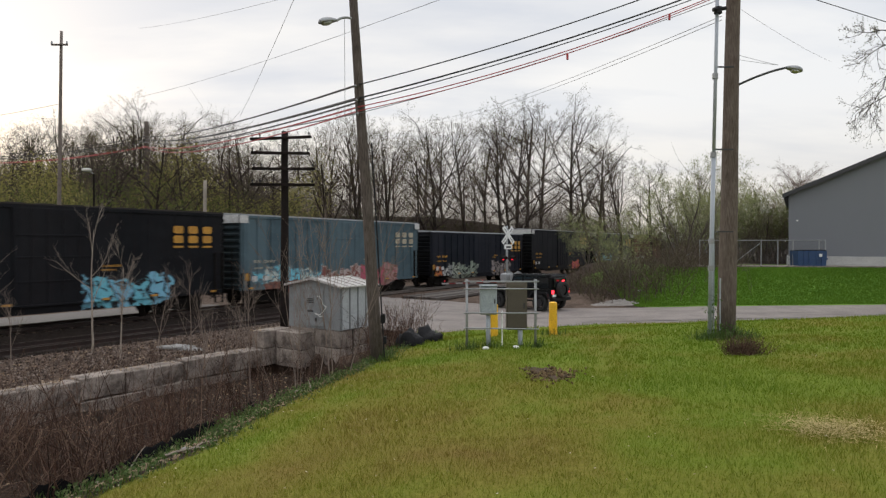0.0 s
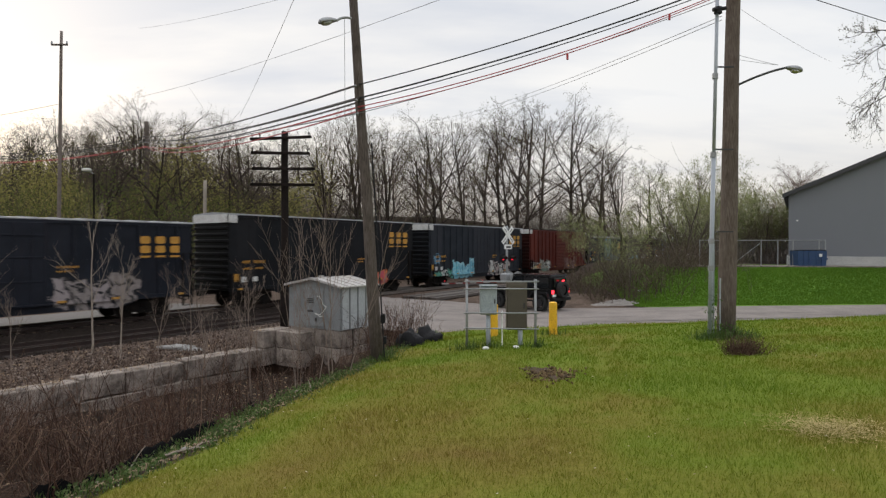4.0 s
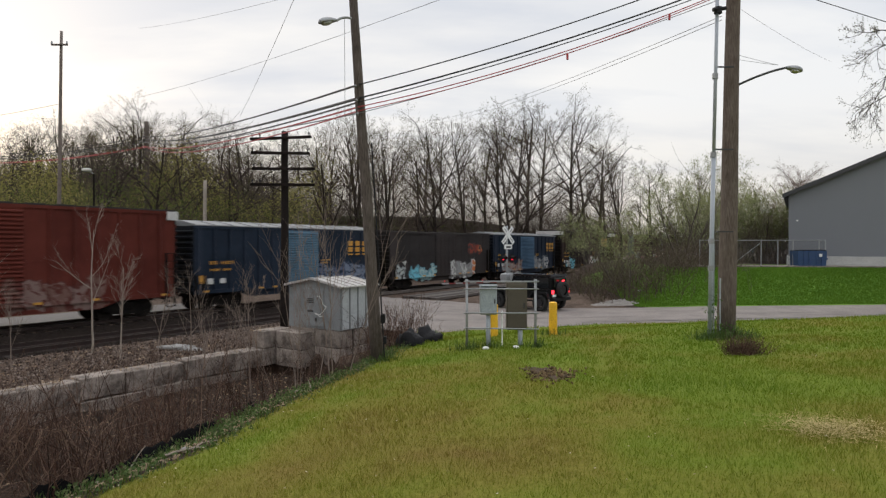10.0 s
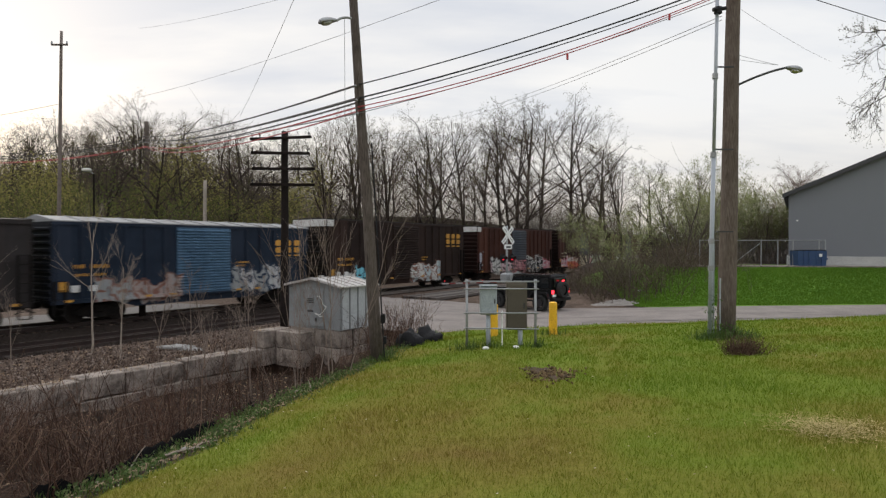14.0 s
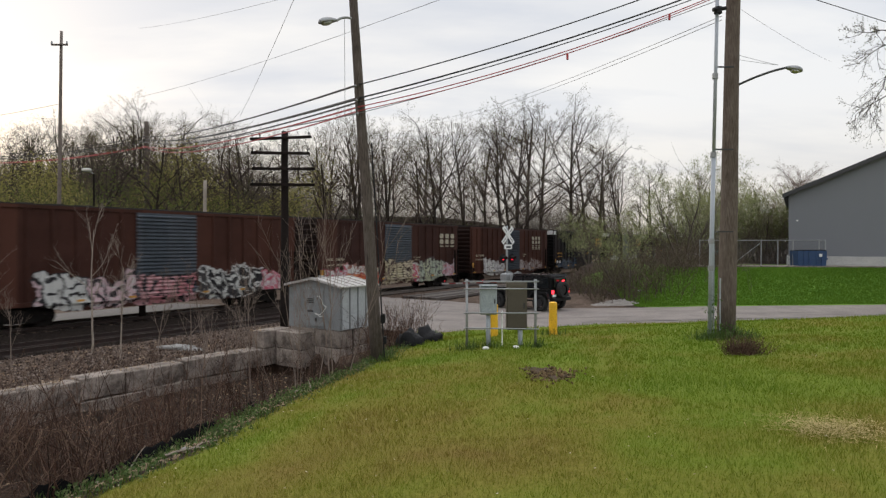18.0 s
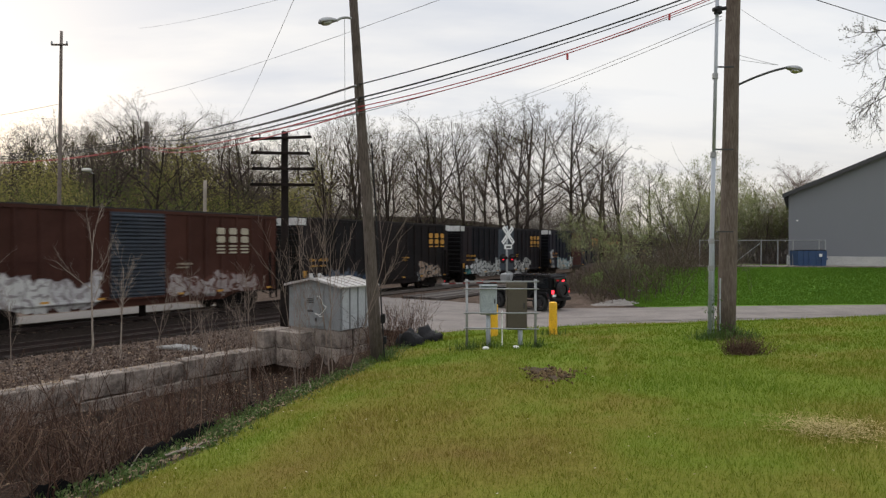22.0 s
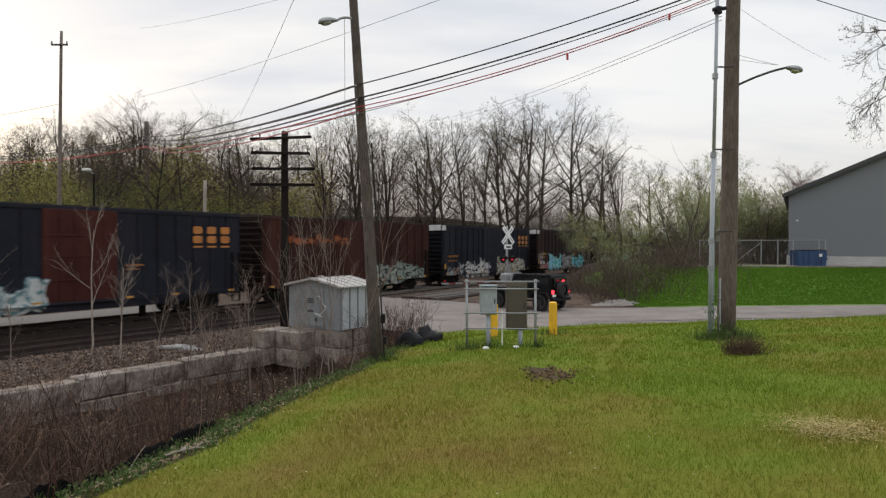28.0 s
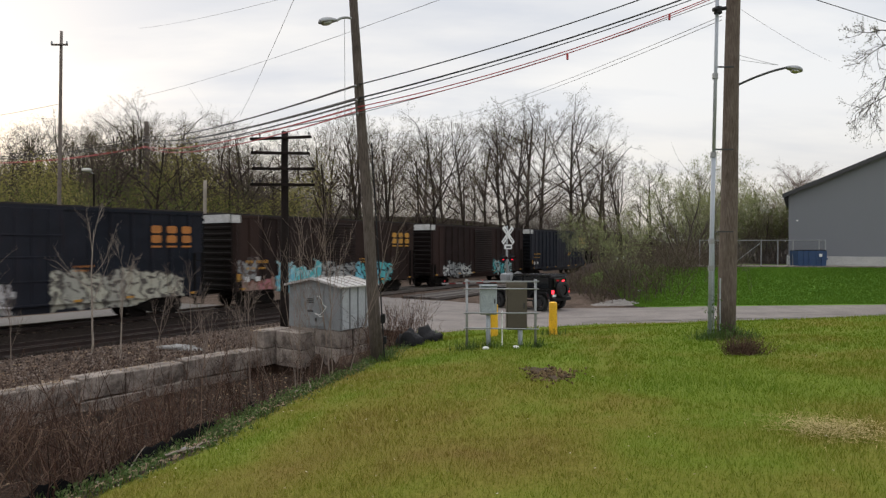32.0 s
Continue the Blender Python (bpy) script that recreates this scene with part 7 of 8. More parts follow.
PA = lambda z: (-2.1, 15.05, z)
for z0, zr, z2, mt, r, sg, lab in ((7.46, 10.75, 14.3, M_CABLE, 0.016, 0.45, "black overhead cable strung between poles"), (7.12, 10.35, 14.0, M_CABLE, 0.022, 0.5, "thick black overhead cable strung between poles"),
                                  (7.02, 10.25, 13.8, M_CABLE, 0.014, 0.62, "black overhead cable strung between poles"), (6.90, 10.15, 13.3, M_CABLE_RED, 0.014, 0.55, "red overhead cable sagging between poles"),
                                  (6.80, 10.10, 13.2, M_CABLE_RED, 0.012, 0.75, "red overhead cable sagging between poles"), (6.74, 9.98, 13.7, M_CABLE_GREY, 0.010, 0.35, "thin grey overhead wire between poles")):
    wire("overhead_cable", lab, [(7.55, 15.75, zr), PA(z0)], r, mt, 0.16 if mt is not M_CABLE_RED else 0.26)
    wire("overhead_cable", lab, [PA(z0), (-29.7, 59.7, z2)], r * 1.8, mt, sg, 20)
    wire("overhead_cable", lab, [(-29.7, 59.7, z2), (-75, 84, z2 + 2.6)], r * 2.4, mt, 1.2)
wire("overhead_wire", "thin grey wire crossing above the wood", [(9, 15.5, 13.2), (-40, 72, 20.6)], 0.012, M_CABLE_GREY, 0.8, 20)
wire("overhead_wire", "thin grey wire crossing high above the tracks", [(2.5, 14.5, 11.2), (-30, 59, 24.8)], 0.009, M_CABLE_GREY, 0.4, 20)
wire("overhead_wire", "thin wire from a pole to the woods", [(-2.6, 13, 10.2), (-13.9, 41, 12.3)], 0.008, M_CABLE_GREY, 0.15)
wire("overhead_wire", "thin wire at the tall pole", [(-24.3, 38, 12.4), (-60, 60, 14.5)], 0.014, M_CABLE_GREY, 0.3)
for dz in (0, 0.35):
    wire("overhead_wire", "thin service wire running down beyond the crossing", [(7.4, 15.9, 9.5 - dz * 0.3), (-1.5, 58, 15.5 - dz)], 0.009, M_CABLE_GREY, 0.5, 18)
wire("overhead_cable", "black service drop cable", [(7.8, 15.9, 10.6), (13.5, 10.9, 5.8)], 0.010, M_CABLE, 0.02)
wire("overhead_wire", "thin service wire to the trees", [(7.8, 15.9, 9.75), (19.5, 30, 12.6)], 0.0045, M_CABLE_GREY, 0.1)
for z in (8.41, 8.29):
    wire("lamp_wire", "thin wire feeding the street lamp", [(7.72, 15.7, z), (8.80, 15.7, 8.14)], 0.005, M_CABLE_GREY, 0.01)
bm = B(); cyl(bm, (-0.80, -0.18, 8.6), (-0.79, -0.18, 6.2), 0.006, n=5); part("hanging_wire", bm, M_CABLE_GREY, POLE_L)
for u in (0.55, 0.83):
    bm = B()
    p = Vector(PA(6.90)).lerp(Vector((7.55, 15.75, 10.15)), u) - Vector((0, 0, 0.42 * 4 * u * (1 - u)))
    cyl(bm, p - Vector((0, 0, 0.07)), p + Vector((0, 0, 0.07)), 0.03, n=8)
    tagged(part("cable_spacer", bm, M_CABLE_RED), "small red clamp on the overhead cable", "cable clamp")
# fittings on the poles
bm = B(); box(bm, -0.04, 0.08, -0.2, -0.1, 0, 0.24, 0.02); part("meter_box", bm, M_BLACKPL, POLE_L, "dark meter box on the pole", m=pose(0.14, 0.0, 0.95))
bm = B(); box(bm, -0.04, 0.05, -0.18, -0.1, 0, 0.2, 0.02); part("junction_box", bm, M_BLACKPL, POLE_L, m=pose(0.2, 0.0, 0.42))
bm = B(); cyl(bm, (0.17, -0.05, 0), (-0.16, -0.05, 5.5), 0.018, n=8); part("riser_conduit", bm, M_BLACKPL, POLE_L, m=pose(0.03, -0.1, 0))
for z in (6.2, 6.55, 6.9):
    bm = B(); cyl(bm, (-0.05, -0.12, 0), (-0.05, -0.3, 0), 0.025, n=8); part("cable_hook", bm, M_GALV, POLE_L, m=pose(-0.067 * z, 0, z))
tp1 = thing("pole_crosspiece", "small crosspiece with insulators on the tall pole", "crossarm", pose(-24.25, 37.85, 16.1))
bm = B(); box(bm, -0.52, 0.52, -0.05, 0.05, -0.05, 0.05, 0.01); part("arm", bm, M_WOODPOLE, tp1)
for x in (-0.48, 0.48):
    bm = B(); cyl(bm, (x, 0, 0.05), (x, 0, 0.22), 0.06, 0.04, n=8); part("insulator", bm, M_GALV, tp1)
# dim lamp head on a far arm above the scrub
fl = thing("far_street_lamp", "small pale street lamp far behind the tracks", "street lamp", pose(-29.5, 50, 0))
bm = B(); cyl(bm, (0.3, 0, -0.2), (0.3, 0, 9.4), 0.08, n=8); part("pole", bm, M_DARKPOLE, fl)
bm = B(); cyl(bm, (0.3, 0, 9.4), (-0.2, 0, 9.75), 0.04, n=8); part("arm", bm, M_GALV, fl)
bm = B(); bmesh.ops.create_uvsphere(bm, u_segments=10, v_segments=6, radius=0.3)
for v in bm.verts:
    v.co.z *= 0.45; v.co.x *= 1.4
part("housing", smooth(bm), M_WHITE, fl, m=pose(-0.3, 0, 9.75))

# ---- lawn blades ----
def lawn_material():
    m = bpy.data.materials.new("grass_blades")
    m.use_nodes = True
    N, L = m.node_tree.nodes, m.node_tree.links
    bs = N["Principled BSDF"]
    bs.inputs["Roughness"].default_value = 0.75
    bs.inputs["Specular IOR Level"].default_value = 0.06
    tc = N.new("ShaderNodeTexCoord")
    nz = N.new("ShaderNodeTexNoise")
    nz.inputs["Scale"].default_value, nz.inputs["Detail"].default_value, nz.inputs["Roughness"].default_value = 0.35, 6, 0.6
    L.new(tc.outputs["Object"], nz.inputs["Vector"])
    g = N.new("ShaderNodeNewGeometry")
    jit = N.new("ShaderNodeMath"); jit.operation = "MULTIPLY_ADD"; jit.inputs[1].default_value = 0.10
    sx = N.new("ShaderNodeSeparateXYZ")
    L.new(tc.outputs["Object"], sx.inputs[0])
    fac = nz.outputs["Fac"]
    for axis_, a, b, lo, hi in (("X", -3.5, 3.5, -0.10, 0.02), ("Y", 4.0, 13.0, -0.045, 0.06)):
        r = N.new("ShaderNodeMapRange"); r.interpolation_type = "SMOOTHSTEP"
        for k_, v_ in (("From Min", a), ("From Max", b), ("To Min", lo), ("To Max", hi)):
            r.inputs[k_].default_value = v_
        L.new(sx.outputs[axis_], r.inputs["Value"])
        ad = N.new("ShaderNodeMath"); ad.operation = "ADD"
        L.new(fac, ad.inputs[0]); L.new(r.outputs[0], ad.inputs[1])
        fac = ad.outputs[0]
    L.new(g.outputs["Random Per Island"], jit.inputs[0]); L.new(fac, jit.inputs[2])
    rp = N.new("ShaderNodeValToRGB")
    el = rp.color_ramp.elements
    for i, (p, c) in enumerate(((0.30, (0.182, 0.136, 0.035)), (0.45, (0.180, 0.168, 0.028)), (0.60, (0.146, 0.190, 0.020)), (0.78, (0.108, 0.182, 0.016)))):
        e = el[i] if i < 2 else el.new(p)
        e.position, e.color = p, (*c, 1)
    L.new(jit.outputs[0], rp.inputs[0])
    L.new(rp.outputs["Color"], bs.inputs["Base Color"])
    tr = N.new("ShaderNodeBsdfTranslucent")
    L.new(rp.outputs["Color"], tr.inputs["Color"])
    ms = N.new("ShaderNodeMixShader"); ms.inputs[0].default_value = 0.5
    L.new(bs.outputs[0], ms.inputs[1]); L.new(tr.outputs[0], ms.inputs[2])
    L.new(ms.outputs[0], N["Material Output"].inputs[0])
    return m


M_BLADE = lawn_material()


def blades(name, label, spots, material):
    """Single-triangle blades at (x, y, z, height, width)."""
    rng = np.random.RandomState(3)
    P = np.array(spots, dtype=np.float64)
    n = len(P)
    a = rng.uniform(0, 2 * np.pi, n)
    lean = rng.normal(0, 0.45, (n, 2))
    dx, dy = np.cos(a) * P[:, 4], np.sin(a) * P[:, 4]
    V = np.empty((n, 3, 3))
    V[:, 0] = np.stack([P[:, 0] - dx, P[:, 1] - dy, P[:, 2] - 0.01], 1)
    V[:, 1] = np.stack([P[:, 0] + dx, P[:, 1] + dy, P[:, 2] - 0.01], 1)
    V[:, 2] = np.stack([P[:, 0] + lean[:, 0] * P[:, 3], P[:, 1] + lean[:, 1] * P[:, 3], P[:, 2] + P[:, 3]], 1)
    me = bpy.data.meshes.new(name)
    me.vertices.add(3 * n); me.loops.add(3 * n); me.polygons.add(n)
    me.vertices.foreach_set("co", V.ravel())
    me.loops.foreach_set("vertex_index", np.arange(3 * n, dtype=np.int32))
    me.polygons.foreach_set("loop_start", np.arange(0, 3 * n, 3, dtype=np.int32))
    me.update()
    return tagged(part(name, me, material), label, "grass", kind="stuff")


rng = random.Random(8)
spots = []
for y0, y1, per, h, w in ((-9, -1, 60, 0.06, 0.010), (-1, 3.6, 260, 0.06, 0.007), (3.6, 7, 1500, 0.055, 0.0045), (7, 11, 750, 0.065, 0.007), (11, 16, 330, 0.075, 0.011), (16, 26, 130, 0.09, 0.018)):
    xa, xb = (-5.0, 0.80 * y1 + 0.6) if y0 > 3 else (-6.0, 8.0)
    n = int((y1 - y0) * (xb - xa) * per)
    for _ in range(n):
        x, y = rng.uniform(xa, xb), rng.uniform(y0, y1)
        if y0 > 3 and abs(x) > 0.80 * y + 0.6:
            continue
        z, gr, _g = ground(x, y)
        if gr < 0.12 + 0.8 * rng.random() + 0.3 * noise.noise((x * 3, y * 3, 1)) and gr < 0.97:
            continue
        if ((x - 1.93) / 0.42) ** 2 + ((y - 10.7) / 0.75) ** 2 < 1 + 0.9 * noise.noise((x * 4, y * 4, 8)):
            continue
        k = 0.6 + 0.9 * rng.random() + 0.6 * noise.noise((x * 0.8, y * 0.8, 6))
        spots.append((x, y, z, 0.8 * h * max(0.4, k), w * rng.uniform(0.5, 1.0)))
blades("grass", "short mown spring grass, green with dry olive patches", spots, M_BLADE)
spots = []
for _ in range(75000):
    x = rng.uniform(9.5, 31)
    y = lerp_table(ROAD_FAR, x) + rng.uniform(0.05, 9.0)
    z, gr, _g = ground(x, y)
    if gr > 0.4:
        spots.append((x, y, z, 0.09 * rng.uniform(0.5, 1.2), 0.042))
blades("lush_grass", "lush dark green grass on the bank before the hall", spots, island_mat("lush_blades", [(0.088, 0.190, 0.022), (0.118, 0.214, 0.024), (0.102, 0.200, 0.022)], 0.9, 0.5))

# taller weeds along the ditch edge, the posts and the roadside
spots = []
for _ in range(3200):
    y = rng.uniform(4.5, 23.5)
    x = lerp_table(LAWN_EDGE, y) + rng.gauss(-0.15, 0.32)
    spots.append((x, y, ground(x, y)[0], rng.uniform(0.06, 0.20), 0.008))
for cx, cy, n, s in ((7.58, 15.8, 420, 0.32), (6.98, 15.5, 320, 0.22), (0.61, 15.3, 90, 0.15), (2.37, 15.3, 90, 0.15), (1.2, 15.4, 80, 0.15), (3.44, 18.7, 80, 0.2), (-1.6, 15.1, 160, 0.25)):
    for _ in range(n):
        x, y = cx + rng.gauss(0, s), cy + rng.gauss(0, s)
        spots.append((x, y, ground(x, y)[0], rng.uniform(0.08, 0.32), 0.012))
blades("weeds", "taller green weeds along the ditch and round the poles", spots, island_mat("weed_leaves", [(0.03, 0.065, 0.014), (0.07, 0.12, 0.03), (0.10, 0.14, 0.04)], 0.8, 0.3))

# low broad-leaved weeds between the ditch and the lawn
pts_ = []
for _ in range(1500):
    y = rng.uniform(4.6, 17.5)
    x = lerp_table(LAWN_EDGE, y) + rng.gauss(0.12, 0.22) + 0.25 * noise.noise((y * 1.1, 3, 0))
    if noise.noise((x * 1.7, y * 1.7, 12)) > -0.12:
        pts_.append(Vector((x, y, ground(x, y)[0] + rng.uniform(0.01, 0.09))))
V, F = leaf_cards(rng, pts_, 4, 0.05, 0.03)
tagged(part("broad_weeds", mesh_from("broad_weeds", V, F), island_mat("broad_weed_leaves", [(0.045, 0.08, 0.022), (0.09, 0.14, 0.04), (0.06, 0.10, 0.028), (0.20, 0.19, 0.10)], 0.8, 0.25)), "low dark green broad-leaved weeds at the lawn's edge", "weeds", kind="stuff")

V, F = leaf_cards(rng, [Vector((7.05 + rng.gauss(0, 0.09), 15.55, rng.uniform(0.95, 2.5))) for _ in range(70)] + [Vector((7.45 + rng.gauss(0, 0.25), 15.6, rng.uniform(0.9, 1.35))) for _ in range(90)], 3, 0.05, 0.035)
tagged(part("vine", mesh_from("vine", V, F), island_mat("vine_leaves", [(0.05, 0.10, 0.02), (0.10, 0.17, 0.04)], 0.7, 0.3)), "green vine climbing the conduit and pole foot", "vine", kind="stuff")

# dry straw lying on the lawn, and small pale petals and leaves
spots_ = []
V, F = [], []
for _ in range(1100):
    x, y = 4.02 + rng.gauss(0, 0.27), 6.16 + rng.gauss(0, 0.27)
    z = ground(x, y)[0] + rng.uniform(0.03, 0.07)
    a, l = rng.uniform(0, 6.3), rng.uniform(0.05, 0.16)
    d, p = Vector((math.cos(a), math.sin(a), rng.gauss(0, 0.15))), Vector((x, y, z))
    s = d.cross(Vector((0, 0, 1))) * 0.004
    i = len(V)
    V += [p - s, p + s, p + d * l]
    F.append((i, i + 1, i + 2))
tagged(part("straw", mesh_from("straw", V, F), island_mat("dry_straw", [(0.30, 0.23, 0.085), (0.40, 0.33, 0.14), (0.22, 0.17, 0.06)])), "patch of dry pale straw lying in the grass", "straw", kind="stuff")
V, F = [], []
for k in range(400):
    y = 4.5 + 16 * rng.random() ** 1.6
    x = rng.uniform(-3.0, 0.7 * y)
    if k < 240:
        y = rng.uniform(5, 17)
        x = lerp_table(LAWN_EDGE, y) + abs(rng.gauss(0, 0.9)) - 0.2
    p = Vector((x, y, ground(x, y)[0] + 0.055))
    a, s = rng.uniform(0, 6.3), rng.uniform(0.006, 0.018)
    u, w = Vector((math.cos(a), math.sin(a), 0.2)) * s, Vector((-math.sin(a), math.cos(a), 0.15)) * s * 0.7
    i = len(V)
    V += [p - u, p + w, p + u, p - w]
    F.append((i, i + 1, i + 2, i + 3))
tagged(part("fallen_petals", mesh_from("fallen_petals", V, F), island_mat("pale_petals", [(0.30, 0.26, 0.15), (0.42, 0.39, 0.28), (0.22, 0.17, 0.09)])), "small pale petals and dry leaves scattered on the lawn", "petals", kind="stuff")

# ---- dug patch of earth ----
def mound(name, label, cx, cy, rx, ry, h, material, seed):
    bm = B()
    n = 26
    V = {}
    for i in range(n + 1):
        for j in range(n + 1):
            u, w = 2 * i / n - 1, 2 * j / n - 1
            x, y = cx + u * rx, cy + w * ry
            r = math.hypot(u, w)
            k = max(0.0, 1 - r) * (0.7 + 0.9 * noise.noise((u * 3, w * 3, seed)) + 0.6 * noise.noise((u * 9, w * 9, seed)))
            V[i, j] = bm.verts.new((x, y, ground(x, y)[0] - 0.03 + h * max(-0.2, k)))
    for i in range(n):
        for j in range(n):
            bm.faces.new((V[i, j], V[i + 1, j], V[i + 1, j + 1], V[i, j + 1])).smooth = True
    return tagged(part(name, bm, material), label, "earth")


M_EARTH = mat("dry_earth", (0.045, 0.027, 0.014), 0.95, second=(0.10, 0.066, 0.036), scale=9, bump=0.8, bump_scale=30)
mound("earth_patch", "patch of dug dry earth in the lawn", 1.95, 10.35, 0.62, 0.75, 0.07, M_EARTH, 2)
mound("earth_patch", "patch of dug dry earth in the lawn", 1.85, 11.5, 0.5, 0.6, 0.09, M_EARTH, 6)
mound("gravel_heap", "low heap of pale gravel at the roadside", 9.6, 33.0, 1.6, 0.7, 0.35, mat("pale_gravel", (0.24, 0.22, 0.2), 0.95, scale=12, bump=0.8, bump_scale=22), 5)


M_ROADBRUSH = island_mat("roadside_twigs", [(0.065, 0.045, 0.035), (0.125, 0.09, 0.068), (0.05, 0.036, 0.028), (0.10, 0.105, 0.045)])


# ---- dry brush along the wall ----
def canes(name, label, roots, material, h0, h1, r, twigs=3, lean=0.22):
    rng = random.Random(len(roots))
    lines = []
    for x, y in roots:
        z = ground(x, y)[0]
        h = rng.uniform(h0, h1)
        pts, d = bend(rng, Vector((x, y, z - 0.05)), Vector((rng.gauss(0, lean), rng.gauss(0, lean), 1)), h, 4, 0.13, -0.02)
        lines.append((pts, r * rng.uniform(0.6, 1.2), r * 0.35))
        for _ in range(twigs):
            j = rng.randrange(1, 4)
            q = pts[j]
            p2, _d = bend(rng, q, Vector((rng.gauss(0, 0.7), rng.gauss(0, 0.7), 0.7)), h * rng.uniform(0.2, 0.6), 3, 0.25, 0.03)
            lines.append((p2, r * 0.45, r * 0.2))
    V, F = tubes(lines, 3)
    return tagged(part(name, mesh_from(name, V, F), material), label, "brush", kind="stuff")


rng = random.Random(14)
roots = []
while len(roots) < 980:
    y = rng.uniform(5.2, 21.0)
    x = rng.uniform(-13, -0.5)
    al, off = rail_of(x, y)
    if off < 10.85 or lerp_table(LAWN_EDGE, y) - x < (0.35 if y < 10.5 else 0.2) or abs(x) > 0.80 * y + 1.0:
        continue
    if (x - SX) * UX + (y - SY) * UY > -0.3 and (x - SX) * -UY + (y - SY) * UX > -0.3:
        continue
    if noise.noise((x * 0.85, y * 0.85, 3)) < rng.uniform(-0.15, 0.2) or off < 12.2 and rng.random() < 0.62 or y > 13 and rng.random() < 0.8:
        continue
    roots.append((x, y))
canes("dry_brush", "dense reddish-brown dry canes and twigs filling the ditch", roots, M_CANE, 0.4, 1.75, 0.0085, 6, 0.17)
roots = []
while len(roots) < 1250:
    al, off = rng.uniform(-13, 5), rng.uniform(5.4, 10.6)
    if rng.random() > (off - 4.5) / 5.5:
        continue
    roots.append(rail_xy(al, off))
canes("trackside_weeds", "sparse dry weeds on the gravel beside the track", roots, M_CANE, 0.15, 0.6, 0.006, 3)
roots = [(rng.gauss(-1.55, 0.45), rng.gauss(21.2, 0.9)) for _ in range(120)] + [(rng.gauss(-2.0, 0.35), rng.gauss(17.2, 0.9)) for _ in range(30)]
canes("dry_brush", "brown leafless brush beside the leaning pole", roots, M_CANE, 0.6, 1.9, 0.009, 5, 0.14)
roots = [(6.22 + rng.gauss(0, 0.17), 12.4 + rng.gauss(0, 0.15)) for _ in range(230)]
canes("low_bush", "low reddish-brown bare bush near the lawn pole", roots, M_CANE, 0.22, 0.5, 0.006, 5, 0.6)
roots = []
while len(roots) < 1350:
    x, y = rng.uniform(8.4, 20), rng.uniform(32, 43)
    if y < lerp_table(ROAD_FAR, x) + 1.0 or x > 10.5 + (y - 33) * 1.2 + rng.expovariate(0.8):
        continue
    roots.append((x, y))
canes("roadside_brush", "brown tangled brush beyond the road", roots, M_ROADBRUSH, 0.4, 2.1, 0.013, 5, 0.4)

post_ = thing("marker_post", "short dark marker post beyond the far track", "post", pose(-14.6, 29.0, -0.4))
bm = B(); box(bm, -0.13, 0.13, -0.1, 0.1, 0, 1.15, 0.02); part("post", bm, M_DARKPOLE, post_)

# dry leaves lying in the ditch and on the gravel
V, F = [], []
for k_ in range(6500):
    y = rng.uniform(5, 23)
    x = rng.uniform(-13, -1)
    if k_ < 700:
        y = rng.uniform(5, 14)
        x = lerp_table(LAWN_EDGE, y) - abs(rng.gauss(0.1, 0.5)) + 0.2
    al, off = rail_of(x, y)
    if off < 5.3 or lerp_table(LAWN_EDGE, y) - x < -0.3 or 10.1 < off < 10.8 and al < 5:
        continue
    p = Vector((x, y, ground(x, y)[0] + 0.02))
    a, s = rng.uniform(0, 6.3), rng.uniform(0.02, 0.055)
    u, w = Vector((math.cos(a), math.sin(a), rng.gauss(0, 0.3))) * s, Vector((-math.sin(a), math.cos(a), rng.gauss(0, 0.3))) * s * 0.7
    i = len(V)
    V += [p - u, p + w, p + u, p - w]
    F.append((i, i + 1, i + 2, i + 3))
for _ in range(700):
    al, off = rng.uniform(-15, 5), 10.4 + rng.gauss(0, 0.17)
    x, y = rail_xy(al, off)
    p = Vector((x, y, -0.09 if al < 3.6 else 0.5))
    a, s = rng.uniform(0, 6.3), rng.uniform(0.02, 0.06)
    u, w = Vector((math.cos(a), math.sin(a), rng.gauss(0, 0.2))) * s, Vector((-math.sin(a), math.cos(a), rng.gauss(0, 0.2))) * s * 0.7
    i = len(V)
    V += [p - u, p + w, p + u, p - w]
    F.append((i, i + 1, i + 2, i + 3))
tagged(part("leaf_litter", mesh_from("leaf_litter", V, F), M_LEAFLITTER), "brown dry leaf litter on the ditch floor", "leaf litter", kind="stuff")

# ---- loose stones on the railway bed, clods on the dug earth ----
def stones(name, label, spots, material, category):
    rng = random.Random(12)
    V, F = [], []
    for x, y, z, s in spots:
        m = Euler((rng.uniform(0, 6), rng.uniform(0, 6), rng.uniform(0, 6))).to_matrix()
        b = len(V)
        for d in ((1, 0, 0), (-1, 0, 0), (0, 1, 0), (0, -1, 0), (0, 0, 1), (0, 0, -1)):
            V.append(Vector((x, y, z)) + m @ (Vector(d) * s * rng.uniform(0.6, 1.2)))
        F += [(b + i, b + j, b + k) for i in (0, 1) for j in (2, 3) for k in (4, 5)]
    return tagged(part(name, mesh_from(name, V, F), material), label, category, kind="stuff")


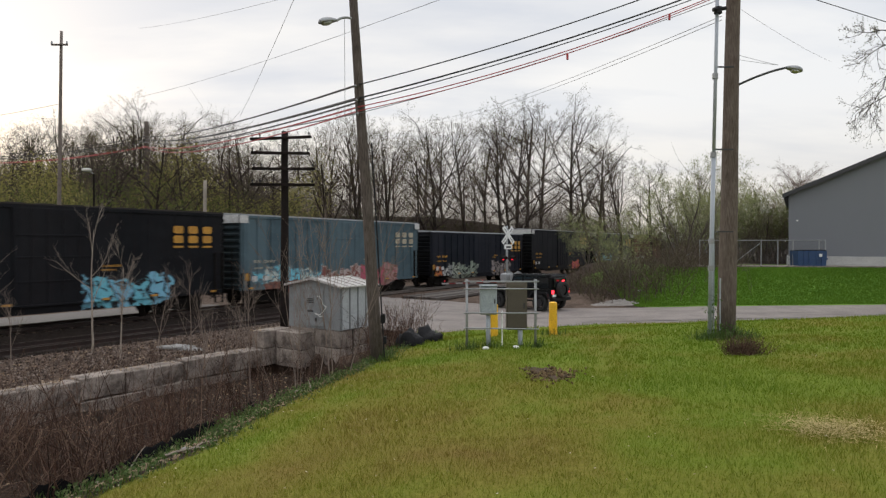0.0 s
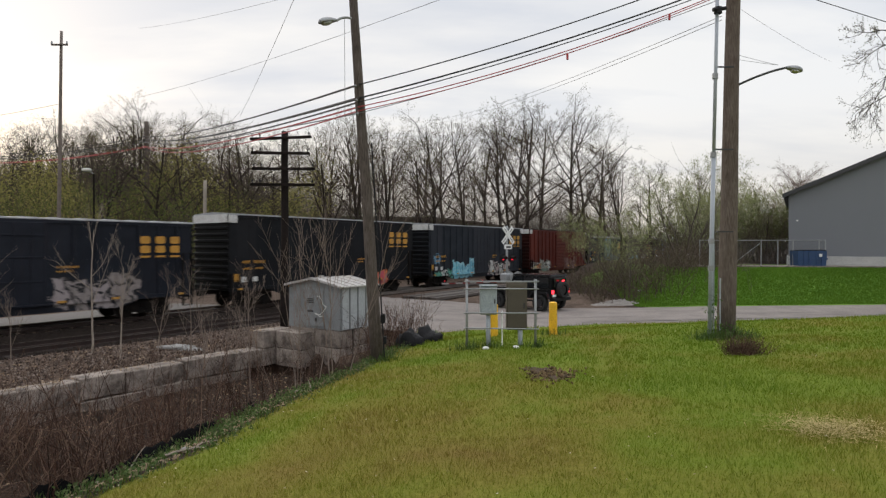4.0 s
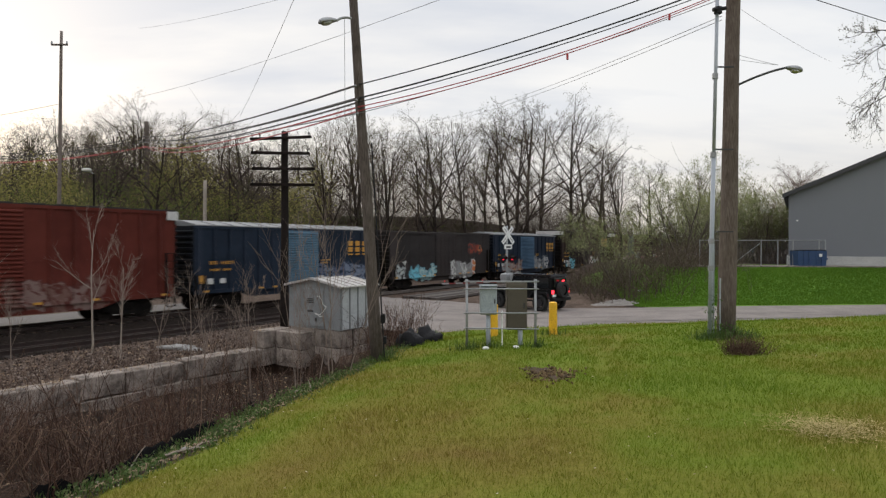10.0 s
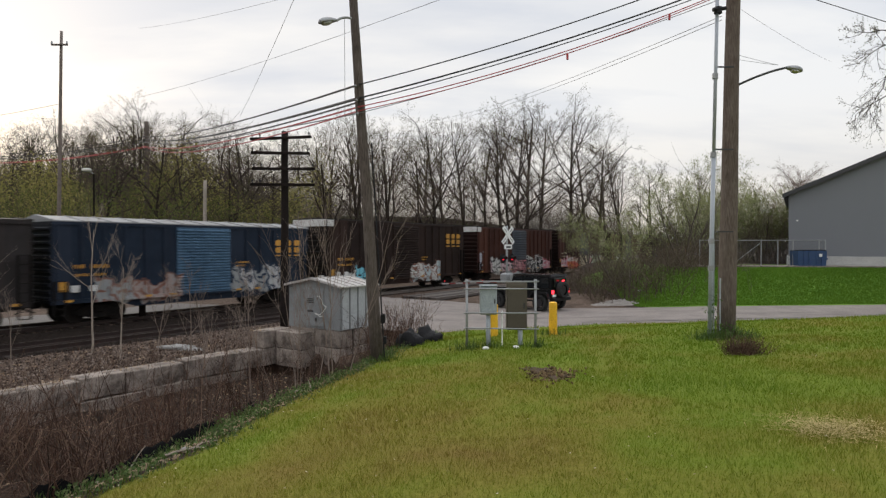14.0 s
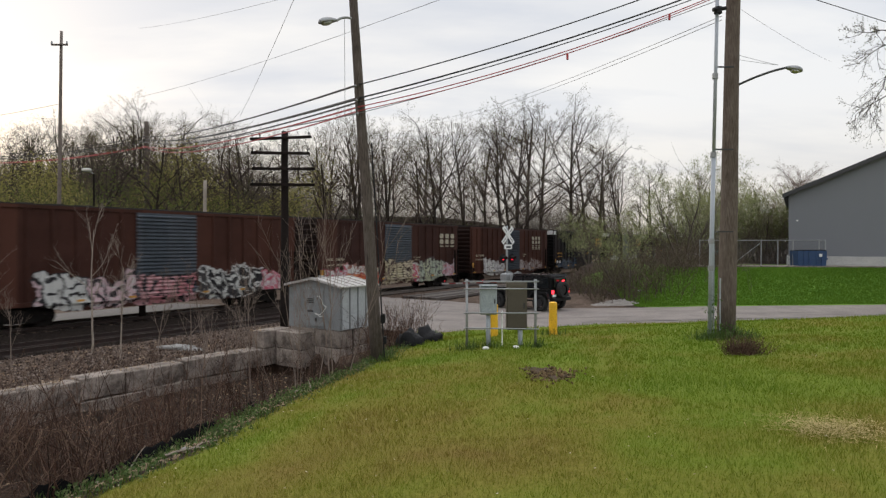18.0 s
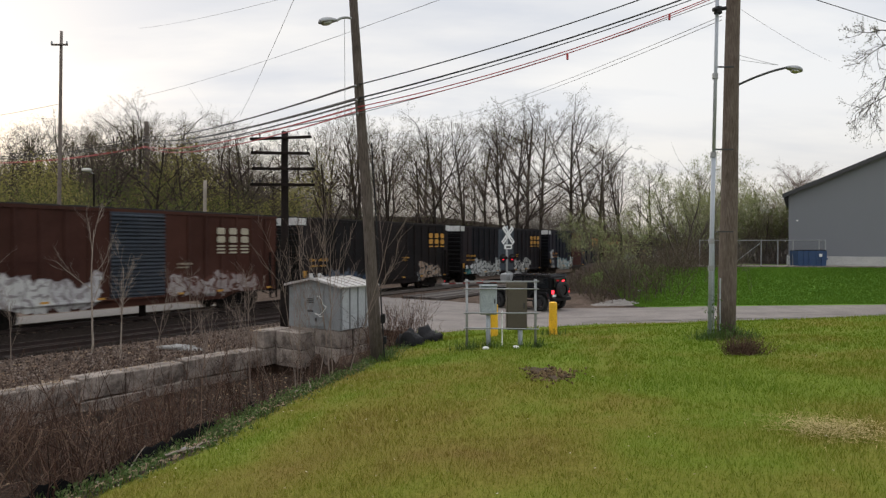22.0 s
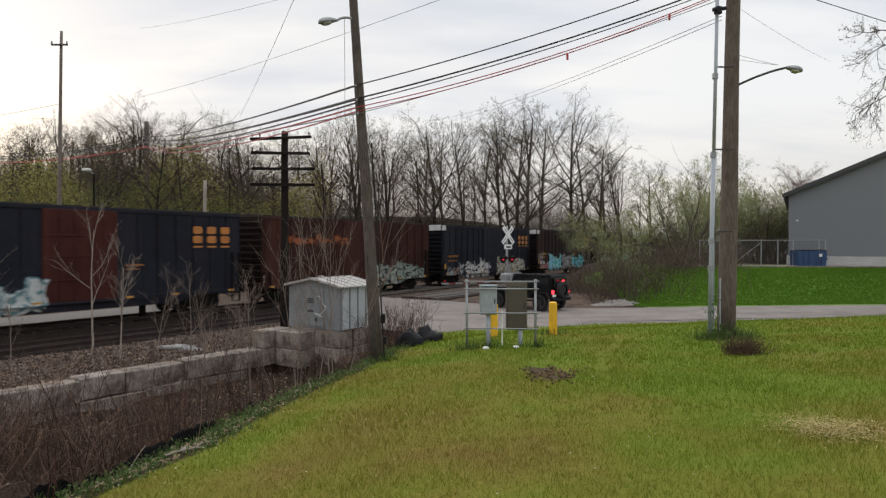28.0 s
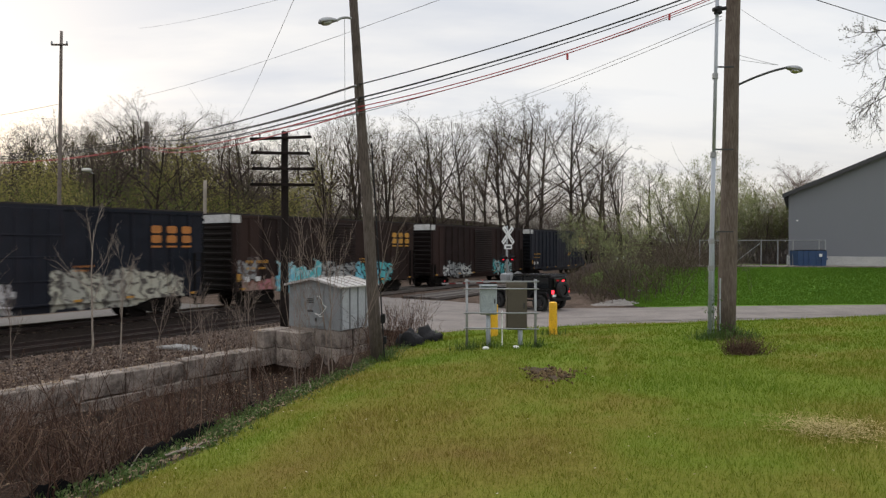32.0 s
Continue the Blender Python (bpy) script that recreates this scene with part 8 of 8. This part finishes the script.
sp_ = []
dark_ = []
for _ in range(17000):
    al, off = rng.uniform(-14, 14), 10.2 - 10.7 * rng.random() ** 1.25
    x, y = rail_xy(al, off)
    if y > lerp_table(ROAD_NEAR, x) - 0.1:
        continue
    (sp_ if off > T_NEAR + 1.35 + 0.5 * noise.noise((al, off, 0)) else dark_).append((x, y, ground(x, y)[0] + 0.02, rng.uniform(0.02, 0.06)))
# stones near the rails get a darker colour set than those beside them
stones("ballast", "dark ballast stones between the rails", dark_, island_mat("dark_stone", [(0.008, 0.006, 0.0045), (0.024, 0.016, 0.012), (0.012, 0.008, 0.006), (0.042, 0.029, 0.022)]), "ballast")
stones("ballast", "loose brown and grey ballast stones beside the rails", sp_, island_mat("ballast_stone", [(0.030, 0.021, 0.016), (0.085, 0.060, 0.048), (0.25, 0.20, 0.17), (0.042, 0.029, 0.023), (0.14, 0.105, 0.085)]), "ballast")
sp_ = []
for _ in range(300):
    x, y = 1.93 + rng.gauss(0, 0.22), 10.7 + rng.gauss(0, 0.42)
    sp_.append((x, y, ground(x, y)[0] + 0.02, rng.uniform(0.012, 0.042)))
stones("earth_clods", "dark clods of dug earth in the lawn", sp_, island_mat("clods", [(0.03, 0.018, 0.009), (0.09, 0.055, 0.026), (0.18, 0.125, 0.065), (0.05, 0.03, 0.015)]), "earth")

# ---- black silt fabric along the lawn's edge ----
bm = B()
prev = None
for i in range(60):
    k = i / 59
    y = 5.0 + 6.6 * k
    x = lerp_table(LAWN_EDGE, y) - 0.85 + 0.14 * noise.noise((y * 1.3, 0, 4))
    z = ground(x, y)[0]
    h = max(0.10, 0.27 + 0.26 * noise.noise((y * 1.1, 2, 0)) + 0.12 * noise.noise((y * 6, 2, 5)))
    w = 0.10 * noise.noise((y * 2.5, 5, 0))
    ring = [bm.verts.new((x - 0.25, y, ground(x - 0.25, y)[0] + 0.01)), bm.verts.new((x + w * 0.3, y, z + h * 0.5)), bm.verts.new((x + w, y, z + h)), bm.verts.new((x + w + 0.04, y, z + h * 0.95)), bm.verts.new((x + 0.12, y, z + 0.06))]
    if prev:
        for j in range(4):
            bm.faces.new((prev[j], prev[j + 1], ring[j + 1], ring[j])).smooth = True
    prev = ring
tagged(part("silt_fabric", bm, mat("black_fabric", (0.006, 0.006, 0.006), 1.0, bump=0.5, spec=0.05)), "black silt-fence fabric sagging along the lawn's edge", "silt fence")


M_GREYSHEET = mat("dirty_plastic_sheet", (0.27, 0.265, 0.255), 0.7, second=(0.16, 0.14, 0.12), scale=9, bump=0.4)


def rag(name, label, x, y, sx, sy, h, material, seed):
    bm = B()
    bmesh.ops.create_icosphere(bm, subdivisions=3, radius=1.0)
    for v in bm.verts:
        k = 1 + 0.45 * noise.noise(v.co * 1.7 + Vector((seed, 0, 0))) + 0.35 * noise.noise(v.co * 4 + Vector((0, seed, 0)))
        v.co = Vector((v.co.x * sx * k, v.co.y * sy * k, max(-0.05, v.co.z) * h * k))
    return tagged(part(name, smooth(bm), material, m=pose(x, y, ground(x, y)[0] - 0.02)), label, "rubbish")


M_BAG = mat("black_bin_bag", (0.006, 0.006, 0.007), 0.6, bump=0.5, spec=0.2)
rag("black_bag", "crumpled black plastic bag at the lawn's edge", -1.0, 18.1, 0.44, 0.34, 0.50, M_BAG, 1)
rag("black_bag", "crumpled black plastic bag at the lawn's edge", -0.52, 19.0, 0.48, 0.34, 0.44, M_BAG, 4)
rag("white_rubbish", "crumpled white sheet lying beside the track", -9.4, 21.2, 0.72, 0.24, 0.17, M_GREYSHEET, 7)
rag("white_rubbish", "scrap of pale paper in the weeds", -3.45, 8.0, 0.07, 0.06, 0.06, M_GREYSHEET, 9)
rag("white_rubbish", "scrap of pale paper on the far lawn", 11.6, 35.2, 0.16, 0.1, 0.08, M_WHITE, 3)
for i, (x, y, l, a) in enumerate(((-3.55, 7.6, 1.0, 65), (-4.2, 7.2, 0.8, 30), (-2.9, 11.5, 0.9, 10))):
    rng2 = random.Random(i)
    pts, _d = bend(rng2, Vector((0, 0, 0.06)), Vector((math.cos(radians(a)), math.sin(radians(a)), 0.15)), l, 5, 0.15, -0.02)
    V, F = tubes([(pts, 0.022, 0.008), (bend(rng2, pts[2], Vector((0.3, 0.8, 0.4)), 0.4, 3, 0.2, 0)[0], 0.012, 0.004)], 5)
    tagged(part("fallen_branch", mesh_from("fallen_branch", V, F), M_SAPLING, m=pose(x, y, ground(x, y)[0])), "pale fallen branch at the ditch edge", "branch")

# ---- saplings by the wall and shed ----
SAPL = [tree_meshes(71 + i, 4.4, 0.036, (5, 6, 5)[i], 3, fork=0.34, wide=0.48, rise=0.13) for i in range(3)]
SAPL2 = [tree_meshes(81 + i, 4.4, 0.019, 5, 2, fork=0.30, wide=0.42, stems=3, rise=0.14, vase=0.16) for i in range(2)]
for x, y, v, s, t in ((-11.8, 20.0, 0, 1.08, 10), (-10.55, 19.5, 1, 0.78, 80), (-14.2, 18.6, 1, 0.95, 33)):
    plant("sapling", SAPL[v], "slender pale bare sapling beside the wall", x, y, ground(x, y)[0], t, s, M_SAPLING, M_SAPLING, group="saplings", category="sapling")
for x, y, v, s, t in ((-7.75, 18.4, 0, 0.84, 200), (-7.1, 18.0, 2, 0.80, 20), (-8.7, 18.3, 1, 0.62, 150), (-5.6, 17.4, 2, 0.84, 77), (-12.6, 17.4, 2, 0.5, 300)):
    plant("sapling", SAPL[v], "slender brown bare sapling behind the wall", x, y, ground(x, y)[0], t, s, M_SAPDARK, M_SAPDARK, group="saplings", category="sapling")
for x, y, v, s, t in ((-3.05, 13.2, 0, 1.0, 0), (-2.45, 13.6, 1, 1.06, 120), (-6.4, 17.6, 1, 0.72, 40), (-3.7, 14.6, 1, 0.80, 300)):
    plant("sapling", SAPL2[v], "bare multi-stemmed sapling at the lawn's edge", x, y, ground(x, y)[0], t, s, M_SAPDARK, M_SAPDARK, group="saplings", category="sapling")

# ---- leafy shrub and trees beyond the road ----
M_PALEBARK = mat("pale_bark", (0.09, 0.075, 0.06), 0.9, bump=0.3)
M_PALETWIG = island_mat("pale_twigs", [(0.10, 0.08, 0.06), (0.17, 0.15, 0.10), (0.13, 0.13, 0.07)])
AIRY = tree_meshes(96, 5.6, 0.045, 8, 3, leaf=(5, 0.18, 0.042), fork=0.28, wide=0.7, stems=3, rise=0.03)
BUSH = tree_meshes(95, 5.0, 0.06, 9, 3, leaf=(1, 0.25, 0.05), fork=0.12, wide=0.6, stems=6)
BIGBUSH = tree_meshes(97, 8.5, 0.11, 8, 4, leaf=(2, 0.15, 0.055), fork=0.12, wide=0.55, stems=5, sides=4)
plant("spring_bush", AIRY, "airy small tree with pale spring leaves at the roadside", 10.7, 34.8, 0.1, 30, 0.95, M_PALEBARK, M_PALETWIG, M_BLOSSOM, group="bushes", category="bush")
plant("spring_bush", BUSH, "leafy pale green spring bush at the roadside", 11.2, 38.4, 0.4, 130, 0.62, M_PALEBARK, M_PALETWIG, M_LEAF, group="bushes", category="bush")
for x, y, s, t in ((18.6, 46, 0.93, 0), (21.6, 52, 0.70, 70), (13.6, 56, 0.55, 160), (26.5, 60, 0.95, 210), (30.5, 66, 1.0, 15), (28.8, 57, 0.8, 99), (33.5, 63, 0.85, 20), (31.5, 57, 0.7, 180)):
    plant("budding_tree", BIGBUSH, "broad many-stemmed tree with pale green buds", x, y, ground(x, y)[0], t, s, M_PALEBARK, M_PALETWIG, M_BLOSSOM, group="budding trees")
M_PINKTWIG = island_mat("pinkish_twigs", [(0.15, 0.085, 0.075), (0.22, 0.13, 0.115), (0.11, 0.07, 0.06)])
for x, y, t in ((26.6, 52.5, 20), (28.2, 53.5, 140), (29.6, 52.0, 250), (31.0, 54.0, 80), (25.4, 55.0, 300)):
    plant("olive_bush", BUSH, "dense olive-brown bush behind the fence", x, y, ground(x, y)[0], t, 1.08, M_PALEBARK, M_PALETWIG, M_LEAF, group="bushes", category="bush")
plant("bare_tree", TREES[2], "pinkish bare tree far behind the hall", 44.6, 76, 1.5, 40, 12.4 / TOPS[2], M_BARK, M_PINKTWIG, M_BUD)
for x, y, v, h, a in ((43.0, 78, 0, 12.5, 90), (48.0, 79, 1, 12.8, 10), (46.5, 80, 0, 13.4, 200), (50.5, 80, 1, 12.0, 300)):
    plant("bare_tree", VASES[v], "pinkish bare tree far behind the hall", x, y, 1.5, a, h / VTOPS[v], M_BARK, M_PINKTWIG, M_BUD)
places = []
rng = random.Random(6)
for i in range(42):
    x, y = rng.uniform(9, 42), rng.uniform(46, 70)
    if i >= 24:
        x, y = rng.uniform(20, 38), rng.uniform(56, 72)
    if rail_of(x, y)[1] < 8:
        continue
    places.append((x, y, ground(x, y)[0], rng.uniform(0.6, 1.05), 0.35))
scrub("field_scrub", "brown and olive scrub behind the fence", 9, places, M_TWIG, M_LEAF)

# ---- overhanging twigs of a near tree ----
rng = random.Random(33)
lines, tips = [], []


def spray(p, d, length, r, lv):
    pts, d2 = bend(rng, p, d, length, 5, 0.16, -0.03)
    lines.append((pts, r, r * 0.4))
    if lv == 3:
        tips.append(pts[-1]); tips.append(pts[-2]); tips.append(pts[3])
        return
    for i in range((9, 5, 3)[lv]):
        k = rng.randrange(1, 6)
        ax = (pts[k] - pts[k - 1]).normalized()
        side = Vector((rng.gauss(0, 1), rng.gauss(0, 1), rng.gauss(0, 1)))
        side = (side - ax * side.dot(ax)).normalized()
        spray(pts[k], ax + side * 0.8, length * rng.uniform(0.35, 0.55), r * 0.5, lv + 1)


near_tree = tree_meshes(123, 12, 0.28, 8, 2, fork=0.4, wide=0.6)
nt_ = plant("near_tree", near_tree, "bare tree beside the lawn with thin budding branches", 14.0, 12.5, 1.2, 0, 1.0, M_BARK, M_BARK, group="lawn trees")
for p, d, l in (((9.05, 12.0, 7.45), (-0.95, 0.0, -0.2), 0.95), ((9.05, 12.0, 7.0), (-0.55, 0.05, -0.85), 1.25), ((9.0, 12.1, 7.75), (-0.9, 0, 0.0), 0.6), ((9.05, 12.0, 6.6), (-0.5, 0.0, -0.8), 0.9)):
    lines.append(([Vector((14.0, 12.5, 6.0)), Vector((12.5, 12.3, 7.2)), Vector((11.0, 12.1, 7.6)), Vector(p)], 0.04, 0.013))
    spray(Vector(p), Vector(d), l, 0.012, 0)
V, F = tubes(lines, 4)
off_ = Matrix.Translation((-14.0, -12.5, -1.2))
part("low_branch", mesh_from("low_branch", V, F), M_BARK, nt_, m=off_)
V, F = leaf_cards(rng, tips[::2], 1, 0.03, 0.017)
tagged(part("buds", mesh_from("buds", V, F), island_mat("branch_buds", [(0.12, 0.12, 0.07), (0.20, 0.19, 0.11)], 0.8, 0.3), nt_, m=off_), kind="stuff")

motions()
